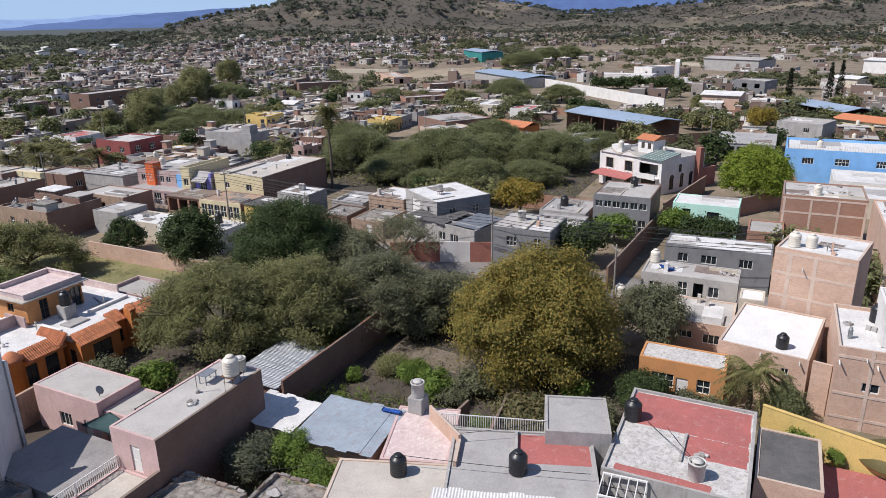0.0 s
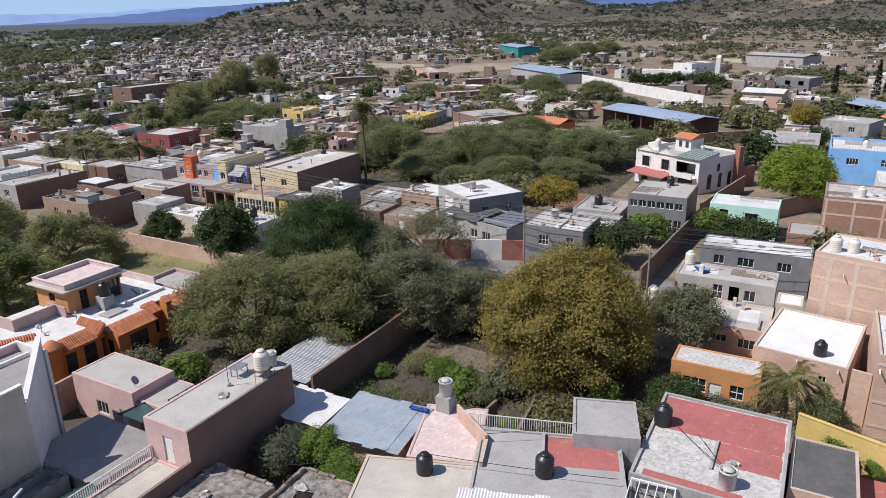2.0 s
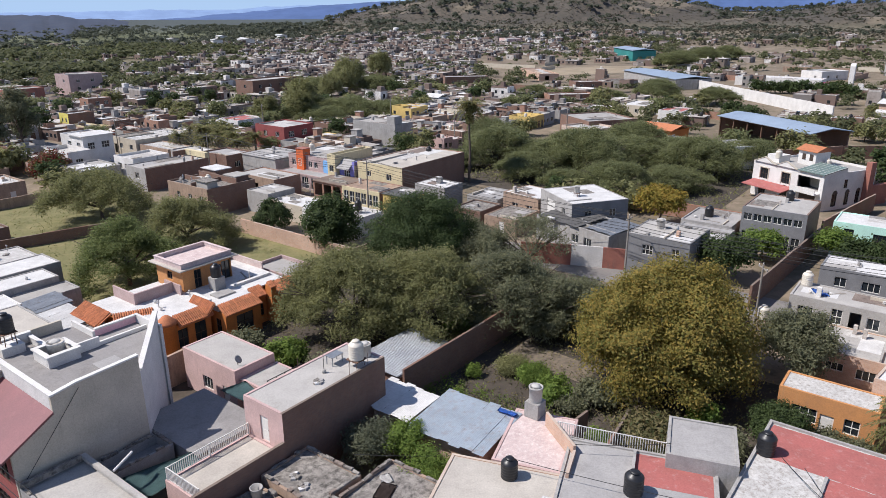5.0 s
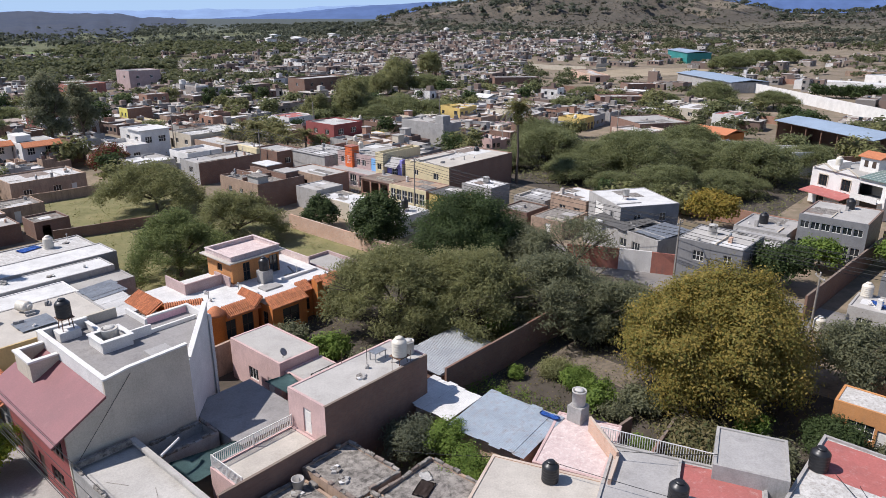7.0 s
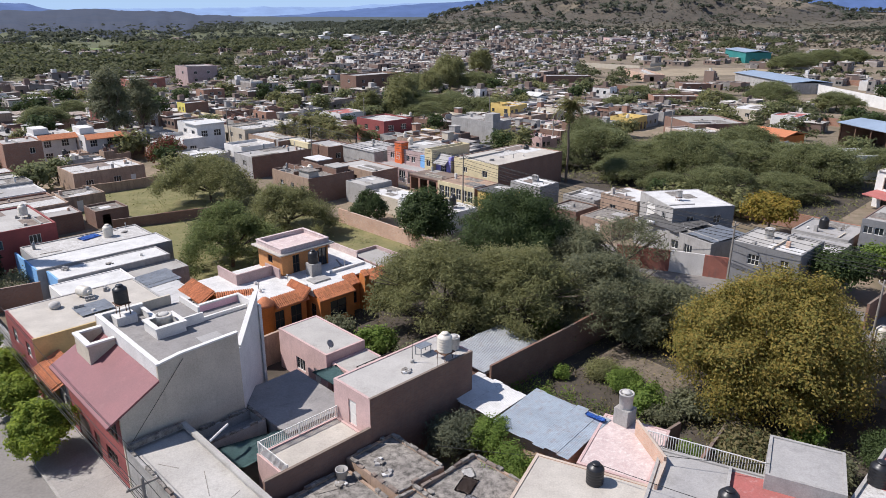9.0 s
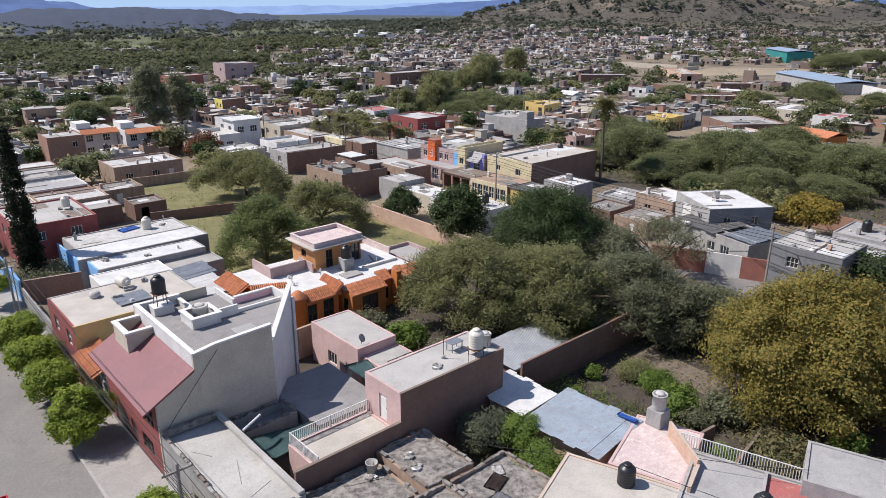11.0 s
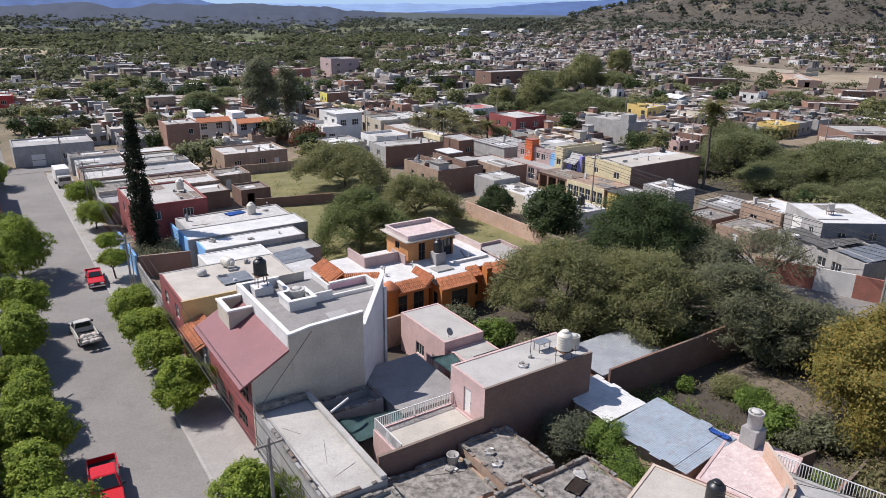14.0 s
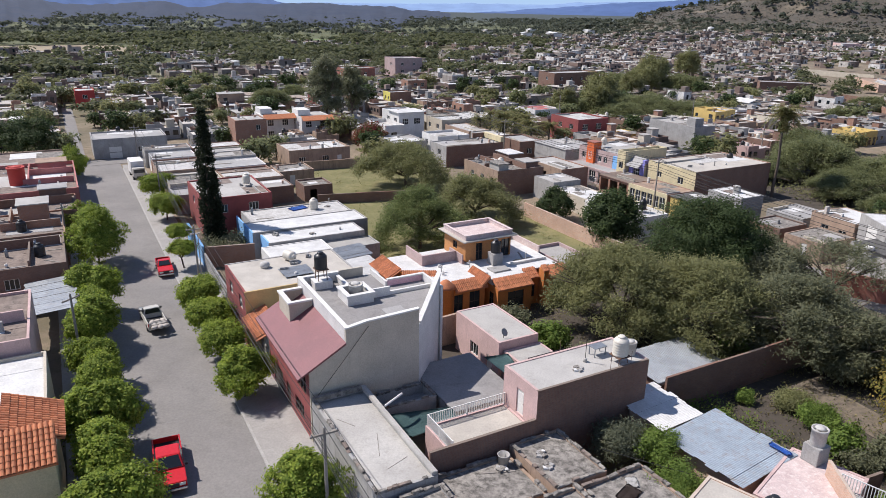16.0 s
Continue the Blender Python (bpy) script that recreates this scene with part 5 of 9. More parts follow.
box_wall("crumbling brick wall across the empty plot", 22.5, 64.0, 38.0, 60.0, 1.7, "brick_dark", 0.25)
box_wall("crumbling brick wall at the plot's far end", 26.5, 88.8, 50.0, 86.5, 1.9, "adobe", 0.25)
box_wall("brown brick yard wall", 0.2, 41.6, 6.0, 40.4, 2.7, "brick", cap=True)
box_wall("blue-grey street wall of the cactus yard", 0.0, 26.0, 0.0, 41.0, 2.2, "cement")

# ---- long walls ----
box_wall("long brick boundary wall stained by rain", 50.0, 43.5, 50.0, 19.2, 2.3, "brick_pale", 0.25)
box_wall("brick boundary wall return", 50.0, 19.2, 55.5, 19.2, 2.3, "brick", 0.25)
box_wall("faded terracotta street wall with a gate", 64.4, 1.8, 67.3, -4.3, 2.9, "terracotta", 0.25)
box_wall("white metal yard gate in the red wall", 67.3, -4.3, 68.8, -8.2, 2.9, "white", 0.2)
box_wall("faded terracotta street wall with a gate", 68.8, -8.2, 69.8, -10.9, 2.9, "terracotta", 0.25)
box_wall("brown adobe wall between the houses", 15.5, 9.6, 21.5, 10.0, 3.2, "adobe", 0.3)
box_wall("dark brick wall along the orchard", 27.0, -9.2, 51.5, -9.2, 3.4, "brick_dark", 0.22)
box_wall("old brick wall between the yards", 26.5, -27.5, 34.5, -26.5, 2.4, "brick_dark", 0.22)
box_wall("old brick wall between the yards", 26.8, -23.2, 32.5, -23.8, 2.2, "brick_dark", 0.22)
box_wall("yellow painted yard wall", 38.6, -45.6, 34.6, -58.0, 3.6, "yellow", 0.25, cap=True)
box_wall("long dark brick garden wall", 66.0, -27.5, 95.0, -29.4, 3.0, "brick_dark", 0.25)
box_wall("long dark brick garden wall", 99.0, -29.0, 122.0, -33.0, 3.0, "brick", 0.25)
box_wall("brick wall along the thorn-tree plot", 98.0, -19.0, 99.0, 4.0, 2.6, "brick", 0.25)
sheet("floor", "dark red painted yard floor", 24, 36, -60, -49.6, 1.3, "roof_red", "floor", cut=5)

# ---- across the street ----
house("house with a clay-tiled roof", -24, -16.6, -2.2, 5.2, 5.4, "cream", "old_concrete", 0.0, [("E", 2.0, 3.0, 1.2, 1.2, "win")])
house("house with a white roof terrace", -26, -17.0, 5.4, 14.6, 4.8, "offwhite", "roof_white", 0.3)
street_0 = house("pinkish house with a flat roof", -28, -18.0, 15.0, 26.2, 6.0, {"*": "pink"}, "roof_brown", 0.25, [win("S", 6.0, 3.5, 1.2, 1.6)])
street_1 = house("brown two-storey house near the yards", -27, -15.0, 37.0, 49.0, 4.6, "brick_dark", "roof_brown", 0.25, [win("S", 6, 2.5)])
street_2 = house("brown house with a roof terrace", -28, -14.8, 49.4, 60.6, 4.4, "brick", "roof_brown", 0.2)
street_3 = house("brick house with a concrete roof", -28, -13.0, 61.0, 70.5, 4.0, "brick_dark", "roof_brown", 0.3)
street_4 = house("salmon house with a red tank tower", -30, -12.4, 71.0, 92.0, 4.4, "salmon", "roof_brown", 0.6)
house("low house behind street trees", -30, -13, 93, 110, 3.6, "adobe", "roof_brown", 0.3)
house("grey house closing the street", -8.2, 6.4, 116.4, 126, 3.9, "cement", "roof_grey", 0.3, [("S", 3, 0, 2.4, 2.4, "gate"), win("S", 8.6)])

house("low white-roofed house before the blue house", 112, 122, -66, -56.5, 3.2, "offwhite", "roof_white", 0.15, [win("W", 2.0)])
house("low white-roofed house before the blue house", 123, 133, -66, -54, 3.4, "white", "roof_white", 0.2, [win("W", 3.0), win("W", 7.0)])
house("low rendered house with a pale roof", 102, 111, -70, -60, 3.2, "cement", "roof_peel", 0.15, [win("W", 2.0)])
house("open grey concrete canopy on columns", 150.5, 166, -44, -32, 4.4, "cement", "roof_grey", 0.0, [("W", 0.4, 0, 3.4, 3.8, "gap"), ("W", 4.2, 0, 3.4, 3.8, "gap"), ("W", 8.0, 0, 3.6, 3.8, "gap"), ("S", 0.4, 0, 4.6, 3.8, "gap"), ("S", 5.4, 0, 4.6, 3.8, "gap"), ("S", 10.4, 0, 4.6, 3.8, "gap")])
box_wall("long red brick wall round the green tree", 100.5, -36, 119, -48.5, 3.0, "brick", 0.25)
box_wall("long red brick wall round the green tree", 119, -48.5, 134, -47.0, 3.2, "brick", 0.25)
box_wall("pale yard wall behind the villa", 136, -30, 150, -31, 2.6, "brick_pale", 0.25)

BRICKS = (above_yards, brick_block)


# ---- trees and plants ----
def wide_crown(rx, ry, h, base, n, seed, puff=0.42):
    """Overlapping lobes that fill a broad crown."""
    rr = random.Random(seed)
    out = [(0, 0, base + (h - base) * 0.55, rx * 0.62, ry * 0.62, (h - base) * 0.46)]
    for i in range(n):
        a = 2 * math.pi * (i + rr.uniform(-0.3, 0.3)) / n
        k = rr.uniform(0.45, 0.66)
        q = rr.uniform(puff * 0.8, puff * 1.15)
        out.append((rx * k * math.cos(a), ry * k * math.sin(a), base + (h - base) * rr.uniform(0.32, 0.66), rx * q, ry * q, (h - base) * rr.uniform(0.28, 0.4)))
    return out


def lobed_crown(rx, ry, h, base, n, r, seed, peak=1.0):
    """Many separate leaf masses over a dome, with dark hollows between them."""
    rr = random.Random(seed)
    mid, half = base + (h - base) * 0.42, (h - base) * 0.58
    out = [(0, 0, mid, rx * 0.6, ry * 0.6, half * 0.62)]
    for i in range(n):
        up = 1 - 1.5 * (i + 0.5) / n
        a = 2.39996 * i + rr.uniform(-0.25, 0.25)
        flat = math.sqrt(max(0, 1 - up * up))
        q = r * rr.uniform(0.75, 1.3)
        k = rr.uniform(0.86, 1.02)
        out.append(((rx - q) * flat * k * math.cos(a), (ry - q) * flat * k * math.sin(a), mid + (half - q * 0.7) * up * k * (peak if up > 0.6 else 1), q, q, q * 0.82))
    return out


tree("large walnut tree turning yellow-green", at(44.4, -25.6), 10.5, lobed_crown(9.6, 8.8, 11.4, -0.4, 40, 2.3, 1, 1.08), "leaf_walnut", 2500, 19, 0.33, 1, 1.7, 0.42, 0.4, 0.3, -0.6, fine=1.55)
feathery("spreading mesquite with feathery olive foliage", at(34.6, 4.2), 8.3, sprays(7.6, 7.4, 9.2, 1.0, 70, 2), "leaf_mesquite", 1700, 20, 0.24, 2)
feathery("spreading mesquite with feathery olive foliage", at(39.8, -1.4), 7.9, sprays(7.6, 7.4, 8.8, 1.0, 70, 3), "leaf_mesquite", 1700, 20, 0.24, 3)
feathery("grey-green thorn tree in deep shade", at(46.2, -7.4), 7.4, sprays(6.4, 6.8, 8.0, 1.0, 60, 4), "leaf_olive", 1150, 18, 0.25, 4)
tree("dense dark-green rounded tree", at(52.6, 9.4), 9.6, lobed_crown(8.2, 8.0, 11.0, 0.8, 30, 2.3, 5, 1.06), "leaf_dark", 1700, 16, 0.36, 5, 1.5, 0.4, 0.35, fine=1.55)
feathery("dark grey-green thorn tree against the orchard wall", at(47.6, -12.4), 5.4, sprays(3.6, 3.4, 6.0, 1.4, 40, 92), "leaf_olive", 560, 14, 0.25, 92)
feathery("thin grey tree with half-bare branches", at(61.0, -1.6), 7.4, sprays(5.6, 6.0, 7.8, 3.0, 44, 6), "leaf_olive", 360, 7, 0.26, 6)
feathery("dusty grey-green tree by the orchard wall", at(50.4, -14.2), 4.6, sprays(4.6, 5.0, 5.0, 0.6, 46, 7), "leaf_olive", 780, 16, 0.25, 7)
tree("dark conifer-like garden tree", at(52.8, 26.4), 7.6, lobed_crown(4.7, 4.9, 8.4, -0.4, 22, 1.7, 8, 1.0), "leaf_dark", 1150, 13, 0.34, 8, 1.6, 0.38, 0.25)
tree("clipped dark round tree", at(53.4, 40.0), 5.2, [(0, 0, 2.4, 3.0, 3.0, 2.5)], "leaf_dark", 800, 12, 0.28, 9, 1.4, 0.2, 0.2)
feathery("bushy mesquite on the empty plot", at(27.6, 36.5), 7.4, sprays(6.4, 7.0, 8.2, 0.6, 60, 10), "leaf_bushy", 1400, 16, 0.26, 10, 2.6)
feathery("mesquite with olive-yellow foliage", at(41.0, 44.0), 6.4, sprays(6.6, 6.8, 7.2, 0.8, 56, 11), "leaf_mesquite", 1200, 15, 0.28, 11, 2.6)
feathery("broad mesquite beside the dirt track", at(40.6, 68.0), 7.2, sprays(8.4, 9.2, 8.2, 1.4, 64, 12), "leaf_mesquite", 1300, 15, 0.32, 12, 2.6)
tree("pale grey-green bush in a courtyard", at(18.9, -10.9 - 1.6), 3.6, wide_crown(2.2, 2.3, 3.6, 0.4, 7, 13), "leaf_grey", 300, 12, 0.2, 13, 2.4, 0.3, 0.1, fine=1.55)
tree("bright green shrub in a courtyard", at(20.6, -14.6), 3.4, wide_crown(1.7, 2.0, 3.6, 0.3, 6, 14), "leaf_bright", 300, 14, 0.2, 14, 1.8, 0.22, 0.08, name="shrub", category="shrub", fine=1.55)
tree("bright green shrub in a courtyard", at(18.6, -18.4), 3.2, wide_crown(2.2, 2.2, 3.3, 0.3, 7, 15), "leaf_bright", 420, 14, 0.2, 15, 1.8, 0.24, 0.08, name="shrub", category="shrub", fine=1.55)
tree("low green shrub in the orchard", at(37.0, -16.2), 1.8, wide_crown(1.6, 1.5, 1.8, 0.2, 7, 16), "leaf_bright", 380, 14, 0.22, 16, 1.8, 0.28, 0.08, name="shrub", category="shrub", fine=1.55)
tree("low green shrub in the orchard", at(37.4, -13.6), 1.6, wide_crown(1.4, 1.4, 1.5, 0.2, 7, 17), "leaf_mesquite", 300, 14, 0.22, 17, 1.8, 0.28, 0.08, name="shrub", category="shrub", fine=1.55)
tree("straggly orchard bush near the yards", at(33.5, -29.0), 2.8, wide_crown(3.0, 3.6, 2.8, 0.2, 8, 18), "leaf_weed", 420, 14, 0.24, 18, 2.2, 0.32, 0.08, name="shrub", category="shrub")
tree("small dark garden tree beside the red roof", at(40.4, -36.2), 3.0, wide_crown(2.4, 2.4, 3.2, 0.4, 8, 19), "leaf_dark", 520, 14, 0.24, 19, 1.8, 0.28, 0.12, fine=1.55)
tree("leafy garden bush against the brick wall", at(42.0, -47.4), 3.6, wide_crown(1.5, 1.7, 4.0, 0.2, 8, 20), "leaf_grove", 420, 14, 0.2, 20, 2.0, 0.26, 0.12, fine=1.55)
tree("grey-leaved tree beside the walnut", at(52.0, -35.0), 7.0, wide_crown(4.0, 3.6, 7.0, 0.8, 8, 21), "leaf_olive", 700, 14, 0.3, 21, 2.0, 0.36, 0.2, fine=1.55)
tree("tree with yellow autumn leaves", at(91.6, -7.2), 6.2, wide_crown(4.0, 3.8, 6.4, 1.4, 8, 22), "leaf_yellow", 620, 13, 0.36, 22, 1.7, 0.42, 0.2)
tree("dense bright green round tree", at(114.6, -41.6), 9.0, lobed_crown(6.6, 6.4, 10.2, 0.8, 34, 1.9, 23, 1.05), "leaf_ficus", 1700, 15, 0.34, 23, 1.8, 0.42, 0.3, fine=1.3)
tree("dark garden tree near the yards", at(74.0, -22.6), 5.6, wide_crown(3.4, 3.4, 5.6, 0.6, 8, 24), "leaf_dark", 620, 12, 0.32, 24, 1.6, 0.36, 0.18)
tree("small green garden tree", at(84.0, -24.6), 4.6, wide_crown(3.0, 3.0, 4.6, 0.6, 7, 25), "leaf_bright", 420, 12, 0.32, 25, 1.7, 0.36, 0.15)
tree("small green garden tree", at(90.0, -31.0 - 1.2), 4.6, wide_crown(2.6, 2.4, 4.6, 0.6, 7, 26), "leaf_bright", 360, 12, 0.32, 26, 1.7, 0.36, 0.15)
tree("dark green bushes before the mint house", at(87.4, -37.0), 4.4, wide_crown(3.4, 4.6, 4.4, 0.4, 8, 27), "leaf_dark", 620, 12, 0.32, 27, 1.7, 0.36, 0.15)
tree("red-flowering bougainvillea over a wall", at(49.5, 104.5), 6.0, wide_crown(4.2, 4.6, 6.4, 0.4, 8, 28), "leaf_red", 520, 12, 0.42, 28, 1.6, 0.42, 0.15)

grey_tree = tree("dusty grey-green tree beside the side street", at(56.0, 2.0), 6.4, wide_crown(4.6, 4.6, 6.8, 0.5, 8, 75), "leaf_olive", 620, 13, 0.3, 75, 2.2, 0.42, 0.22, group="side street trees", fine=1.3)
for x, y, turn, k in ((52.2, -7.6, 80, 0.68), (60.0, 9.0, 300, 0.9), (61.8, 19.4, 220, 0.7), (55.6, -19.6, 20, 0.85)):
    copy_thing(grey_tree, at(x, y, 0, turn) @ Matrix.Scale(k, 4))
shrub_a = tree("leafy orchard shrub in dappled shade", at(35.0, -19.6), 2.4, wide_crown(1.7, 1.6, 2.4, 0.1, 7, 71), "leaf_bright", 260, 12, 0.22, 71, 1.8, 0.24, 0.07, name="shrub", category="shrub", group="orchard shrubs")
shrub_b = tree("grey dusty shrub under the trees", at(36.8, -22.6), 2.4, wide_crown(2.0, 1.9, 2.4, 0.1, 7, 72), "leaf_olive", 260, 12, 0.22, 72, 1.8, 0.26, 0.07, name="shrub", category="shrub", group="orchard shrubs")
for i, (x, y, k) in enumerate(((34.4, -21.4, 0.7), (29.6, -13.2, 0.6), (47.4, -8.6, 1.5), (40.4, -5.6, 1.2), (36.0, -33.4, 1.0), (39.0, -31.0, 0.9), (30.6, -30.2, 0.8), (48.2, -17.6, 1.4), (40.0, -36.8, 0.9), (31.0, -25.6, 0.7), (24.6, 9.5, 1.1), (25.5, 4.2, 1.2), (26.0, -1.2, 1.2), (48.5, 10.0, 1.3), (47.8, 17.6, 1.2), (34.6, -11.2, 0.5), (45.2, -12.8, 1.2))):
    copy_thing(shrub_a if i % 2 else shrub_b, at(x, y, 0, 47 * i) @ Matrix.Scale(k, 4))

# thorn grove: broad flat-topped crowns
grove = feathery("broad feathery thorn tree in a grove", at(118, 40), 8.0, sprays(8.6, 8.2, 8.4, 1.6, 84, 31), "leaf_grove", 1700, 13, 0.36, 31, 2.6, 0.5, 0.3, group="thorn grove", fine=1.5)
for x, y, turn, k in ((119, 29, 80, 1.0), (120, 19, 200, 1.05), (131, 14, 140, 1.12), (138, 6, 20, 1.05), (130, -2, 300, 1.0), (126, 47, 250, 0.95), (136, 30, 330, 1.0), (108, 8, 30, 0.85), (108, 27, 170, 0.8), (145, 20, 110, 1.05), (147, -6, 60, 0.9), (104, 16, 330, 0.6), (116, -1, 260, 0.8), (107, 44, 10, 0.65)):
    copy_thing(grove, at(x, y, 0, turn) @ Matrix.Diagonal((k * 0.9, k * 0.9, k * (0.66 + 0.045 * ((x * 7 + y) % 10)), 1)))
for x, y, turn, k in ((131, 120, 15, 0.95), (130, 109, 100, 0.9), (142, 109, 205, 1.0), (150, 102, 290, 0.95), (140, 119, 330, 1.05), (177, 165, 60, 1.1), (214, 185, 140, 1.1), (207, 158, 250, 1.0), (44, 171, 40, 0.8), (55, 188, 130, 0.85), (195, 84, 10, 0.7), (231, 97, 80, 0.7), (244, 52, 160, 1.0), (250, 32, 230, 0.9), (231, 64, 310, 0.7), (411, 109, 30, 1.2), (424, 104, 200, 1.1), (459, 105, 110, 1.2), (475, 100, 20, 1.0), (512, 103, 210, 1.2), (440, 112, 290, 1.2)):
    copy_thing(grove, at(x, y, 0, turn) @ Matrix.Diagonal((k, k, k * (0.85 + 0.05 * (x % 5)), 1)))
tall_grove = tree("tall yellow-green tree among the houses", at(134, 124), 12.5, wide_crown(6.6, 6.4, 13.5, 1.6, 10, 32), "leaf_mesquite", 460, 12, 0.55, 32, 2.0, 0.55, 0.3, group="town grove", fine=1.2)
for x, y, turn, k in ((141, 131, 60, 0.85), (128, 117, 140, 0.8), (195, 165, 20, 1.0), (203, 171, 80, 1.1), (188, 158, 200, 0.8), (246, 193, 310, 1.1), (255, 199, 120, 0.9), (210, 180, 170, 0.9), (171, 149, 30, 0.8), (120, 123, 250, 0.7)):
    copy_thing(tall_grove, at(x, y, 0, turn) @ Matrix.Scale(k, 4))
gum = tree("tall open-crowned eucalyptus with drooping leaves", at(48.5, 132), 17, [(0, 0, 15, 3.6, 3.6, 4.6), (2.4, 1.0, 10.5, 3.2, 3.0, 3.4), (-2.2, -1.4, 9.0, 3.2, 3.0, 3.2), (1.0, -2.4, 6.6, 3.0, 2.8, 2.6), (-1.4, 2.2, 12.4, 2.8, 2.8, 3.0)], "leaf_olive", 620, 12, 0.40, 33, 3.0, 0.5, 0.4, group="eucalyptus trees", fine=1.2)
tree("yellowing tree beside a brick wall", at(190.6, -39.9), 7.4, wide_crown(4.6, 4.4, 7.6, 1.2, 9, 94), "leaf_yellow", 520, 12, 0.36, 94, 1.7, 0.42, 0.2)
tree("round dark tree beside the store", at(192.3, -28.3), 5.6, wide_crown(3.4, 3.2, 6.0, 0.8, 8, 95), "leaf_dark", 420, 12, 0.34, 95, 1.7, 0.4, 0.2)
copy_thing(gum, at(58, 138, 0, 130) @ Matrix.Scale(0.85, 4))
tree("large dark tree behind the street houses", at(-21, 119), 9.5, wide_crown(6.4, 6.8, 10, 0.6, 9, 34), "leaf_dark", 900, 12, 0.42, 34, 1.6, 0.45, 0.3, fine=1.2)
row_tree = tree("leafy town garden tree", at(26.6, 103.4), 5.0, wide_crown(3.2, 3.0, 5.0, -0.5, 8, 35), "leaf_grove", 120, 8, 0.54, 35, 1.8, 0.4, 0.16, group="town garden trees")
row_tree_b = tree("dusty olive town garden tree", at(45, 92), 5.0, wide_crown(3.6, 3.2, 4.6, -0.6, 8, 36), "leaf_mesquite", 120, 8, 0.54, 36, 2.2, 0.4, 0.16, group="town garden trees")
row_tree_c = tree("dark leafy town garden tree", at(46.5, 97.5), 5.6, wide_crown(2.8, 2.8, 6.0, -0.5, 8, 37), "leaf_dark", 120, 8, 0.54, 37, 1.7, 0.4, 0.16, group="town garden trees")

# clipped street trees
def fig(label, blobs, seed, h, leaf="leaf_ficus", clumps=620, m=None):
    return tree(label, m, h, blobs, leaf, int(clumps * 0.9), 17, 0.20, seed, 1.6, 0.17, 0.11, 0.5, -0.75, 0.14, group="street trees", name="street_tree")


square = fig("flat-topped clipped fig tree", [(-0.5, -0.6, 2.3, 1.7, 1.9, 1.35), (0.5, 0.6, 2.35, 1.7, 1.9, 1.35), (0.4, -0.7, 2.3, 1.6, 1.6, 1.3), (-0.4, 0.8, 2.3, 1.6, 1.6, 1.3)], 41, 2.8, clumps=800, m=at(-3.1, 16.6))
for x, y, turn, k in ((-3.0, 22.1, 90, 1.0), (-3.0, 28.1, 180, 1.04), (-1.2, 64.8, 30, 1.1), (-0.6, 78.1, 120, 1.15)):
    copy_thing(square, at(x, y, 0.18, turn) @ Matrix.Scale(k, 4))
ball = fig("round clipped fig tree", [(0, 0, 2.4, 2.5, 2.5, 1.9), (0.6, 0.5, 2.5, 1.8, 1.8, 1.6), (-0.6, -0.4, 2.2, 1.9, 1.8, 1.6)], 42, 3.0, clumps=900, m=at(-3.0, 8.8, 0.18))
copy_thing(ball, at(-2.9, -7.6, 0.18, 70) @ Matrix.Scale(1.05, 4))
disc = fig("tree clipped into a flat disc", [(0, 0, 2.7, 1.7, 1.7, 0.75)], 43, 2.6, clumps=420, m=at(-2.4, 42.5, 0.18))
copy_thing(disc, at(-1.7, 49.6, 0.18, 50))
shaggy = fig("overgrown fig tree with loose leafy top", [(0, 0, 2.9, 1.75, 2.4, 1.9), (0.4, 1.2, 2.9, 1.4, 1.6, 1.7), (-0.3, -1.2, 2.7, 1.5, 1.6, 1.7), (0.3, -0.9, 3.4, 1.2, 1.4, 1.4)], 44, 3.6, "leaf_ficus", 1000, m=at(-13.7, 11.9, 0.18))
for x, y, turn, k in ((-13.9, 6.2, 100, 1.12), (-13.9, 0.6, 190, 1.08), (-14.0, -4.8, 290, 1.12), (-13.4, 23.2, 160, 1.12), (-12.9, 33.4, 250, 1.1), (-13.2, 28.4, 20, 0.95), (-13.8, 16.6, 60, 0.9)):
    copy_thing(shaggy, at(x, y, 0.18, turn) @ Matrix.Scale(k, 4))
big = fig("large dense fig tree over the pavement", [(0, 0, 4.2, 3.5, 4.4, 3.5), (0.8, 2.4, 3.6, 2.7, 2.7, 2.7), (-0.4, -2.2, 3.6, 2.9, 2.7, 2.8)], 45, 4.8, "leaf_ficus", 1500, m=at(-11.6, 47.5, 0.18))
copy_thing(big, at(-13.2, 62.0, 0.18, 120) @ Matrix.Scale(0.6, 4))
copy_thing(big, at(-12.4, 100.0, 0.18, 200) @ Matrix.Scale(0.75, 4))


def cypress(m, h, r, seed, label="tall dark slender cypress", n=1000, twin=True):
    root = thing("cypress", m, label, "tree")
    part("trunk", bm_tube(bmesh.new(), (0, 0, 0), (0, 0, h * 0.9), r * 0.22, 0.04, 8), M["bark"], root)
    rr = np.random.RandomState(seed)
    z = rr.uniform(0.04, 1, n)
    prof = r * np.minimum(1, (1.02 - z) * 1.9) ** 0.7 * np.minimum(1, 0.45 + z * 2.2)
    a = rr.uniform(0, 6.283, n)
    k = prof * (0.75 + 0.25 * rr.uniform(0, 1, n) + 0.12 * np.sin(3 * a + 9 * z))
    pts = np.stack([k * np.cos(a), k * np.sin(a), z * h], 1)
    if twin:
        pts[: n // 4] = pts[: n // 4] * [0.6, 0.6, 0.5] + [r * 0.7, 0, 0.1]
    part_mesh("crown", leaf_mesh("crown", pts, 0.22, 3.2, 12, 0.2, seed, flat=0.0), M["leaf_cypress"], root)
    return root


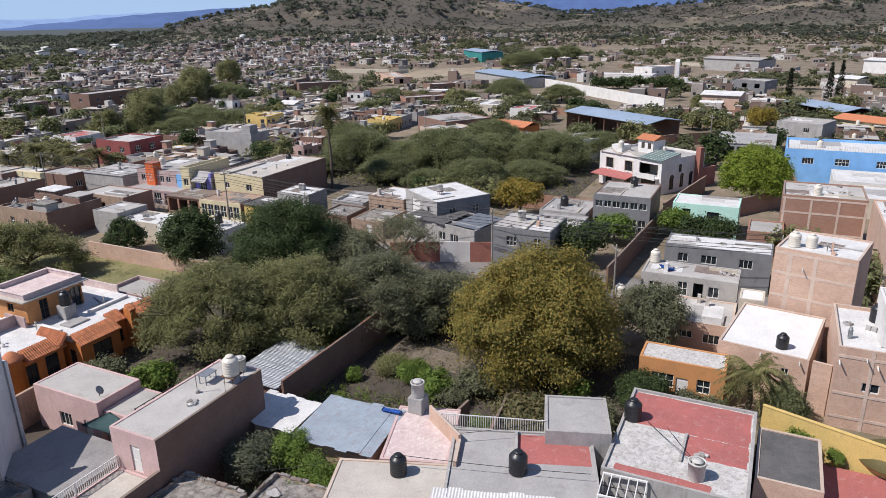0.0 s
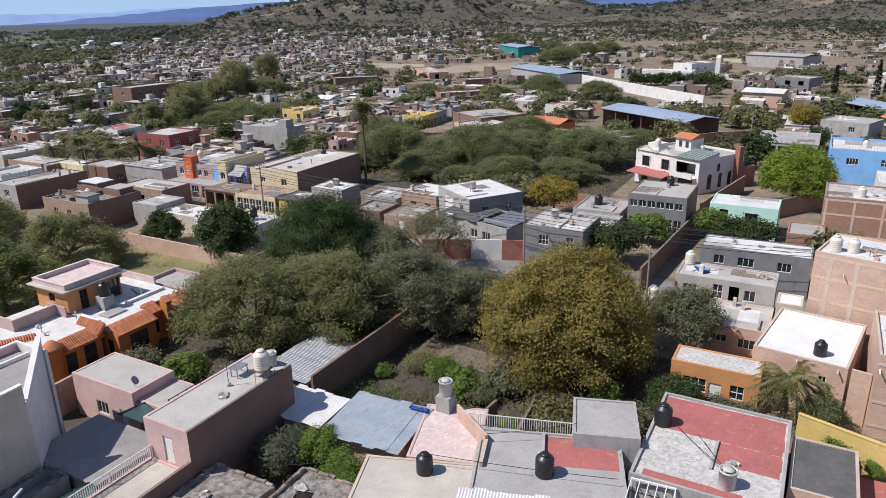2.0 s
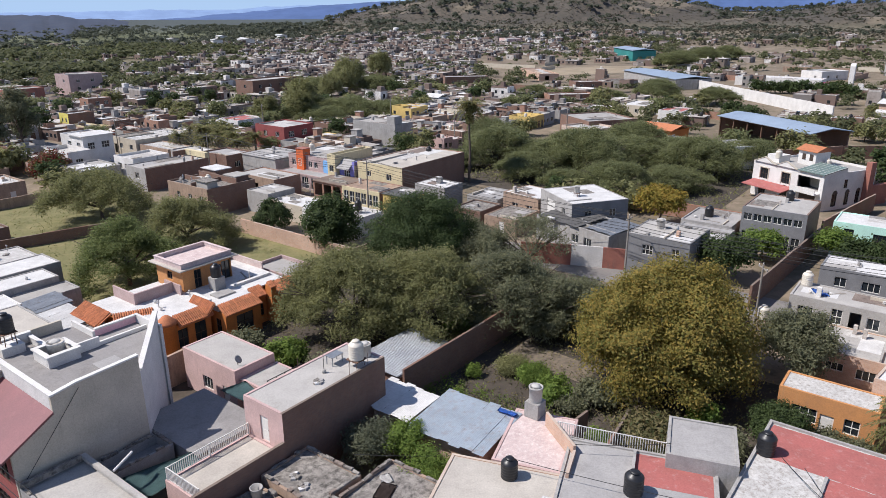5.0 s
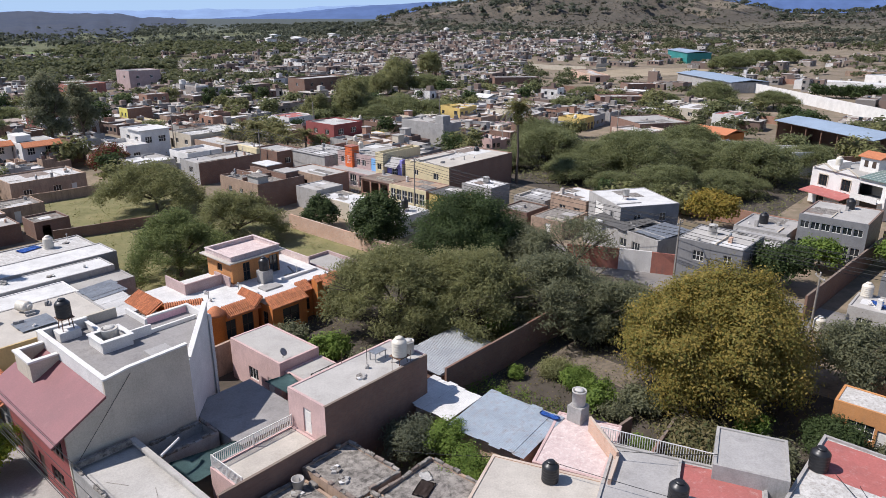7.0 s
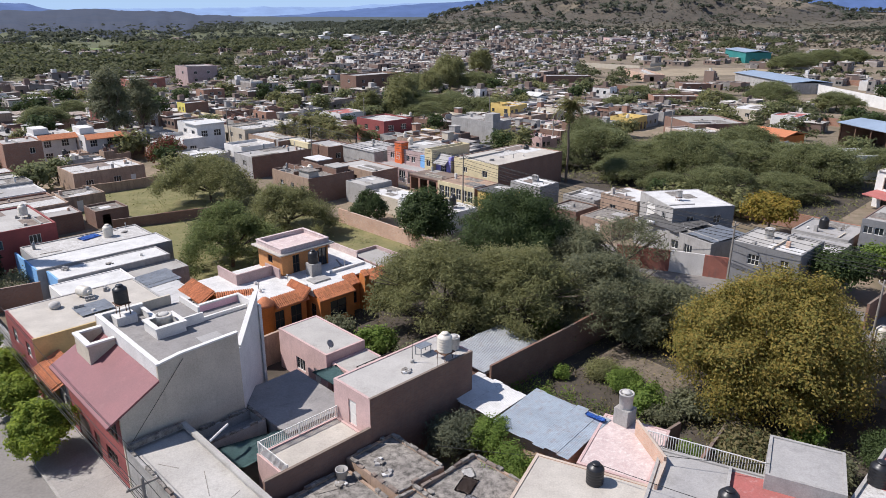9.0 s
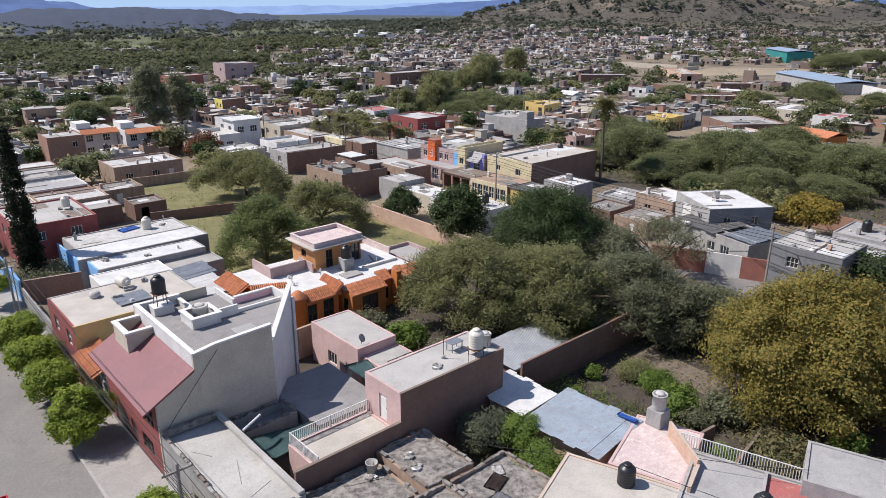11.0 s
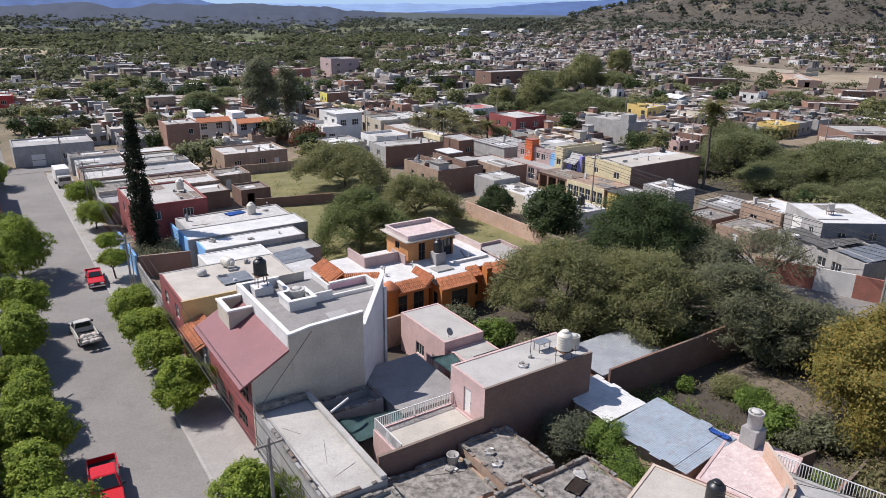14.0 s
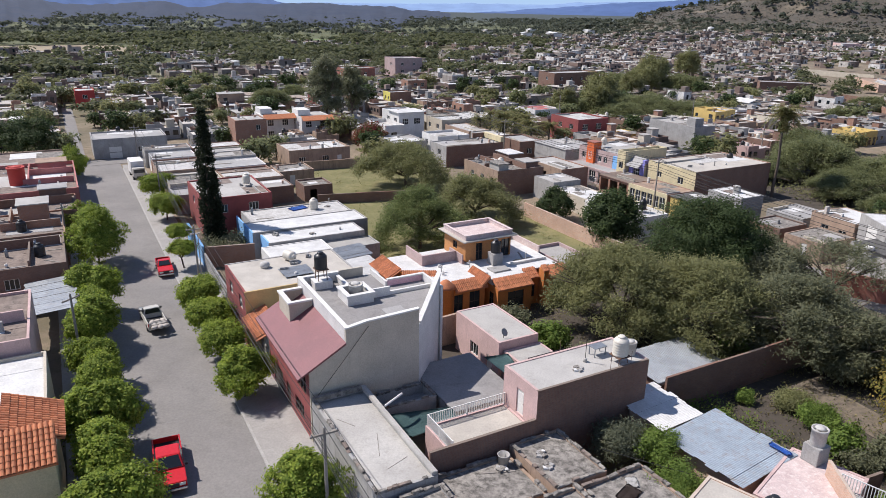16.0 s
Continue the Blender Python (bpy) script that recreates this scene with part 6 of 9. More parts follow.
cypress(at(2.4, 48.6), 18.8, 1.2, 51)
for x, y, h, r in ((60, -110, 12, 1.0), (86, -160, 14, 1.1), (92, -163, 15, 1.2), (170, -70, 12, 0.9), (188, -84, 15, 1.0), (190, -90, 16, 1.0), (176, -118, 11, 0.8)):
    cypress(at(x, y), h, r, int(x + h), "slender far-off garden cypress", 300, False)


def palm(m, h, seed, label, fronds=34, reach=2.4):
    root = thing("palm", m, label, "palm")
    bm = bmesh.new()
    prev = Vector((0, 0, 0))
    for i in range(8):
        nxt = Vector((0.1 * math.sin(i), 0.08 * math.cos(i * 1.3), h * (i + 1) / 8))
        bm_tube(bm, prev, nxt, 0.28 - 0.015 * i, 0.265 - 0.015 * i, 9)
        prev = nxt
    part("trunk", bm, M["bark"], root)
    rr = np.random.RandomState(seed)
    verts, faces = [], []
    for i in range(fronds):
        a, up = rr.uniform(0, 6.283), rr.uniform(-1.1, 1.1)
        ln = reach * rr.uniform(0.7, 1.1)
        d = np.array([math.cos(a), math.sin(a), 0])
        s = np.array([-math.sin(a), math.cos(a), 0])
        base = np.array([prev.x, prev.y, h])
        for k in range(15):
            t = (k + 1) / 15
            c = base + d * ln * t * math.cos(up * 0.8) + np.array([0, 0, ln * (math.sin(up) * t - 0.55 * t * t)])
            for sg in (-1, 1):
                tip = c + s * sg * (0.85 if h > 12 else 0.62) * (1 - 0.6 * t) * rr.uniform(0.8, 1.15) + d * 0.3 - np.array([0, 0, rr.uniform(0.1, 0.34)])
                j = len(verts)
                verts += [c - d * 0.05, c + d * 0.1, tip]
                faces.append((j, j + 1, j + 2))
    me = bpy.data.meshes.new("crown")
    me.from_pydata([tuple(v) for v in verts], [], faces)
    part_mesh("crown", me, M["leaf_palm"], root)
    if h > 12:
        skirt = np.stack([0.9 * np.cos(np.arange(140)) * rr.uniform(0.4, 1, 140), 0.9 * np.sin(np.arange(140)) * rr.uniform(0.4, 1, 140), h - rr.uniform(0, 3.6, 140)], 1)
        part_mesh("dry_skirt", leaf_mesh("dry_skirt", skirt, 0.35, 2.6, 6, 0.2, seed, flat=0), M["leaf_palm"], root, "hanging dry fronds")
    return root


palm(at(97.8, 34.0), 15.6, 61, "tall fan palm with a skirt of dry fronds", 110, 3.7)
palm(at(42.3, -44.6), 4.4, 62, "young palm with yellowing fronds", 80, 3.0)
for i, (x, y, h) in enumerate(((83, 88, 5.0), (86, 94, 5.6), (81, 97, 5.2), (88.5, 99, 5.8), (84, 103, 6.2), (88, 107, 5.6), (80, 106, 5.0), (91, 92, 4.8), (85.5, 110, 5.8))):
    palm(at(x, y), h, 63 + i, "bushy date palm in a row", 70, 3.4)


# ---- weeds and litter on the orchard floor ----
def scatter_stuff(label, spots, leaf, per, size, spread, seed, aspect=2.4, name="weeds"):
    ob = part_mesh(name, leaf_mesh(name, spots, size, aspect, per, spread, seed), M[leaf], None, label, BLOCK)
    tagged(ob, category="plants", kind="stuff")


rs = np.random.RandomState(5)


def spots(n, x0, x1, y0, y1, z=0.2):
    return np.stack([rs.uniform(x0, x1, n), rs.uniform(y0, y1, n), rs.uniform(0.05, z, n)], 1)


scatter_stuff("low weeds and dead leaves under the trees", spots(1300, 24, 49, -35, 18, 0.35), "leaf_weed", 12, 0.16, 0.35, 1)
scatter_stuff("green weeds beside the tin roofs", spots(150, 27, 33, -23, -9, 0.6), "leaf_bright", 14, 0.16, 0.3, 2)
scatter_stuff("dry grass tufts on the empty plot", spots(520, 23, 49, 30, 87, 0.2), "leaf_straw", 10, 0.16, 0.45, 3)
scatter_stuff("prickly pears and shrubs in the walled yard", np.vstack([spots(150, 0.6, 6.4, 42.4, 50.5, 1.2), spots(150, 0.6, 6.4, 43.0, 50.0, 1.0) + [0, 0, 1.3]]), "leaf_olive", 12, 0.26, 0.35, 4, 1.2)
scatter_stuff("courtyard weeds", spots(120, 15, 21, -20, -11, 0.4), "leaf_mesquite", 12, 0.16, 0.3, 6)
scatter_stuff("scrub round the thorn trees", spots(900, 99, 150, -12, 50, 0.7), "leaf_mesquite", 12, 0.3, 0.5, 7)


# ---- roof patches ----
def patch(root, x0, x1, y0, y1, z, mat, label):
    """A coat of another colour on a roof, given in the block's frame."""
    inv = root.matrix_basis.inverted() @ BLOCK
    bm = bmesh.new()
    n = 10
    ring = []
    for a, b in (((x0, y0), (x1, y0)), ((x1, y0), (x1, y1)), ((x1, y1), (x0, y1)), ((x0, y1), (x0, y0))):
        for i in range(n):
            k = i / n
            jag = random.uniform(-0.06, 0.06)
            ring.append((a[0] + (b[0] - a[0]) * k + jag, a[1] + (b[1] - a[1]) * k + jag))
    lo = [bm.verts.new(inv @ Vector((x, y, z - 0.05))) for x, y in ring]
    hi = [bm.verts.new(inv @ Vector((x, y, z + 0.006))) for x, y in ring]
    bm.faces.new(hi)
    for i in range(len(ring)):
        j = (i + 1) % len(ring)
        bm.faces.new((lo[i], lo[j], hi[j], hi[i]))
    part("roof_coating", bm, M[mat], root, label)


patch(red_roofed, 31.8, 36.3, -44.9, -36.6, 3.9, "roof_red", "flaking red roof paint")
patch(red_roofed, 29.2, 31.79, -44.9, -41.0, 3.9, "roof_red", "flaking red roof paint")
patch(red_roofed, 25.7, 26.5, -43.0, -37.0, 3.9, "roof_red", "red painted strip")
part("roof_kerb", box(-2.7, 0.7, -0.09, 0.09, 3.9, 4.08), M["cement"], red_roofed, "low cement kerb across the roof", pose(0, -0.1, 0))
part("roof_coating", box(0.6, 3.9, -4.6, 0.3, 3.66, 3.706), M["roof_red"], grey_roofed, "faded red roof paint")
part("roof_kerb", box(-0.1, 4.0, 0.3, 0.5, 3.7, 4.0), M["cement"], grey_roofed, "low cement kerb across the roof")
# raw concrete frame lines on the tall brick wall
for y in (-0.1, 2.1):
    part("concrete_column", box(-3.57, -3.53, y - 0.18, y + 0.18, 0, 9.9), M["pink_render"], tall_brick)
for blk, w2, d2, hh in ((BRICKS[0], 4.5, 5.1, 7.9), (BRICKS[1], 9.0, 3.8, 8.2)):
    for z in (2.9, 5.6, hh - 0.35):
        part("concrete_band", box(-w2 - 0.03, -w2 + 0.02, -d2, d2, z, z + 0.25), M["pink_render"], blk)
        part("concrete_band", box(-w2, w2, -d2 - 0.03, -d2 + 0.02, z, z + 0.25), M["pink_render"], blk)
    for k in (-0.97, -0.35, 0.3, 0.95):
        part("concrete_column", box(-w2 - 0.034, -w2 + 0.02, k * d2 - 0.14, k * d2 + 0.14, 0, hh - 0.36), M["pink_render"], blk)
for z in (2.6, 5.6, 7.9, 9.9):
    part("concrete_band", box(-3.572, -3.545, -3.5, 3.5, z, z + 0.25), M["pink_render"], tall_brick)


# ---- corrugated sheets ----
def corrugated(label, x0, x1, y0, y1, z0, z1, mat, along="x", pitch=0.2, name="sheet_roof", rz=0.0, wave_h=0.02):
    """A waved metal roof; its waves run along x or y and it falls from z0 at the low end of that axis to z1."""
    w, d = x1 - x0, y1 - y0
    root = thing(name, at((x0 + x1) / 2, (y0 + y1) / 2, 0, rz), label, "roof")
    run, across = (w, d) if along == "x" else (d, w)
    width = 0.9
    n = max(1, round(across / width))
    for s in range(n):
        bm = bmesh.new()
        a0, a1 = -across / 2 + across * s / n, -across / 2 + across * (s + 1) / n
        steps = max(6, int((a1 - a0) / pitch * 4))
        lift = (s % 2) * 0.012 + random.uniform(-0.015, 0.015)
        cut = random.uniform(-0.12, 0.12)
        rows = []
        for i in range(steps + 1):
            a = a0 + (a1 - a0) * i / steps
            wave = wave_h * math.sin(2 * math.pi * a / pitch)
            row = []
            for t in (0, 1):
                q = -run / 2 + run * t + (cut if t else -cut)
                z = z0 + (z1 - z0) * t + wave + lift
                row.append((q, a, z) if along == "x" else (a, q, z))
            rows.append([bm.verts.new(p) for p in row])
        for p, q in zip(rows, rows[1:]):
            bm.faces.new((p[0], p[1], q[1], q[0]))
        bmesh.ops.recalc_face_normals(bm, faces=bm.faces)
        bmesh.ops.solidify(bm, geom=bm.faces[:], thickness=0.008)
        part("sheet", bm, M[mat], root)
    for t in (0.15, 0.5, 0.85):
        q = -run / 2 + run * t
        z = z0 + (z1 - z0) * t - 0.1
        bx = (q - 0.04, q + 0.04, -across / 2, across / 2) if along == "x" else (-across / 2, across / 2, q - 0.04, q + 0.04)
        part("rafter", box(*bx, z, z + 0.06), M["wood_dark"], root)
    return root


house("brick shed under white sheets", 22.0, 25.4, -13.8, -9.2, 2.7, "brick_pale", "concrete", 0.0)
corrugated("white-painted metal roof sheets", 21.5, 25.7, -14.2, -9.0, 3.0, 3.25, "roof_white", "x", 0.15, wave_h=0.009)
house("brick shed under pale blue sheets", 21.9, 26.6, -20.6, -14.6, 2.7, "brick_pale", "concrete", 0.0)
corrugated("pale blue overlapping metal roof sheets", 21.2, 27.2, -21.0, -14.3, 3.0, 3.3, "sheet_blue", "x", 0.15, rz=4, wave_h=0.009)
corrugated("silvery corrugated roof over a dark shed", 26.6, 34.6, -8.9, -3.6, 2.75, 2.95, "zinc", "y")
house("shed walls under a silvery roof", 27.0, 34.4, -8.7, -3.6, 2.5, "brick_dark", "concrete", 0.0)
corrugated("striped colour-washed roof sheets", 17.6, 20.4, -35.0, -27.4, 3.75, 4.0, "roof_white", "x", rz=17)
corrugated("grey corrugated carport roof", -19.2, -14.4, 26.8, 36.4, 3.3, 3.6, "zinc", "x", 0.5)
corrugated("pale metal roof of the yellow annexe", 12.7, 16.6, 22.4, 28.4, 3.3, 3.5, "roof_white", "x")

# ---- orange house with tiled eaves ----
def tile_slope(parent, a, b, drop, out, z, name="tile", pitch=0.22):
    """Barrel tiles on an eave from point a to b (x, y in the parent's frame): each row falls outwards by drop over out metres."""
    a, b = Vector((*a, 0)), Vector((*b, 0))
    d = (b - a).normalized()
    o = Vector((d.y, -d.x, 0))
    n = max(2, int((b - a).length / pitch))
    k = max(2, round(out / 0.42))
    step = math.hypot(out, drop) / k
    bm = bmesh.new()
    rings = [[bm.verts.new((math.cos(math.pi * q / 5) * r, y, math.sin(math.pi * q / 5) * r + lift)) for q in range(6)] for y, r, lift in ((0, pitch * 0.40, 0), (step * 1.1, pitch * 0.48, 0.02))]
    for q in range(5):
        bm.faces.new((rings[0][q + 1], rings[0][q], rings[1][q], rings[1][q + 1]))
    me = bpy.data.meshes.new(name)
    bm.to_mesh(me)
    bm.free()
    turn, fall = math.degrees(math.atan2(d.y, d.x)) + 180, -math.degrees(math.atan2(drop, out))
    for i in range(n):
        for j in range(k):
            c = a + d * (i + 0.5) * pitch + o * out * j / k + Vector((0, 0, z - drop * j / k))
            part_mesh(name, me, M["tile"], parent, m=pose(c.x, c.y, c.z, fall, 0, turn))
    bm = bmesh.new()
    q = [a + Vector((0, 0, z - 0.05)), b + Vector((0, 0, z - 0.05)), b + o * out + Vector((0, 0, z - drop - 0.05)), a + o * out + Vector((0, 0, z - drop - 0.05))]
    lo = [bm.verts.new(v - Vector((0, 0, 0.12))) for v in q]
    hi = [bm.verts.new(v) for v in q]
    bm.faces.new(hi)
    bm.faces.new(lo[::-1])
    for i in range(4):
        j = (i + 1) % 4
        bm.faces.new((lo[i], lo[j], hi[j], hi[i]))
    part("eave_board", bm, M["tile"], parent)


def orange_house():
    root = thing("house", at(0, 0), "bright orange house with clay-tiled eaves and a white roof terrace", "house")

    def bay(x0, x1, y0, y1, h, opens):
        for side, p, length in (("S", pose(x0, y0, 0), x1 - x0), ("W", pose(x0, y1, 0, 0, 0, 270), y1 - y0), ("E", pose(x1, y0, 0, 0, 0, 90), y1 - y0)):
            hs = [o[1:] for o in opens if o[0] == side]
            part("wall", wall_panel(length, h, hs, 0.2), M["orange"], root, m=p)
            for x, z, w, hh in hs:
                window_part(root, w, hh, p @ pose(x, 0, z), M["wood_dark"], 2, 2)
        part("wall", box(x0, x1, y1 - 0.2, y1 - 0.002, 0, h), M["orange"], root)

    # main body, terrace floor and parapet
    bm = prism([(18.4, 15.6), (34.6, 15.6), (35.2, 25.6), (17.4, 25.6)], 0, 3.62)
    part("wall", bm, M["orange"], root)
    part("roof", prism([(18.3, 15.3), (34.8, 15.3), (35.3, 25.7), (17.3, 25.7)], 3.624, 3.8), M["roof_white"], root, "white-painted roof terrace")
    bay(18.9, 24.4, 14.6, 15.55, 3.3, [("S", 1.7, 0.7, 1.1, 2.0), ("S", 3.6, 0.4, 1.3, 2.4)])
    bay(25.0, 29.4, 12.9, 15.55, 3.3, [("S", 1.3, 0.8, 2.1, 1.9), ("W", 0.9, 0.9, 0.9, 1.6)])
    bay(29.41, 31.2, 14.2, 15.55, 3.3, [("S", 0.4, 0.9, 1.0, 1.5)])
    bay(31.9, 35.0, 13.6, 15.55, 3.3, [("S", 0.9, 0.8, 1.5, 1.7)])
    tile_slope(root, (20.6, 15.35), (24.6, 15.35), 0.85, 1.15, 4.1)
    tile_slope(root, (24.9, 14.0), (29.5, 14.0), 0.85, 1.4, 4.1)
    tile_slope(root, (29.6, 15.2), (31.3, 15.2), 0.8, 1.2, 4.1)
    tile_slope(root, (31.8, 14.8), (35.2, 14.8), 0.8, 1.4, 4.1)
    tile_slope(root, (24.75, 17.8), (24.75, 14.0), 0.9, 0.9, 4.4)
    # round turret and pier
    part("turret", lathe([(0.85, 0), (0.85, 3.7), (0.88, 3.72)], 16), M["orange"], root, m=pose(19.7, 14.9, 0))
    part("turret_cap", lathe([(1.05, 0), (0.9, 0.25), (0.35, 0.75), (0.05, 0.9)], 16), M["tile"], root, m=pose(19.7, 14.9, 3.73))
    part("pier", box(31.21, 31.85, 13.2, 14.19, 0, 4.3), M["orange"], root)
    tile_slope(root, (31.1, 13.8), (31.95, 13.8), 0.5, 0.7, 4.75)
    # block behind the first eave, steps in the terrace
    part("terrace_block", box(25.0, 29.3, 14.05, 15.28, 3.31, 4.0), M["roof_white"], root)
    part("terrace_kerb", box(29.6, 34.4, 17.2, 17.5, 3.8, 4.1), M["white"], root)
    part("terrace_kerb", box(24.9, 25.2, 15.3, 18.2, 3.8, 4.35), M["white"], root)
    part("grille_box", box(26.4, 28.6, 15.9, 17.4, 3.8, 3.98), M["cement"], root)
    # upper room with double cornice
    holes_s = [(1.4, 0.0, 0.9, 2.1), (3.6, 0.9, 1.3, 1.0), (4.9, 0.0, 1.1, 2.1)]
    p = pose(25.3, 20.4, 3.8)
    part("upper_wall", wall_panel(6.2, 2.5, holes_s, 0.2), M["apricot"], root, m=p)
    for i, (x, z, w, h) in enumerate(holes_s):
        window_part(root, w, h, p @ pose(x, 0, z), M["wood_dark"], 2, 2)
    p = pose(25.3, 25.4, 3.8, 0, 0, 270)
    part("upper_wall", wall_panel(5.0, 2.5, [(2.0, 1.0, 1.0, 0.9)], 0.2), M["apricot"], root, m=p)
    window_part(root, 1.0, 0.9, p @ pose(2.0, 0, 1.0), M["wood_dark"])
    part("upper_wall", box(31.3, 31.5, 20.4, 25.4, 3.8, 6.3), M["apricot"], root)
    part("upper_wall", box(25.5, 31.3, 25.2, 25.4, 3.8, 6.3), M["apricot"], root)
    part("cornice", box(24.7, 32.1, 19.8, 26.0, 6.3, 6.44, 0.03), M["roof_beige"], root)
    bm = bmesh.new()
    for a in ((25.2, 31.6, 20.3, 20.5), (25.2, 31.6, 25.3, 25.5), (25.2, 25.4, 20.5, 25.3), (31.4, 31.6, 20.5, 25.3)):
        bm_box(bm, *a, 6.44, 6.95)
    part("parapet", bm, M["roof_pink"], root)
    bm = bmesh.new()
    for a in ((25.14, 31.66, 20.24, 20.56), (25.14, 31.66, 25.24, 25.56), (25.14, 25.46, 20.56, 25.24), (31.34, 31.66, 20.56, 25.24)):
        bm_box(bm, *a, 6.953, 7.03)
    part("coping", bm, M["roof_pink"], root)
    part("roof", box(25.4, 31.4, 20.5, 25.3, 6.45, 6.53), M["roof_pink"], root)
    # terrace walls
    bm = bm_box(bmesh.new(), 20.2, 24.6, 21.4, 21.6, 3.8, 5.0)
    bm_box(bm, 20.2, 20.4, 21.6, 25.6, 3.8, 5.0)
    part("block_wall", bm, M["mauve"], root)
    part("block_wall", box(24.62, 24.8, 20.0, 23.0, 3.804, 4.9), M["mauve"], root)
    part("terrace_parapet", box(33.2, 35.1, 25.4, 25.6, 3.804, 4.7), M["mauve"], root, "rough rear parapet")
    part("terrace_parapet", box(35.0, 35.2, 19.5, 25.38, 3.804, 4.6), M["roof_pink"], root, "rough rear parapet")
    part("tank_base", box(27.5, 28.8, 17.9, 19.1, 3.8, 5.2), M["cement"], root)
    # tiled front part
    tile_slope(root, (17.2, 25.6), (17.2, 20.4), 0.9, 1.7, 4.3)
    tile_slope(root, (17.2, 20.3), (20.6, 18.6), 0.8, 1.3, 4.2)


orange_house()
house("low rear rooms with a rough concrete roof", 35.6, 40.2, 15.4, 22.2, 3.2, "mauve", "concrete", 0.4, [win("S", 1.4)])
tank("black", at(28.15, 18.5, 5.2), "black water tank on a rendered block stand")

# tiled porch between the two street fronts, and the tiled roof across the street
porch = thing("porch_roof", at(0, 0), "sloping clay-tile porch roof between two houses", "roof")
tile_slope(porch, (1.2, 17.0), (1.2, 11.8), 1.0, 2.2, 4.6, pitch=0.26)
roof_tiles = thing("hipped_tile_roof", at(0, 0), "hipped roof of orange clay barrel tiles", "roof")
tile_slope(roof_tiles, (-19.4, 0.35), (-19.4, 5.4), 1.5, 3.4, 6.9, pitch=0.3)
tile_slope(roof_tiles, (-24.2, 0.2), (-16.4, 0.2), 1.3, 2.8, 6.85, pitch=0.3)


# ---- rails ----
def railing(label, xa, ya, xb, yb, z, h, gap=0.15, mat="white_iron", bar=0.022):
    length, turn = math.hypot(xb - xa, yb - ya), math.degrees(math.atan2(yb - ya, xb - xa))
    root = thing("railing", at(xa, ya, z, turn), label, "railing")
    part("top_rail", box(0, length, -0.03, 0.03, h - 0.05, h), M[mat], root)
    part("bottom_rail", box(0, length, -0.025, 0.025, 0.08, 0.12), M[mat], root)
    bm = box(-bar, bar, -bar, bar, 0.12, h - 0.05)
    me = bpy.data.meshes.new("baluster")
    bm.to_mesh(me)
    bm.free()
    for i in range(int(length / gap) + 1):
        part_mesh("baluster", me, M[mat], root, m=pose(i * gap, 0, 0))
    for x in (0.0, length / 2, length):
        part("post", box(x - 0.04, x + 0.04, -0.04, 0.04, 0, h + 0.02), M[mat], root)
    return root


railing("white iron terrace railing with upright bars", 6.4, -6.55, 12.9, -6.55, 3.5, 0.95)
railing("white iron terrace railing with upright bars", 6.42, -10.1, 6.42, -6.6, 3.5, 0.95)
railing("white iron roof fence with upright bars", 26.5, -24.3, 28.7, -31.8, 3.3, 1.15, 0.17)
box_wall("salmon partition wall on the roof", 27.2, -23.0, 24.6, -26.6, 4.4, "brick_pale", 0.2, name="wall_partition")
box_wall("parapet along the salmon partition", 24.6, -26.6, 22.0, -27.4, 4.1, "brick_pale", 0.2, name="wall_partition")
railing("thin roof railing on iron posts", 18.0, -2.45, 21.6, -2.45, 3.25, 0.9, 0.9, "iron", 0.03)

# ---- more roof tanks ----
tank("cream", at(21.1, -9.6, 6.5), "cream ribbed water tank on steel legs", legs=0.55, size=1.05)
tank("drum", at(22.7, -9.0, 6.5), "open-topped fibre-cement water tank", size=0.85)
tank("black", at(20.1, -24.2, 3.5), "black ribbed water tank on a flat beige roof")
tank("black", at(23.2, -31.4, 3.7), "black ribbed water tank on a grey roof", size=1.1)
tank("black", at(32.3, -37.0, 3.9), "black water tank on a red roof", size=1.1)
tank("drum", at(27.0, -42.0, 3.9), "white-grey drum tank on a peeling roof", size=1.0)
pedestal = part("tank_pedestal", box(-0.6, 0.6, -0.6, 0.6, 3.2, 4.5, 0.03), M["cement"], None, "square rendered tank pedestal", at(27.9, -21.6))
tagged(pedestal, category="pedestal")
tank("drum", at(27.9, -21.6, 4.5), "fibre-cement water tank on a square pedestal", size=0.95)
tank("black", at(47.4, -46.6, 4.6), "black water tank over a white roof", size=0.9)
tank("cream", at(58.6, -46.8, 10.35), "cream water tank on the tall brick house")
tank("cream", at(58.9, -48.3, 10.35), "cream water tank on the tall brick house", size=0.9)
tank("black", at(51.0, -53.6, 6.8), "black water tank on a brick house roof", size=1.1)
tank("cream", at(64.4, -33.2, 5.0), "cream water tank on a rendered house")
tank("cream", at(58.6, -30.6, 0.0), "cream water tank standing in a yard", legs=2.4)
tank("drum", at(73.8, -13.8, 5.3), "white round tank on a grey house roof", size=1.0)
tank("drum", at(80.0, 1.6, 6.0), "grey roof tank beside an iron frame", size=0.8, legs=0.5)
tank("drum", at(79.6, 27.6, 4.4), "white tank on a box house", size=0.9)
tank("black", at(90, -15.2, 3.4), "black water tank on low grey roofs", size=1.1)
tank("cream", at(17.0, 49.6, 3.6), "cream tank among workshop roofs", size=1.1)
tank("black", at(61.6, 29.5, 2.9), "black tank on a white yard roof", legs=0.5)
tank("black", at(95.4, -24.8, 6.2), "black tank on the grey windowed house")
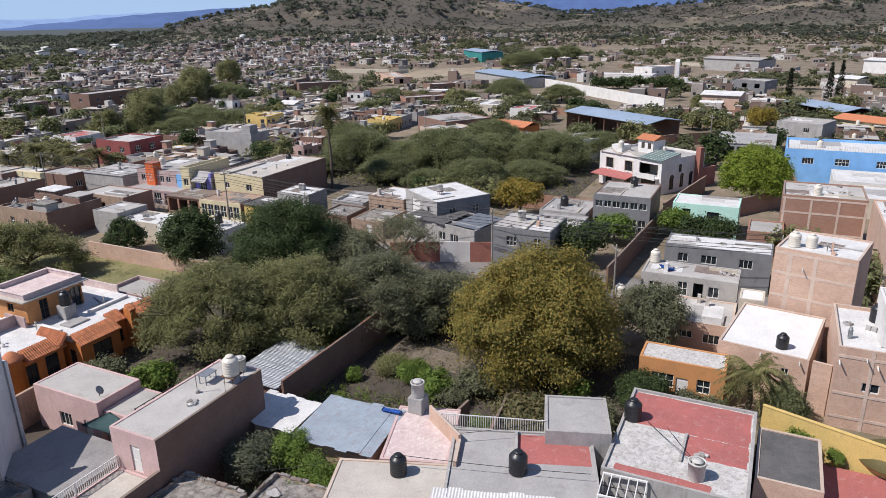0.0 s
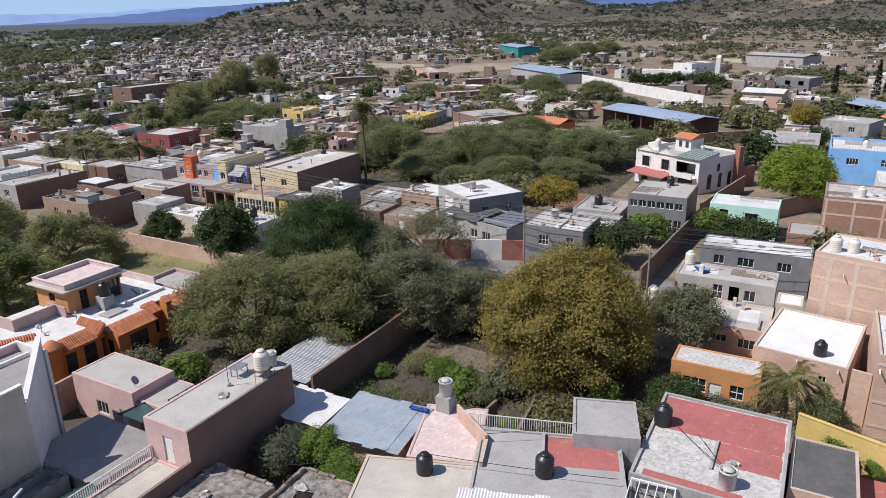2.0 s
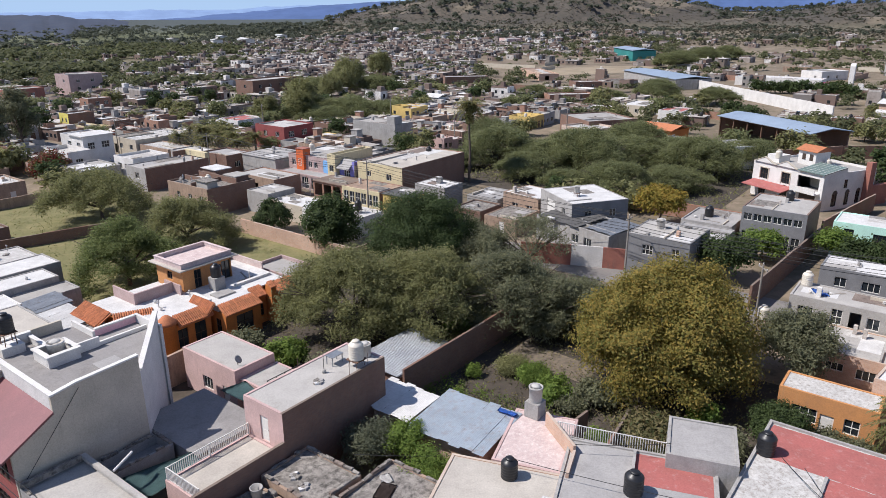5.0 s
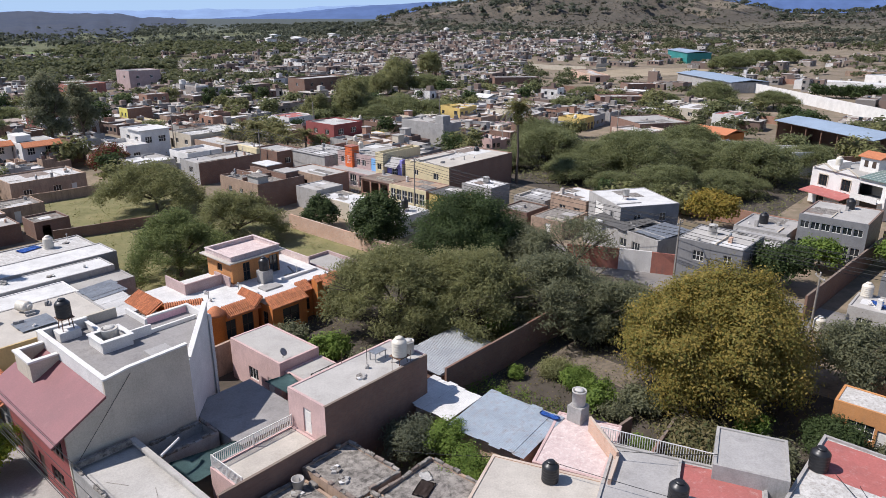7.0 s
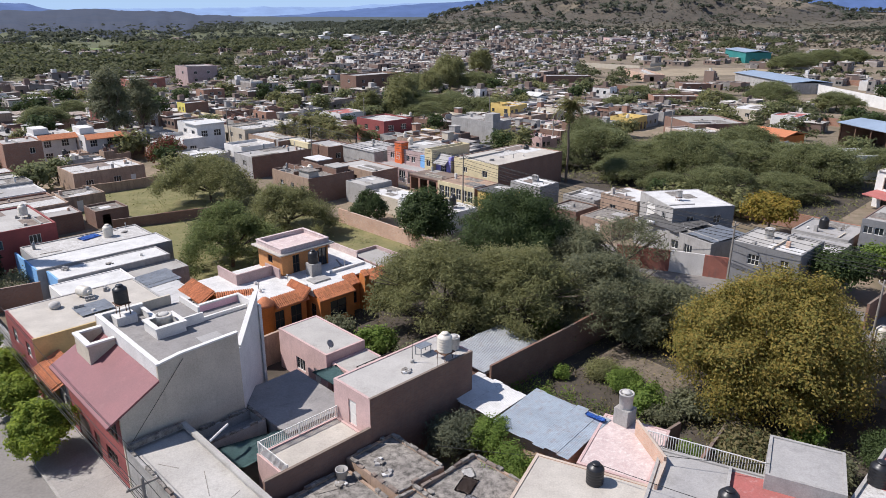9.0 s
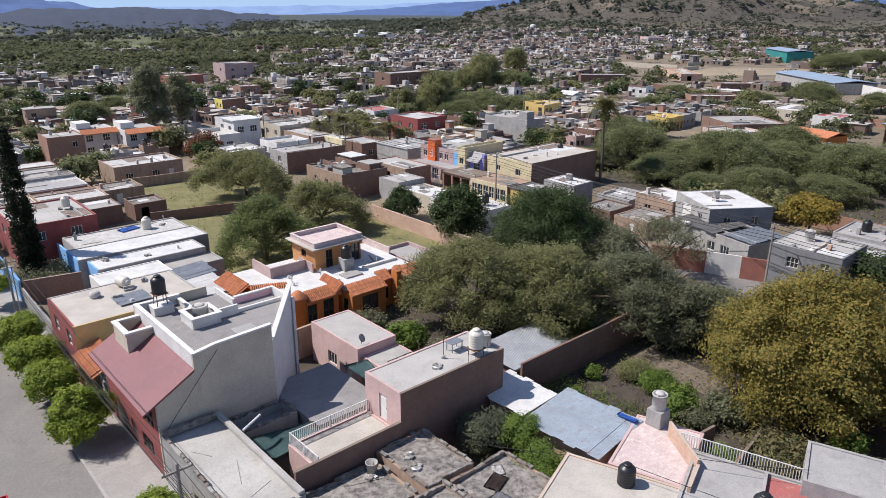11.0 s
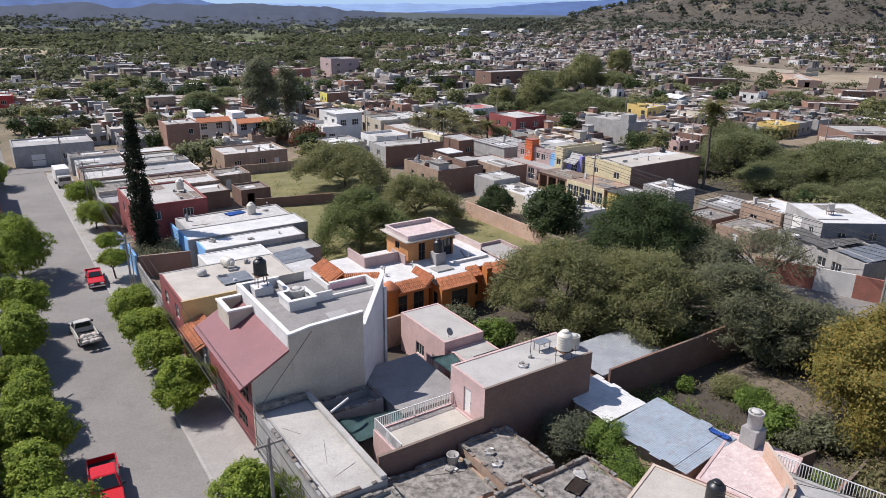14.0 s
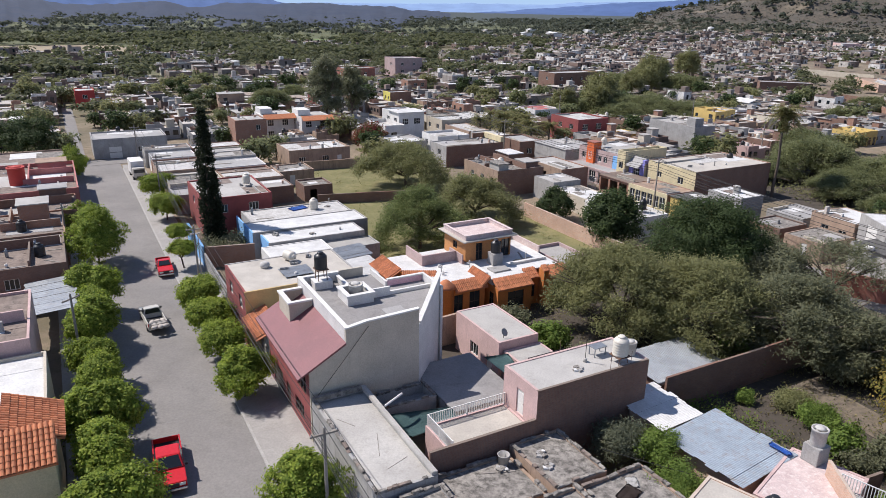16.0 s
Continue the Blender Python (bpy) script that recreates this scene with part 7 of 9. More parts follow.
for x, y in ((-19.5, 52.5), (-17.5, 41), (92, -50), (142, -52), (143.4, -52), (10, 60), (56, 60), (95, 42), (82, 62)):
    h = {(-19.5): 4.4, (-17.5): 4.6, 92: 7.9, 142: 6.0, 143.4: 6.0, 10: 5.8, 56: 4.4, 95: 5.4, 82: 5.9}[x]
    tank("black" if int(x) % 2 else "cream", at(x, y, h), "plastic water tank on a flat roof")
tower = tank("drum", at(-20.5, 79, 4.4), "red-painted round tank tower", size=2.2)
for o in tower.children:
    o.data = o.data.copy()
    o.data.materials[0] = M["red"]


# ---- vehicles ----
def wheel(parent, x, y, r=0.38, w=0.25):
    tyre = part("wheel", lathe([(r * 0.62, -w / 2), (r * 0.95, -w / 2), (r, -w / 2 + 0.04), (r, w / 2 - 0.04), (r * 0.95, w / 2), (r * 0.62, w / 2)], 22), M["rubber"], parent, m=pose(x, y, r, 90, 0, 0))
    part("rim", lathe([(r * 0.2, -w / 2 - 0.012), (r * 0.6, -w / 2 + 0.02), (r * 0.6, w / 2 - 0.02), (r * 0.2, w / 2 + 0.012)], 16), M["chrome"], tyre)


def pickup(m, paint, label, length=5.5, width=1.95, bed=1.95, roof=1.85):
    """Nose towards +x."""
    root = thing("pickup_truck", m, label, "pickup truck")
    L, W = length / 2, width / 2
    P = M[paint]
    body = slab([(-L, 0.5), (L - 0.1, 0.45), (L, 0.6), (L - 0.02, 0.95), (L - 1.45, 1.12), (L - 1.6, 1.14), (-L + bed, 1.14), (-L + bed - 0.01, 0.75), (-L, 0.75)], width)
    bmesh.ops.translate(body, verts=body.verts, vec=(0, -W, 0))
    bmesh.ops.bevel(body, geom=body.edges[:], offset=0.04, segments=2, affect='EDGES')
    part("body", body, P, root)
    for y in (-W, W - 0.09):
        part("bed_side", box(-L, -L + bed - 0.03, y, y + 0.09, 0.751, 1.2, 0.02), P, root)
    part("tailgate", box(-L, -L + 0.08, -W + 0.1, W - 0.1, 0.752, 1.18, 0.02), P, root)
    part("bed_floor", box(-L + 0.09, -L + bed - 0.04, -W + 0.1, W - 0.1, 0.76, 0.8), M["rubber"], root)
    c0, c1 = -L + bed + 0.02, L - 1.62
    bm = bmesh.new()
    lo = [bm.verts.new(p) for p in ((c0, -W + 0.03, 1.145), (c1 + 0.25, -W + 0.03, 1.145), (c1 + 0.25, W - 0.03, 1.145), (c0, W - 0.03, 1.145))]
    hi = [bm.verts.new(p) for p in ((c0 + 0.12, -W + 0.2, roof), (c1 - 0.45, -W + 0.2, roof), (c1 - 0.45, W - 0.2, roof), (c0 + 0.12, W - 0.2, roof))]
    bm.faces.new(hi)
    for i in range(4):
        bm.faces.new((lo[i], lo[(i + 1) % 4], hi[(i + 1) % 4], hi[i]))
    bm.faces.new(lo[::-1])
    bmesh.ops.bevel(bm, geom=bm.edges[:], offset=0.05, segments=2, affect='EDGES')
    part("cab", bm, P, root)

    def pane(name, pts):
        b = bmesh.new()
        ctr = sum((Vector(p) for p in pts), Vector()) / 4
        n = (Vector(pts[1]) - Vector(pts[0])).cross(Vector(pts[2]) - Vector(pts[0])).normalized()
        a = [b.verts.new(ctr + (Vector(p) - ctr) * 0.84 + n * 0.012) for p in pts]
        c = [b.verts.new(ctr + (Vector(p) - ctr) * 0.84 - n * 0.03) for p in pts]
        b.faces.new(a)
        b.faces.new(c[::-1])
        for i in range(4):
            b.faces.new((c[i], c[(i + 1) % 4], a[(i + 1) % 4], a[i]))
        part(name, b, M["glass"], root)

    pane("windscreen", ((c1 + 0.25, -W + 0.03, 1.15), (c1 + 0.25, W - 0.03, 1.15), (c1 - 0.45, W - 0.2, roof), (c1 - 0.45, -W + 0.2, roof)))
    pane("rear_window", ((c0, W - 0.03, 1.2), (c0, -W + 0.03, 1.2), (c0 + 0.12, -W + 0.2, roof), (c0 + 0.12, W - 0.2, roof)))
    for s in (-1, 1):
        pts = ((c0, s * (W - 0.03), 1.16), (c1 + 0.2, s * (W - 0.03), 1.16), (c1 - 0.4, s * (W - 0.2), roof - 0.02), (c0 + 0.12, s * (W - 0.2), roof - 0.02))
        pane("side_window", pts if s < 0 else pts[::-1])
        part("mirror", box(c1 - 0.05, c1 + 0.1, min(s * W, s * (W + 0.22)), max(s * W, s * (W + 0.22)), 1.12, 1.32, 0.03), M["black_plastic"], root)
        part("headlight", box(L - 0.03, L + 0.02, min(s * (W - 0.1), s * (W - 0.5)), max(s * (W - 0.1), s * (W - 0.5)), 0.68, 0.88, 0.01), M["lamp_glass"], root)
        part("tail_light", box(-L - 0.015, -L + 0.02, min(s * (W - 0.09), s * (W - 0.0)), max(s * (W - 0.09), s * (W - 0.0)), 0.8, 1.12, 0.005), M["red"], root)
        for x in (L - 0.95, -L + 0.95):
            wheel(root, x, s * (W - 0.11))
    part("grille", box(L - 0.02, L + 0.015, -W + 0.52, W - 0.52, 0.62, 0.9), M["iron"], root)
    part("bumper", box(L - 0.02, L + 0.12, -W + 0.03, W - 0.03, 0.4, 0.58, 0.03), M["chrome"], root)
    part("bumper", box(-L - 0.12, -L + 0.02, -W + 0.03, W - 0.03, 0.45, 0.6, 0.03), M["chrome"], root)
    return root


pickup(at(-10.1, 1.3, 0.055, 266), "paint_red", "shiny red pickup truck parked on the street")
pickup(at(-7.9, 27.6, 0.055, 94), "paint_white", "old faded white pickup truck loaded with sacks", 5.2, 1.85, 2.3, 1.75)
pickup(at(-4.7, 42.4, 0.055, 268), "paint_red", "small dark red pickup truck at the kerb", 4.6, 1.7, 1.7, 1.6)
rr_l = random.Random(3)
for i in range(9):
    s = lathe([(0.12, 0), (0.3, 0.08), (0.34, 0.2), (0.28, 0.34), (0.1, 0.42)], 10)
    bmesh.ops.scale(s, verts=s.verts, vec=(1.25, 0.85, 0.8))
    ob = part("sack", s, M["load"], None, "bulging pale sack in the truck bed", at(-7.7, 26.5, 0.85) @ pose(0, 0, 0, 0, 0, 94) @ pose(-2.2 + 0.72 * (i % 3), -0.5 + 0.5 * (i // 3), 0, rr_l.uniform(-9, 9), 0, rr_l.uniform(0, 180)))
    tagged(ob, category="sack", group="truck load")


def box_truck(m, label):
    root = thing("lorry", m, label, "lorry")
    part("cargo_box", box(-3.2, 1.2, -1.15, 1.15, 0.9, 3.3, 0.04), M["white"], root)
    part("chassis", box(-3.2, 2.9, -0.5, 0.5, 0.55, 0.89), M["iron"], root)
    part("cab", box(1.35, 2.9, -1.05, 1.05, 0.6, 2.3, 0.12), M["paint_white"], root)
    part("windscreen", box(2.86, 2.93, -0.9, 0.9, 1.45, 2.1, 0.02), M["glass"], root)
    for x in (-2.2, 2.1):
        for y in (-0.98, 0.98):
            wheel(root, x, y, 0.45, 0.28)
    return root


box_truck(at(-2.0, 96, 0.055, 272), "white box lorry parked by the street end")


# ---- poles and wires ----
def utility_pole(x, y, h, label="weathered utility pole with a crossarm", turn=0.0):
    root = thing("utility_pole", at(x, y, 0, turn), label, "utility pole", "street poles")
    part("pole", tube((0, 0, -0.2), (0, 0, h), 0.14, 0.09, 10), M["wood_pole"], root)
    part("crossarm", box(-0.9, 0.9, -0.05, 0.05, h - 0.5, h - 0.38), M["wood_pole"], root)
    for k in (-0.8, 0.0, 0.8):
        part("insulator", lathe([(0.03, 0), (0.05, 0.06), (0.03, 0.14)], 8), M["white_iron"], root, m=pose(k, 0, h - 0.38 if k else h))
    return root


def cable(p, q, sag, label="thin black overhead wire", r=0.02):
    cu = bpy.data.curves.new("wire", 'CURVE')
    cu.dimensions = '3D'
    cu.bevel_depth = r
    cu.bevel_resolution = 1
    s = cu.splines.new('POLY')
    p, q = BLOCK @ Vector(p), BLOCK @ Vector(q)
    s.points.add(12)
    for i in range(13):
        k = i / 12
        v = p.lerp(q, k) - Vector((0, 0, sag * 4 * k * (1 - k)))
        s.points[i].co = (*v, 1)
    cu.materials.append(M["cable"])
    tagged(new("wire", cu), label, "wire", "overhead wires")


street_poles = [(-2.2, -48, 7.8), (-2.2, -9.6, 7.8), (-1.9, 34.8, 7.8), (-0.6, 76, 8.0), (-0.6, 108, 8.0)]
for x, y, h in street_poles:
    utility_pole(x, y, h)
for (xa, ya, ha), (xb, yb, hb) in zip(street_poles, street_poles[1:]):
    for dx, dz in ((-0.8, -0.25), (0.0, 0.15), (0.8, -0.25), (0.1, -1.3), (0.12, -1.7), (0.16, -2.0), (0.08, -2.2)):
        cable((xa + dx, ya, ha + dz), (xb + dx, yb, hb + dz), 0.5)
back_poles = [(68, -46, 8.5), (66.6, -12.3, 8.5), (72.0, 37.3, 8.5), (72.0, 83, 8.5), (72, 120, 8.5)]
for x, y, h in back_poles:
    utility_pole(x, y, h)
for (xa, ya, ha), (xb, yb, hb) in zip(back_poles, back_poles[1:]):
    for dx, dz in ((-0.8, -0.25), (0.0, 0.15), (0.8, -0.25), (0.1, -1.2), (0.1, -1.6), (0.1, -2.0)):
        cable((xa + dx, ya, ha + dz), (xb + dx, yb, hb + dz), 0.6, r=0.03)
cable((0.2, -0.3, 3.9), (4.7, -0.08, 8.9), 0.02)
for a, b in (((24.6, -26.6, 4.5), (27.9, -32, 5.0)), ((20.5, -23.8, 4.6), (24.0, -36, 4.4)), ((32.2, -38.0, 4.1), (27.0, -42.0, 5.0)), ((31.0, -39.6, 4.6), (26.8, -42.2, 5.0)), ((16, -14, 3.2), (21, -21, 3.3))):
    cable(a, b, 0.12)
for x, y, h in ((140, 92, 9.5), (150, 40, 9), (108, 110, 9), (160, -30, 9), (128, 60, 9), (-14.8, 20, 7.5), (-14.8, 52, 7.5), (58, -30, 8.5)):
    utility_pole(x, y, h, "grey utility pole among the houses", 40)

# street lamp on the pole, small clutter on the roofs
lamp = thing("street_lamp", at(-1.0, 38.5), "street lamp with a flat head on a thin post", "street lamp")
part("post", tube((0, 0, 0), (0, 0, 5.6), 0.06, 0.05, 8), M["wood_pole"], lamp)
part("lamp_head", box(-0.9, 0.3, -0.2, 0.2, 5.6, 5.72, 0.03), M["cement"], lamp)


def dish(m, label="grey satellite dish on a roof edge"):
    root = thing("satellite_dish", m, label, "satellite dish")
    part("reflector", lathe([(0.04, 0), (0.2, 0.03), (0.36, 0.11), (0.37, 0.12), (0.2, 0.045)], 18), M["cement"], root, m=pose(0, 0, 0.5, 55, 0, 20))
    part("post", tube((0, 0, 0), (0, 0, 0.5), 0.03, n=6), M["iron"], root)


dish(at(18.3, 1.8, 4.05))
dish(at(58.0, -49.6, 10.4))
aerial = thing("aerial", at(18.8, -8.4, 6.5), "thin rooftop aerial pole in a concrete foot", "aerial")
part("foot", lathe([(0.16, 0), (0.14, 0.3)], 10), M["concrete"], aerial)
part("mast", tube((0, 0, 0.3), (0, 0, 1.9), 0.025, n=6), M["iron"], aerial)
table = thing("metal_table", at(20.4, -7.9, 6.5), "metal table standing on the concrete roof", "table")
part("tabletop", box(-0.6, 0.6, -0.4, 0.4, 0.7, 0.76), M["zinc"], table)
for x in (-0.52, 0.52):
    for y in (-0.32, 0.32):
        part("leg", box(x - 0.03, x + 0.03, y - 0.03, y + 0.03, 0, 0.7), M["zinc"], table)
for x, y in ((18.0, -6.35), (19.6, -10.3), (21.6, -10.3), (22.6, -6.35), (23.2, -8.2)):
    rebar = part("rebar", tube((0, 0, 0), (0.05, 0.02, 1.1), 0.018, n=5), M["rust"], None, "bent starter bar sticking out of the roof", at(x, y, 6.5))
    tagged(rebar, category="rebar", group="starter bars")
bucket = part("bucket", lathe([(0.32, 0), (0.4, 0.75), (0.43, 0.76), (0.43, 0.82), (0.37, 0.82), (0.33, 0.3)], 18), M["cement"], None, "old cement laundry tub on a dark roof", at(9.4, -11.8, 2.7))
tagged(bucket, category="tub")


def cloth(m, w, d, seed, label, mat="cloth"):
    bm = bmesh.new()
    n = 9
    g = [[bm.verts.new((w * (i / n - 0.5), d * (j / n - 0.5), 0.16 * abs(noise.noise(Vector((i * 0.6, j * 0.6, seed))))+0.02)) for j in range(n + 1)] for i in range(n + 1)]
    for i in range(n):
        for j in range(n):
            bm.faces.new((g[i][j], g[i + 1][j], g[i + 1][j + 1], g[i][j + 1])).smooth = True
    bmesh.ops.solidify(bm, geom=bm.faces[:], thickness=0.01)
    tagged(part("cloth", bm, M[mat], None, label, m), category="cloth")


cloth(at(14.6, -18.2, 2.92, 20), 1.6, 1.1, 1, "dark crumpled washing spread on the roof", "wood_dark")
cloth(at(15.6, -17.4, 2.92, 60), 1.0, 0.8, 2, "white crumpled washing spread on the roof", "white")
cloth(at(13.6, -19.6, 2.92, 10), 1.2, 1.4, 3, "grey crumpled washing spread on the roof")
cloth(at(26.7, -19.9, 3.38, 94), 1.6, 0.5, 4, "bright blue tarpaulin at the roof edge", "tarp_blue")


def awning(label, pts, mat, sag=0.35):
    """A sagging cloth between four corners (x, y, z)."""
    bm = bmesh.new()
    n = 10
    a, b, c, d = [Vector(p) for p in pts]
    g = []
    for i in range(n + 1):
        row = []
        for j in range(n + 1):
            u, v = i / n, j / n
            p = a.lerp(b, u).lerp(d.lerp(c, u), v)
            row.append(bm.verts.new(p - Vector((0, 0, sag * 4 * u * (1 - u) * 4 * v * (1 - v) * 0.7))))
        g.append(row)
    for i in range(n):
        for j in range(n):
            bm.faces.new((g[i][j], g[i + 1][j], g[i + 1][j + 1], g[i][j + 1])).smooth = True
    bmesh.ops.solidify(bm, geom=bm.faces[:], thickness=0.012)
    tagged(part("shade_cloth", bm, M[mat], None, label, BLOCK), category="shade cloth")


awning("sagging green shade cloth over a dark courtyard", ((15.3, -5.6, 3.7), (16.2, -5.4, 3.7), (17.5, -0.2, 3.6), (15.4, 0.4, 3.5)), "tarp")
awning("green shade cloth strip beside the terrace", ((5.2, -6.1, 2.6), (9.4, -6.1, 2.9), (9.5, -4.4, 3.0), (5.0, -2.8, 2.7)), "tarp", 0.5)

# ---- the white villa, halls and other landmarks ----
villa = house("white two-storey villa with arched windows", 118.2, 131.2, -29.8, -15.2, 6.0, "white", "concrete", 0.35,
              [("W", 0.8, 3.3, 4.2, 2.2, "gap"), ("W", 6.6, 3.4, 1.7, 1.9, "win"), ("W", 11.2, 3.4, 1.7, 1.9, "win"), ("W", 1.2, 0, 3.2, 2.5, "gate"), ("W", 6.8, 0.3, 1.5, 2.1, "win"), ("W", 11.4, 0.3, 1.5, 2.1, "win"),
               ("S", 2.6, 0.6, 1.3, 2.2, "win"), ("S", 5.8, 0.6, 1.1, 2.2, "win"), ("S", 8.6, 0.6, 1.1, 2.2, "win"), ("S", 5.2, 3.6, 0.9, 1.5, "win")], rz=-28, frames="wood_dark", doors="wood_dark")
AGED.pop()
# raised rooms at the back, with a tiled gable and a flat tank room
part("upper_room", box(-0.5, 3.2, -0.6, 3.0, 6.004, 8.5), M["white"], villa)
part("upper_roof", slab([(-0.9, 8.5), (3.6, 8.5), (3.6, 8.6), (1.35, 9.4), (-0.9, 8.6)], 4.4), M["tile"], villa, "orange tiled gable", pose(0, -1.0, 0))
for y in (0.3, 1.8):
    part("window", box(-0.55, -0.49, y - 0.35, y + 0.35, 6.9, 8.0), M["wood_dark"], villa)
part("tank_room", box(-3.6, -0.8, 4.4, 7.0, 6.004, 7.3), M["white"], villa, "low white tank room")
# dark sheet roof over the corner loggia, on thin ribs
sky_roof = part("skylight", slab([(0, 0), (5.6, 0.75), (5.6, 0.85), (0, 0.1)], 5.2), M["solar"], villa, "dark green translucent sheet roof", pose(-6.9, -7.5, 6.36))
for k in range(7):
    part("rib", slab([(0, 0.102), (5.6, 0.852), (5.6, 0.9), (0, 0.15)], 0.07), M["white_iron"], sky_roof, m=pose(0, 0.02 + k * 0.85, 0))
part("skylight_wall", slab([(0, 0), (5.4, 0), (5.4, 0.72)], 0.2), M["white"], villa, "", pose(-6.45, -7.3, 6.35))
part("loggia_floor", box(-6.3, -3.2, -6.9, -2.4, 3.0, 3.2), M["cement"], villa)
part("loggia_wall", box(-3.4, -3.2, -6.9, -2.4, 3.2, 6.0), M["offwhite"], villa, "shaded rear wall of the loggia")
# two bays with low gables, window hoods and arches
for y in (0.15, 4.75):
    part("gable", slab([(-2.1, 0), (2.1, 0), (0, 0.95)], 0.26), M["white"], villa, "low white gable", pose(-6.54, y, 6.35, 0, 0, 90))
    part("coping", slab([(-2.3, -0.06), (0, 0.98), (2.3, -0.06), (2.3, 0.06), (0, 1.1), (-2.3, 0.06)], 0.4), M["offwhite"], villa, "", pose(-6.47, y, 6.35, 0, 0, 90))
    part("window_surround", slab([(-1.0, 0), (-0.86, 0), (-0.86, 1.95), (0.86, 1.95), (0.86, 0), (1.0, 0), (1.0, 2.1), (-1.0, 2.1)], 0.1), M["offwhite"], villa, "", pose(-6.5, y, 3.4, 0, 0, 90))
    part("door_arch", slab([(-0.76, 0), (0.76, 0), (0.62, 0.42), (0.34, 0.66), (0, 0.75), (-0.34, 0.66), (-0.62, 0.42)], 0.06), M["wood_dark"], villa, "dark arched fanlight", pose(-6.5, y, 2.4, 0, 0, 90))
for x, w in ((-3.25, 0.65), (-0.15, 0.55), (2.65, 0.55)):
    part("window_arch", slab([(-w, 0), (w, 0), (w * 0.8, w * 0.55), (w * 0.45, w * 0.85), (0, w), (-w * 0.45, w * 0.85), (-w * 0.8, w * 0.55)], 0.06), M["wood_dark"], villa, "dark arched fanlight", pose(x, -7.35, 2.8))
part("pillar", box(3.6, 4.8, -8.3, -7.31, 0, 7.7), M["terracotta"], villa, "brick-red chimney-like pillar")
part("side_wall", box(4.81, 9.4, -8.1, -7.5, 0, 3.6), M["terracotta"], villa, "brick-red side wall")
part("balcony", box(-7.9, -6.52, -6.9, -2.0, 2.9, 3.05), M["white"], villa)
part("balcony_wall", box(-7.9, -7.8, -6.9, -2.0, 3.05, 3.9), M["white"], villa, "white balcony wall")
part("porch_roof", slab([(-9.6, 2.4), (-6.52, 2.9), (-6.52, 3.05), (-9.6, 2.55)], 8.6), M["roof_red"], villa, "low red porch roof", pose(0, -1.8, 0))


def hall(label, x, y, w, d, h, rz, wall, roof, name="hall", open_sides=False):
    root = thing(name, at(x, y, 0, rz), label, "hall")
    if open_sides:
        part("wall", box(w / 2 - 0.3, w / 2, -d / 2, d / 2, -0.3, h - 0.6), M[wall], root)
        part("wall", box(-w / 2, w / 2 - 0.31, d / 2 - 0.3, d / 2, -0.3, h - 0.6), M[wall], root)
        n = int(d / 5)
        for i in range(n + 1):
            part("post", box(-w / 2, -w / 2 + 0.3, -d / 2 + (d - 0.3) * i / n, -d / 2 + 0.3 + (d - 0.3) * i / n, -0.3, h - 0.6), M["rust"], root)
        part("beam", box(-w / 2, -w / 2 + 0.2, -d / 2, d / 2, h - 0.9, h - 0.6), M["rust"], root)
    else:
        part("wall", box(-w / 2, w / 2, -d / 2, d / 2, -0.3, h - 0.6), M[wall], root)
    rise = 0.9
    sl = slab([(-w / 2 - 0.6, h - 0.6), (0, h + rise - 0.6), (w / 2 + 0.6, h - 0.6), (w / 2 + 0.6, h - 0.45), (0, h + rise - 0.4), (-w / 2 - 0.6, h - 0.45)], d + 1.2)
    part("roof", sl, M[roof], root, m=pose(0, -d / 2 - 0.6, 0))
    return root


hall("long open hall with a pale blue sheet roof", 177.5, -5.3, 11.5, 31, 6.2, -35, "brick_dark", "hall_blue", open_sides=True)
hall("large shed with a pale blue roof", 316, 76, 17, 52, 5.0, -42, "cement", "hall_blue")
hall("teal metal hall with a pale roof standing in fields", 480, 160, 16, 46, 7.5, -50, "teal", "hall_blue")
hall("brick store with a pale ribbed roof", 247, -26, 10, 12, 5.5, -8, "brick_pale", "roof_white")
hall("long white shed at the far edge of town", 517.5, 697, 9, 18, 7, -22, "white", "roof_white")
hall("long white hall among the far houses", 476.5, 597, 10, 33, 7, -23, "white", "roof_white")
hall("white chapel-like hall among the far houses", 405, 547.5, 9, 11, 9, -23, "white", "roof_white")
hall("pale shed at the far edge of town", 451, 694, 10, 21, 6, -22, "offwhite", "concrete")
hall("long white shed at the far edge of town", 586, 669, 9, 20, 7, -21, "white", "roof_white")
hall("long pale shed below the hill", 676, 724, 9, 34, 6, -20, "offwhite", "roof_white")
hall("white far warehouse near the yards", 415, -95, 14, 26, 7, -30, "white", "roof_white")
hall("long dark warehouse near the yards", 420, -20, 16, 34, 7, -30, "cement", "concrete")
house("dark cement house with open upper rooms", 291, 303, -40, -26, 5.4, "grey_paint", "concrete", 0.3, [("W", 2.0, 3.0, 2.0, 1.6, "gap"), ("W", 7.0, 3.0, 2.0, 1.6, "gap"), win("S", 4.0, 3.0)], rz=-20)
hall("long open shed with a pale blue sheet roof", 226, -57, 10, 26, 5.0, -55, "brick_dark", "hall_blue", open_sides=True)
hall("low house with an orange tiled roof", 203, -66, 9, 14, 4.4, -35, "cream", "tile", "house")
house("white flat-roofed house by the tree belt", 374, 392, 14, 26, 4.0, "white", "roof_white", 0.3, [win("W", 3.0), win("S", 4.0), win("S", 10.0)], rz=-30)
box_wall("white yard wall with a magenta end", 329, 8, 317, -12, 3.0, "white", 0.3)
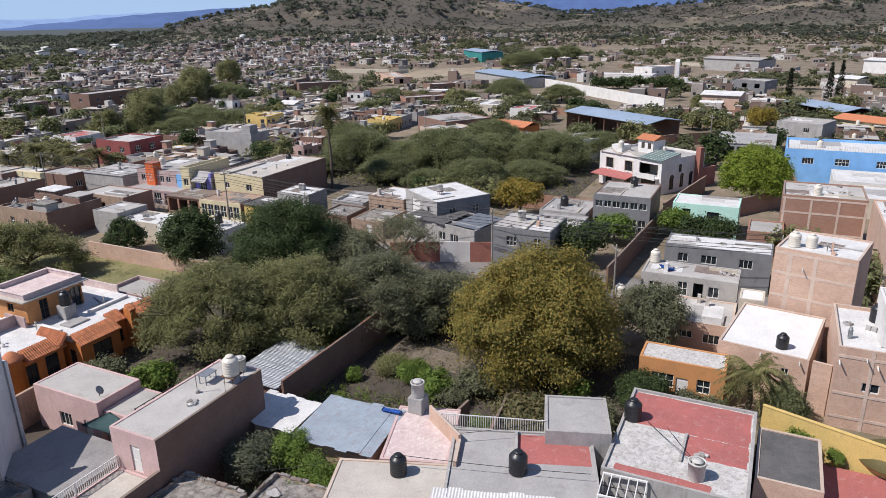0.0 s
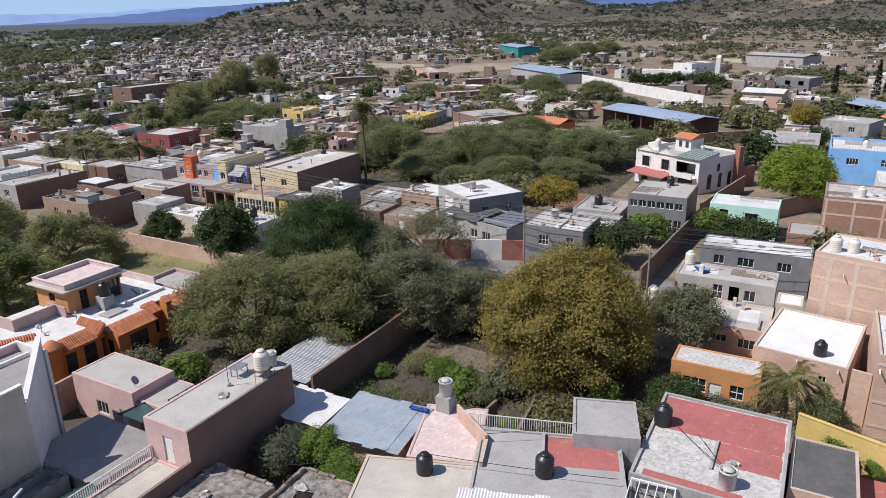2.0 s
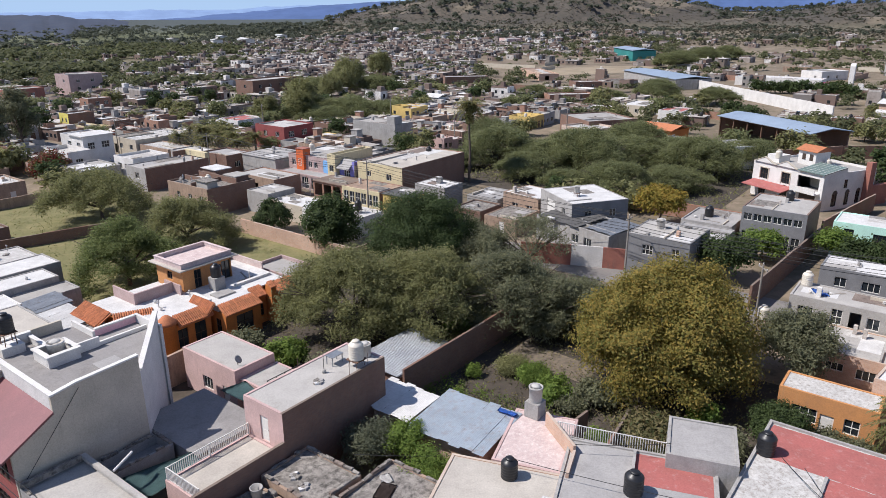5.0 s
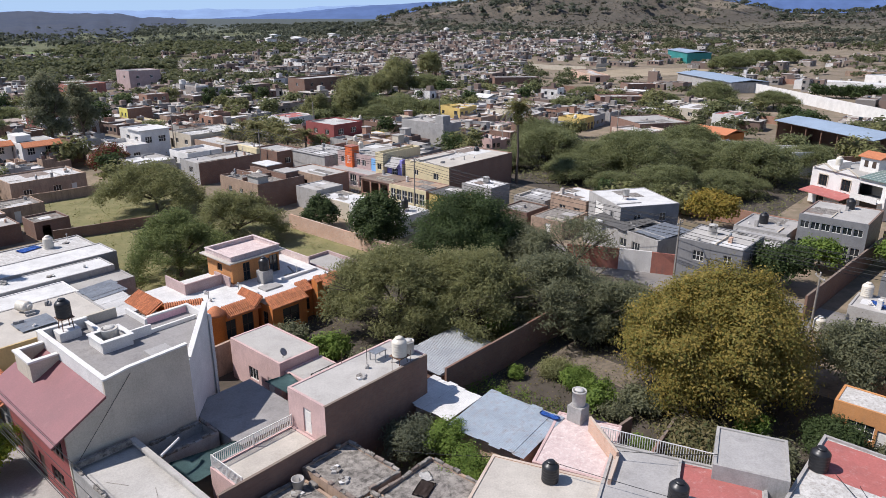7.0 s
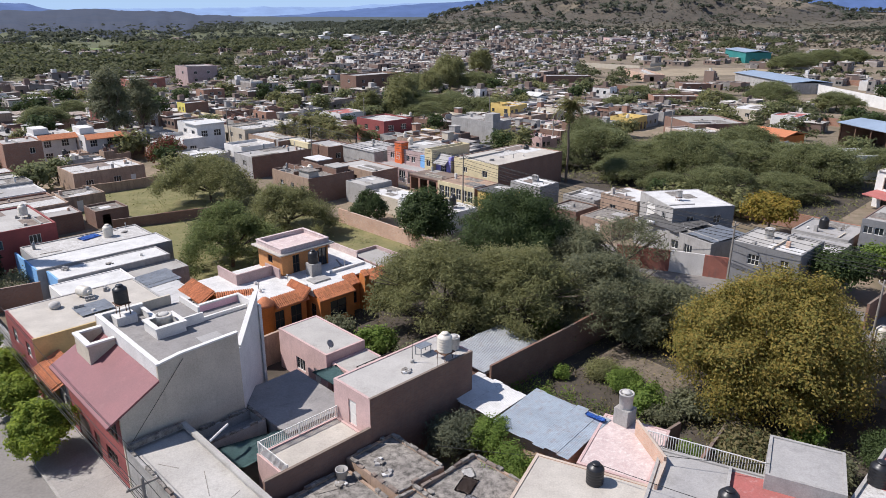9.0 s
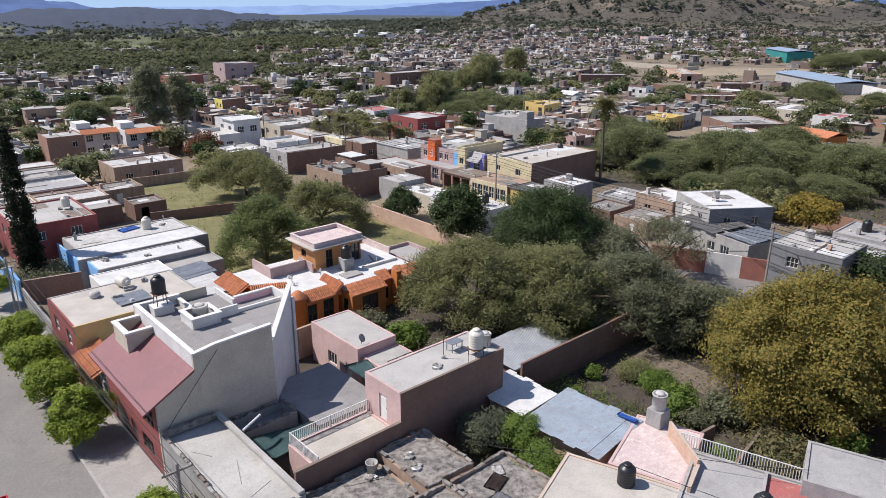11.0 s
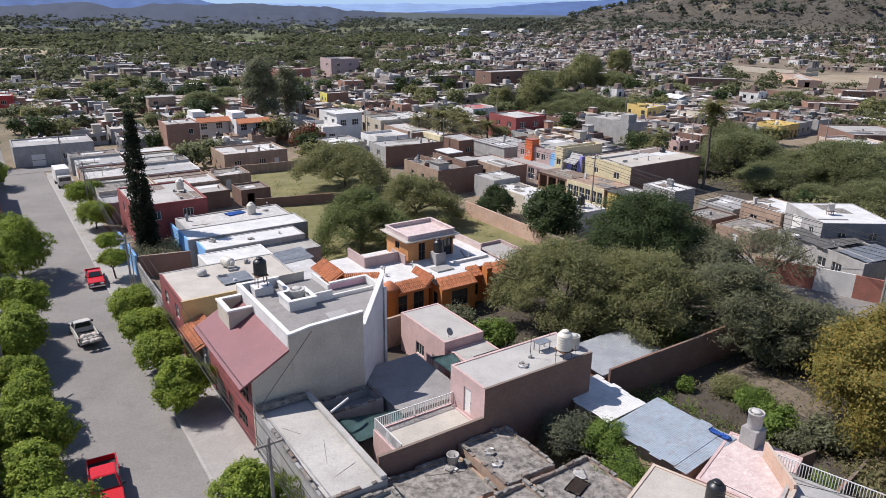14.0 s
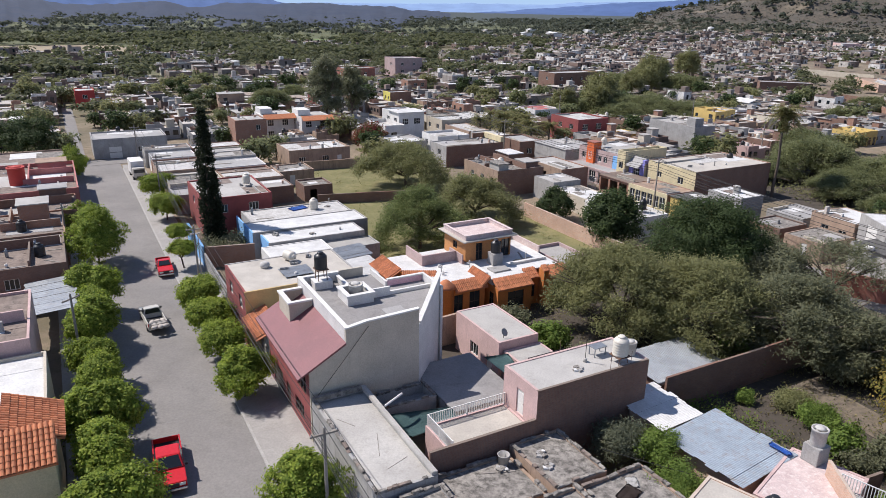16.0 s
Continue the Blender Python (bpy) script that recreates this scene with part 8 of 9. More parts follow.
box_wall("magenta painted yard wall", 332, 14, 329.2, 8.2, 3.0, "magenta", 0.3)
hall("small white gabled house on the rise", 336, -70, 9, 12, 4.4, -40, "offwhite", "roof_white", "house")
hall("white ribbed metal roof over a yard", 154.5, 98.0, 8.0, 17.0, 4.2, 0, "offwhite", "roof_white")
hall("low white vaulted hall", 185.0, 110.0, 6.0, 6.0, 4.6, 0, "white", "roof_white")
hall("low orange-tiled house near the yards", 168, 21, 8, 10, 4, -14, "orange", "tile", "house")
house("long brown brick house with a sunlit roof", 161, 176, 32, 48, 4.4, "brick_dark", "concrete", 0.3, rz=-34)
house("small white house by the grove", 141.0, 149.0, -6.6, 1.4, 4.6, "white", "roof_white", 0.4, [win("W", 1.5, 2.6), win("S", 2.5, 2.6), win("S", 5.2, 2.6)], rz=-40)
house("pale rendered house with a shallow roof", 182, 192, -56, -45, 5, "cement", "concrete", 0.2, [win("W", 3, 2.8)], rz=-20)
house("long pink two-storey house", 600, 616, 330, 360, 7, "pink", "concrete", 0.4, rz=-45)
box_wall("long pale boundary wall", 236, -8, 330, 84, 4.0, "white", 0.4)
tw = thing("water_tower", at(657, 540), "white cylindrical town water tower", "water tower")
part("tank", lathe([(3.4, 8), (3.6, 9), (3.6, 14), (3.2, 14.8), (1, 15.4)], 20), M["white"], tw)
for a in (45, 135, 225, 315):
    part("leg", tube((3.4 * math.cos(radians(a)), 3.4 * math.sin(radians(a)), 0), (3 * math.cos(radians(a)), 3 * math.sin(radians(a)), 8.2), 0.4, n=8), M["concrete"], tw)
arch = thing("monument_tower", at(347, 2.4), "slim white bell-gable tower", "tower")
part("shaft", slab([(0, 0), (3, 0), (3, 9), (1.5, 10.2), (0, 9)], 2.0), M["white"], arch)
thatch = thing("thatched_shelter", at(37.4, -54.0), "round palm-thatched sunshade in a yard", "shelter")
part("roof", lathe([(2.2, 2.0), (2.3, 2.1), (1.2, 2.9), (0.1, 3.4)], 24), M["leaf_weed"], thatch)
part("post", tube((0, 0, 0), (0, 0, 3.2), 0.1, n=8), M["bark"], thatch)

# raw brick house: concrete frame, upper white room, stone base
for y in (-5.6, -1.2, 3.4):
    part("concrete_column", box(-4.69, -4.64, y - 0.13, y + 0.13, 0, 7.0), M["pink_render"], raw_brick)
for z in (0.9, 3.0, 6.2):
    part("concrete_band", box(-4.692, -4.645, -5.75, 5.75, z, z + 0.22), M["pink_render"], raw_brick)
house("white upper storey with large windows", 45.6, 51.5, -62, -53.4, 2.7, "white", "roof_peel", 0.25, [win("W", 1.0, 0.8, 1.8, 1.3), win("W", 4.4, 0.8, 1.6, 1.3), win("W", 7.0, 0.9, 0.8, 1.1)], z0=6.86)
railing("white iron street fence with upright bars", 72.0, 52.0, 72.0, 63.5, 0.1, 2.0, 0.3, "white_iron", 0.03)
for (x, y) in ((44.4, -50.6), (44.4, -53.2), (44.4, -57.0)):
    spout = part("roof_spout", tube((0, 0, 0), (-0.7, 0, -0.1), 0.06, n=8), M["white_iron"], None, "short white roof drain spout", at(x - 0.3, y, 5.9))
    tagged(spout, category="spout", group="roof spouts")


# ---- ragged old parapets: uneven mortared stones along the roof edges ----
def ragged(root, w, d, h, seed, mats=("old_concrete", "old_concrete", "roof_brown"), sides="WSEN"):
    rr = random.Random(seed)
    spans = {"S": (w, (0, -d / 2 + 0.1), 0), "N": (w, (0, d / 2 - 0.1), 0), "W": (d, (-w / 2 + 0.1, 0), 90), "E": (d, (w / 2 - 0.1, 0), 90)}
    for side in sides:
        length, (cx, cy), turn = spans[side]
        q = -length / 2 + 0.1
        while q < length / 2 - 0.5:
            ln = rr.uniform(0.3, 0.85)
            if rr.random() < 0.8:
                bm = box(-ln / 2, ln / 2, -0.12, 0.12, 0, rr.uniform(0.05, 0.24), 0.025)
                for v in bm.verts:
                    v.co += Vector((rr.uniform(-0.04, 0.04), rr.uniform(-0.04, 0.04), rr.uniform(-0.03, 0.03) if v.co.z > 0.02 else 0))
                part("parapet_stone", bm, M[rr.choice(mats)], root, m=pose(cx, cy, h, 0, 0, turn) @ pose(q + ln / 2, 0, 0, 0, 0, rr.uniform(-5, 5)))
            q += ln * rr.uniform(0.9, 1.15)


for i, (root, w, d, h) in enumerate(old_roofs):
    ragged(root, w, d, h, 50 + i)


# ---- loose things on the roofs ----
def loose_kinds():
    out = {}
    root = thing("cinder_block_stack", at(8, 21.5, 3.9), "small stack of grey cinder blocks on a roof", "blocks", "roof clutter")
    rr = random.Random(4)
    for i in range(6):
        part("cinder_block", box(-0.2, 0.2, -0.1, 0.1, 0, 0.2, 0.01), M["cement"], root, m=pose((i % 2) * 0.44 - 0.2, (i // 2 % 2) * 0.24, (i // 4) * 0.2, 0, 0, rr.uniform(-8, 8)))
    out["blocks"] = root
    root = thing("plank", at(9, 20.5, 3.9), "weathered wooden plank lying on a roof", "plank", "roof clutter")
    part("board", box(-1.2, 1.2, -0.11, 0.11, 0, 0.04, 0.006), M["wood_pole"], root)
    part("batten", box(-0.05, 0.05, -0.16, 0.16, 0.04, 0.08), M["wood_pole"], root, m=pose(0.7, 0, 0))
    out["plank"] = root
    root = thing("bucket", at(7.4, 19.6, 3.9), "old plastic bucket standing on a roof", "bucket", "roof clutter")
    part("body", lathe([(0.0, 0.0), (0.13, 0), (0.17, 0.34), (0.155, 0.34), (0.12, 0.03)], 12), M["white"], root)
    part("handle", tube((-0.16, 0, 0.34), (0.16, 0, 0.34), 0.008, n=5), M["iron"], root)
    out["bucket"] = root
    root = thing("vent_pipe", at(6.2, 22.0, 3.9), "short vent pipe with a cowl", "pipe", "roof clutter")
    part("pipe", tube((0, 0, 0), (0, 0, 0.7), 0.05, n=8), M["fibre_cement"], root)
    part("cowl", lathe([(0.12, 0.68), (0.12, 0.76), (0.02, 0.84)], 10), M["fibre_cement"], root)
    out["vent"] = root
    root = thing("gas_cylinder", at(9.8, 19.0, 3.9), "dented grey gas cylinder on a roof", "gas cylinder", "roof clutter")
    part("body", lathe([(0, 0.02), (0.15, 0.02), (0.18, 0.1), (0.18, 0.75), (0.13, 0.88), (0.03, 0.92)], 14), M["zinc"], root)
    part("collar", lathe([(0.1, 0.9), (0.1, 1.02), (0.09, 1.02), (0.09, 0.9)], 10), M["zinc"], root)
    out["gas"] = root
    root = thing("rubble_heap", at(5.0, 18.9, 3.9), "heap of broken mortar and brick rubble", "rubble", "roof clutter")
    for i in range(9):
        q = rr.uniform(0.08, 0.2)
        bm = box(-q, q, -q * 0.7, q * 0.7, -q * 0.2, q * 0.7)
        for v in bm.verts:
            v.co *= rr.uniform(0.75, 1.2)
        part("lump", bm, M[("cement", "old_concrete", "roof_white")[i % 3]], root, m=pose(rr.uniform(-0.45, 0.45), rr.uniform(-0.35, 0.35), 0.03, 0, 0, rr.uniform(0, 180)))
    out["rubble"] = root
    return out


LOOSE = loose_kinds()


def litter_roof(x0, x1, y0, y1, z, n, seed, kinds="blocks plank bucket vent gas rubble"):
    rr = random.Random(seed)
    for _ in range(n):
        copy_thing(LOOSE[rr.choice(kinds.split())], at(rr.uniform(x0, x1), rr.uniform(y0, y1), z, rr.uniform(0, 360)))


litter_roof(1.0, 9.6, 18.6, 26.0, 3.9, 3, 1)
litter_roof(15.0, 19.0, -9.4, -7.2, 6.5, 1, 3, "rubble")
litter_roof(11.2, 14.2, -15.4, -11.4, 3.1, 2, 4, "rubble blocks plank")
litter_roof(5.2, 9.8, -15.0, -11.6, 2.7, 2, 5, "rubble blocks plank bucket")
litter_roof(5.2, 11.5, -23.0, -17.0, 3.0, 6, 6, "rubble blocks plank bucket gas")
litter_roof(1.0, 3.6, -23.0, -13.5, 3.3, 4, 7, "rubble blocks plank")
litter_roof(26.8, 31.2, -44.0, -37.4, 3.9, 1, 9, "rubble")
litter_roof(44.8, 52.6, -61, -51.2, 6.8, 8, 12)
litter_roof(61.0, 64.4, -41.6, -33.2, 5.0, 5, 13)
litter_roof(72.4, 76.0, -44.6, -34.0, 4.9, 3, 14)
litter_roof(91.0, 98.0, -55, -46.8, 7.9, 7, 15)
litter_roof(73.0, 89.0, -63, -57.2, 8.2, 10, 16)
litter_roof(70.2, 76.4, -18.4, -11.8, 5.3, 4, 17)
litter_roof(87.0, 93.0, -18.8, -13.2, 3.4, 4, 18)
litter_roof(74.0, 78.0, -6.0, 2.0, 3.7, 3, 19, "plank blocks")
litter_roof(80.0, 96.0, 36.4, 45.4, 6.0, 7, 20)
litter_roof(79.6, 88.0, 54.4, 64.0, 5.4, 6, 21)
litter_roof(58.6, 63.0, 27.6, 37.0, 2.9, 8, 22)
litter_roof(59.4, 63.2, 39.4, 46.2, 2.8, 5, 23)
litter_roof(53.0, 61.2, 56.0, 65.6, 4.4, 7, 24)
litter_roof(53.0, 68.0, 72.5, 79.0, 5.9, 6, 25)
litter_roof(7.6, 20.6, 46.8, 51.6, 3.6, 6, 26)
litter_roof(8.0, 18.6, 37.4, 40.2, 3.7, 3, 27)
litter_roof(3.4, 11.2, 55.0, 65.0, 5.4, 5, 28)
litter_roof(-27, -19.2, 16.0, 25.2, 6.0, 6, 29)
litter_roof(-26, -16.0, 38.0, 48.0, 4.6, 6, 30)
litter_roof(-27, -16.0, 50.4, 59.6, 4.4, 6, 31)
litter_roof(-27, -14.0, 62, 69.5, 4.0, 6, 32)
litter_roof(-29, -14.0, 72, 91, 4.4, 8, 33)
litter_roof(26.6, 38.4, 92.4, 99.8, 3.4, 8, 34)
litter_roof(1.2, 8.6, 68.0, 100.0, 3.2, 8, 35, "vent")

house("long white row of low houses", 330, 341, 12, 48, 3.6, "white", "roof_white", 0.3, [win("W", 4.0 + 6 * i) for i in range(5)])
belt = tree("dense dark hedge-like tree in a belt", at(300, 30), 5.0, wide_crown(4.2, 5.0, 5.6, -0.4, 8, 81), "leaf_dark", 150, 9, 0.7, 81, 1.6, 0.5, 0.2, group="tree belt")
for i in range(7):
    copy_thing(belt, at(302 + (i % 2) * 2.5, 24 - i * 4.6, 0, 50 * i) @ Matrix.Scale(0.9 + 0.08 * (i % 3), 4))
for x, y, h, r in ((258, -46, 13, 0.9), (256, -58, 15, 1.0), (254, -61, 16, 1.0)):
    cypress(at(x, y), h, r, int(x - y), "slender far-off garden cypress", 260, False)
for x, y, k in ((196, -22, 1.1),):
    copy_thing(row_tree_b, at(x, y, 0, x) @ Matrix.Scale(k, 4))
box_wall("brown brick wall behind the villa", 150, -8, 168, -21, 3.0, "brick", 0.25)
box_wall("brown brick wall behind the villa", 168, -21, 182, -40, 3.0, "brick_dark", 0.25)


# ---- roof terraces across the street: partition walls and small roof rooms ----
def partitions(root, z, mat, runs, rooms=()):
    for x0, x1, y0, y1, e in runs:
        part("partition_wall", box(x0, x1, y0, y1, z + 0.004, z + e), M[mat], root)
    for x0, x1, y0, y1, e, roof in rooms:
        room = part("roof_room", box(x0, x1, y0, y1, z + 0.004, z + e), M[mat], root)
        part("room_roof", box(x0 - 0.2, x1 + 0.2, y0 - 0.2, y1 + 0.2, z + e, z + e + 0.14), M[roof], room)


partitions(street_0, 6.0, "pink", ((-1.0, 4.6, -1.2, -1.0, 1.0), (1.4, 1.6, -0.99, 5.2, 0.9)), ((-4.4, -0.8, 1.0, 4.6, 2.2, "roof_brown"),))
partitions(street_1, 4.6, "brick_dark", ((-1.0, 5.6, 1.6, 1.8, 1.1), (2.4, 2.6, -5.6, 1.59, 0.8)), ((-5.4, -2.0, -3.0, 1.0, 2.3, "roof_grey"),))
partitions(street_2, 4.4, "brick", ((-0.4, 6.2, -1.8, -1.6, 1.0), (0.6, 0.8, -1.59, 5.2, 1.3)), ((1.6, 5.0, 1.2, 4.8, 2.3, "concrete"),))
partitions(street_3, 4.0, "brick_dark", ((-2.0, 7.0, 0.6, 0.8, 1.2),), ((-6.0, -2.4, -3.4, 0.0, 2.2, "roof_brown"), (3.0, 6.4, 1.4, 4.2, 2.0, "roof_grey")))
partitions(street_4, 4.4, "salmon", ((0.0, 8.4, -3.4, -3.2, 0.9), (2.0, 2.2, -3.19, 9.8, 0.8), (2.21, 8.4, 3.4, 3.6, 1.0)), ((3.4, 7.6, 5.0, 8.6, 1.6, "adobe"),))
partitions(arched, 4.4, "brick_dark", ((-4.6, 1.2, -1.0, -0.8, 0.7), (1.2, 1.4, -5.5, 5.4, 1.0), (-1.6, -1.4, 1.0, 5.5, 0.8)), ((1.6, 4.6, 0.6, 4.8, 1.5, "roof_white"), (1.8, 4.5, -4.6, -1.4, 1.0, "concrete")))
partitions(arched, 4.4, "concrete", (), ((-4.4, -2.4, -5.3, -2.2, 1.3, "old_concrete"),))
litter_roof(52.8, 55.0, 61.0, 66.0, 4.42, 9, 71, "bucket blocks vent gas")
cloth(at(55.4, 60.6, 5.1, 25), 2.4, 1.6, 9, "green shade cloth spread over a rooftop", "tarp")
cloth(at(59.8, 31.0, 3.0, 70), 1.8, 1.2, 10, "white sheet drying on a yard roof", "white")

# ---- steel frame over a small courtyard beside the red roof ----
frame_root = thing("courtyard_frame", at(24.0, -38.0, 0, 4), "pale steel frame over a small courtyard", "frame")
for x in (-1.15, 1.15):
    for y in (-1.35, 1.35):
        part("post", box(x - 0.05, x + 0.05, y - 0.05, y + 0.05, 0, 3.9), M["white_iron"], frame_root)
    part("rail", box(x - 0.06, x + 0.06, -1.4, 1.4, 3.9, 4.02), M["white_iron"], frame_root)
for i in range(6):
    y = -1.35 + 0.54 * i
    part("crossbar", box(-1.09, 1.09, y - 0.03, y + 0.03, 3.92, 3.99), M["white_iron"], frame_root)
for x in (-0.4, 0.4):
    part("hanging_rod", box(x - 0.02, x + 0.02, -1.36, 1.36, 3.55, 3.6), M["iron"], frame_root)


# ---- more things on the near roofs ----
tank("cream", at(5.6, 24.5, 6.56, 20) @ pose(0, 0, 0, 90, 0, 0), "toppled cream water tank lying on a roof", size=0.95)
tub = part("tub", lathe([(0.0, 0.0), (0.42, 0.0), (0.52, 0.25), (0.45, 0.5), (0.2, 0.62), (0.0, 0.64)], 18), M["fibre_cement"], None, "pale round upturned tub on a roof", at(2.9, 23.0, 6.0))
tagged(tub, category="tub")
corrugated("loose grey metal sheets laid on a roof", 3.9, 6.8, 19.0, 21.6, 6.16, 6.22, "zinc", "x", 0.16, wave_h=0.012)
corrugated("dark grey sheet roof over a lean-to", 13.5, 17.4, 28.7, 33.0, 3.3, 3.5, "zinc", "x", 0.16, wave_h=0.012)
house("lean-to walls under dark sheets", 13.7, 17.2, 28.9, 32.8, 3.0, "cement", "concrete", 0.0)
litter_roof(4.0, 10.0, 18.0, 25.0, 6.0, 5, 61, "rubble plank blocks bucket")


def gas_tank(m):
    root = thing("gas_tank", m, "small white horizontal gas tank on a roof", "gas tank", "roof gas tanks")
    part("body", lathe([(0.0, -0.62), (0.2, -0.58), (0.3, -0.42), (0.3, 0.42), (0.2, 0.58), (0.0, 0.62)], 18), M["white"], root, m=pose(0, 0, 0.42, 90, 0, 0))
    for y in (-0.32, 0.32):
        part("foot", box(-0.22, 0.22, y - 0.04, y + 0.04, 0, 0.2), M["iron"], root)
    part("valve_dome", lathe([(0.09, 0.68), (0.09, 0.78), (0.02, 0.81)], 10), M["iron"], root)


gas_tank(at(24.9, 22.9, 3.8, 80))
gas_tank(at(26.5, 22.4, 3.8, 85))
gas_tank(at(73.0, 2.0, 3.7, 20))
litter_roof(21.0, 33.0, 17.0, 21.0, 3.8, 7, 62, "vent bucket plank vent")
# plastered beam along the front roof, mortar cracks and pipes
front_root = old_roofs[0][0]
part("roof_beam", box(1.72, 2.12, -5.9, 5.9, 3.95, 4.22, 0.03), M["concrete"], front_root, "thick plastered beam along the roof edge")
part("roof_beam", box(-2.1, 1.7, 5.5, 5.85, 3.95, 4.3, 0.03), M["old_concrete"], front_root, "blackened mortar edge")
for x, y, ln, turn in ((0.2, -1.0, 2.6, 70), (0.5, -3.4, 1.8, 20), (-0.8, 2.4, 1.6, 120)):
    part("mortar_ridge", box(-ln / 2, ln / 2, -0.02, 0.02, 3.7, 3.715), M["old_concrete"], front_root, m=pose(x, y, 0, 0, 0, turn))
pipe = part("plastic_pipe", tube((0, 0, 0), (1.9, 0, 0.12), 0.09, n=10), M["white"], None, "white plastic pipe lying across a roof wall", at(4.3, -3.9, 4.26, 25))
tagged(pipe, category="pipe")
# plants before the yellow wall
for x, y, k in ((37.0, -48.4, 0.65), (36.6, -50.6, 0.4)):
    copy_thing(shrub_a, at(x, y, 1.3, 60 * x) @ Matrix.Scale(k, 4))
for y in (-37.2, -39.6, -41.8):
    copy_thing(shrub_b, at(41.2, y, 0, 40 * y) @ Matrix.Scale(0.8, 4))
# rainwater spouts on the brick walls
for i, (x, y, z) in enumerate(((45.62, -48.0, 4.4), (46.1, -45.0, 4.4), (43.95, -52.4, 6.4), (43.95, -56.0, 6.4), (56.75, -47.77, 8.8), (43.95, -59.2, 6.4))):
    spout = part("rain_spout", tube((0, 0, 0), (-0.55, 0, -0.12), 0.06, n=8), M["fibre_cement"], None, "short clay rain spout on a brick wall", at(x, y, z))
    tagged(spout, category="spout", group="rain spouts")

railing("white balustrade on the blue house roof", 136.1, -65.8, 136.1, -46.2, 6.5, 0.9, 0.45, "white_iron", 0.06)
tank("cream", at(121.4, -17.2, 7.3), "cream water tank on the villa roof", size=1.0)
tank("cream", at(125.6, -24.6, 6.0), "cream water tank on the villa roof", size=0.9)
cloth(at(15.0, 50.8, 3.66, 15), 2.6, 1.6, 21, "bright blue tarpaulin on the workshop roof", "tarp_blue")
cloth(at(62.6, -34.8, 5.06, 30), 1.8, 1.2, 14, "blue tarpaulin bundled on a cement roof", "tarp_blue")

corrugated("weathered dark sheets on an old roof", 73.0, 79.3, -3.6, 4.2, 3.86, 4.25, "roof_dark", "x", 0.3, rz=-16)
corrugated("rusty pale sheets on an old roof", 71.9, 78.0, -9.0, -4.4, 3.86, 4.2, "zinc", "x", 0.3, rz=-16)


# ---- wear on the farther roofs: coats of other ages, kerbs, half-built walls, piers ----
def age_roof(root, w, d, h, seed):
    rr = random.Random(seed)
    a, b = w / 2 - 0.3, d / 2 - 0.3
    for _ in range(2 if w * d < 90 else 3):
        px, py, sx, sy = rr.uniform(-a, a * 0.5), rr.uniform(-b, b * 0.5), rr.uniform(0.2, 0.5) * w, rr.uniform(0.2, 0.5) * d
        part("roof_coating", box(px, min(px + sx, a), py, min(py + sy, b), h - 0.04, h + rr.uniform(0.012, 0.03)), M[rr.choice(("roof_peel", "old_concrete", "concrete", "roof_brown", "roof_grey", "roof_white"))], root, "patch of another roof coat")
    for _ in range(1):
        q, e = rr.uniform(-b, b - 0.3), rr.uniform(0.1, 0.4)
        if rr.random() < 0.5:
            part("roof_kerb", box(-a, -a + rr.uniform(0.4, 1.0) * w * 0.7, q, q + 0.16, h + 0.004, h + e), M[rr.choice(("cement", "concrete", "offwhite"))], root)
        else:
            q = rr.uniform(-a, a - 0.3)
            part("roof_kerb", box(q, q + 0.16, -b, -b + rr.uniform(0.4, 1.0) * d * 0.7, h + 0.004, h + e), M[rr.choice(("cement", "concrete", "offwhite"))], root)
    for _ in range(rr.choice((0, 1, 2))):
        px, py, g = rr.uniform(-a + 0.4, a - 0.6), rr.uniform(-b + 0.4, b - 0.6), rr.uniform(0.12, 0.3)
        part("roof_pier", box(px - g, px + g, py - g * 0.8, py + g * 0.8, h + 0.004, h + rr.uniform(0.2, 1.0)), M[rr.choice(("cement", "white", "cement", "load", "brick_pale"))], root)


for k, aged in enumerate(AGED):
    age_roof(*aged, 300 + k)


# ---- the town beyond ----
town_walls = ["town_brick", "town_brick", "town_brick", "brick_dark", "brick_dark", "brick", "adobe", "adobe", "cement", "cement", "offwhite", "grey_paint", "white"]
town_roofs = ["town_roof", "town_roof", "town_roof", "old_concrete", "roof_white", "roof_peel", "concrete"]
WALL_WORDS = {"mauve": "dusky mauve", "terracotta": "faded terracotta", "town_brick": "dull brown brick", "brick": "red brick", "brick_dark": "dark brick", "cement": "grey rendered", "adobe": "brown adobe", "offwhite": "off-white", "grey_paint": "dark grey",
              "white": "white", "pink": "pink", "yellow": "yellow", "apricot": "apricot", "maroon": "dark red", "cream": "cream", "blue": "blue"}


def walls_round(x0, x1, y0, y1, z0, z1, t=0.2):
    """Four walls in one piece."""
    bm = bmesh.new()
    loops = []
    for k, z in ((0, z0), (0, z1), (t, z1), (t, z0)):
        loops.append([bm.verts.new((x, y, z)) for x, y in ((x0 + k, y0 + k), (x1 - k, y0 + k), (x1 - k, y1 - k), (x0 + k, y1 - k))])
    for a, b in zip(loops, loops[1:]):
        for i in range(4):
            j = (i + 1) % 4
            bm.faces.new((a[i], a[j], b[j], b[i]))
    return bm


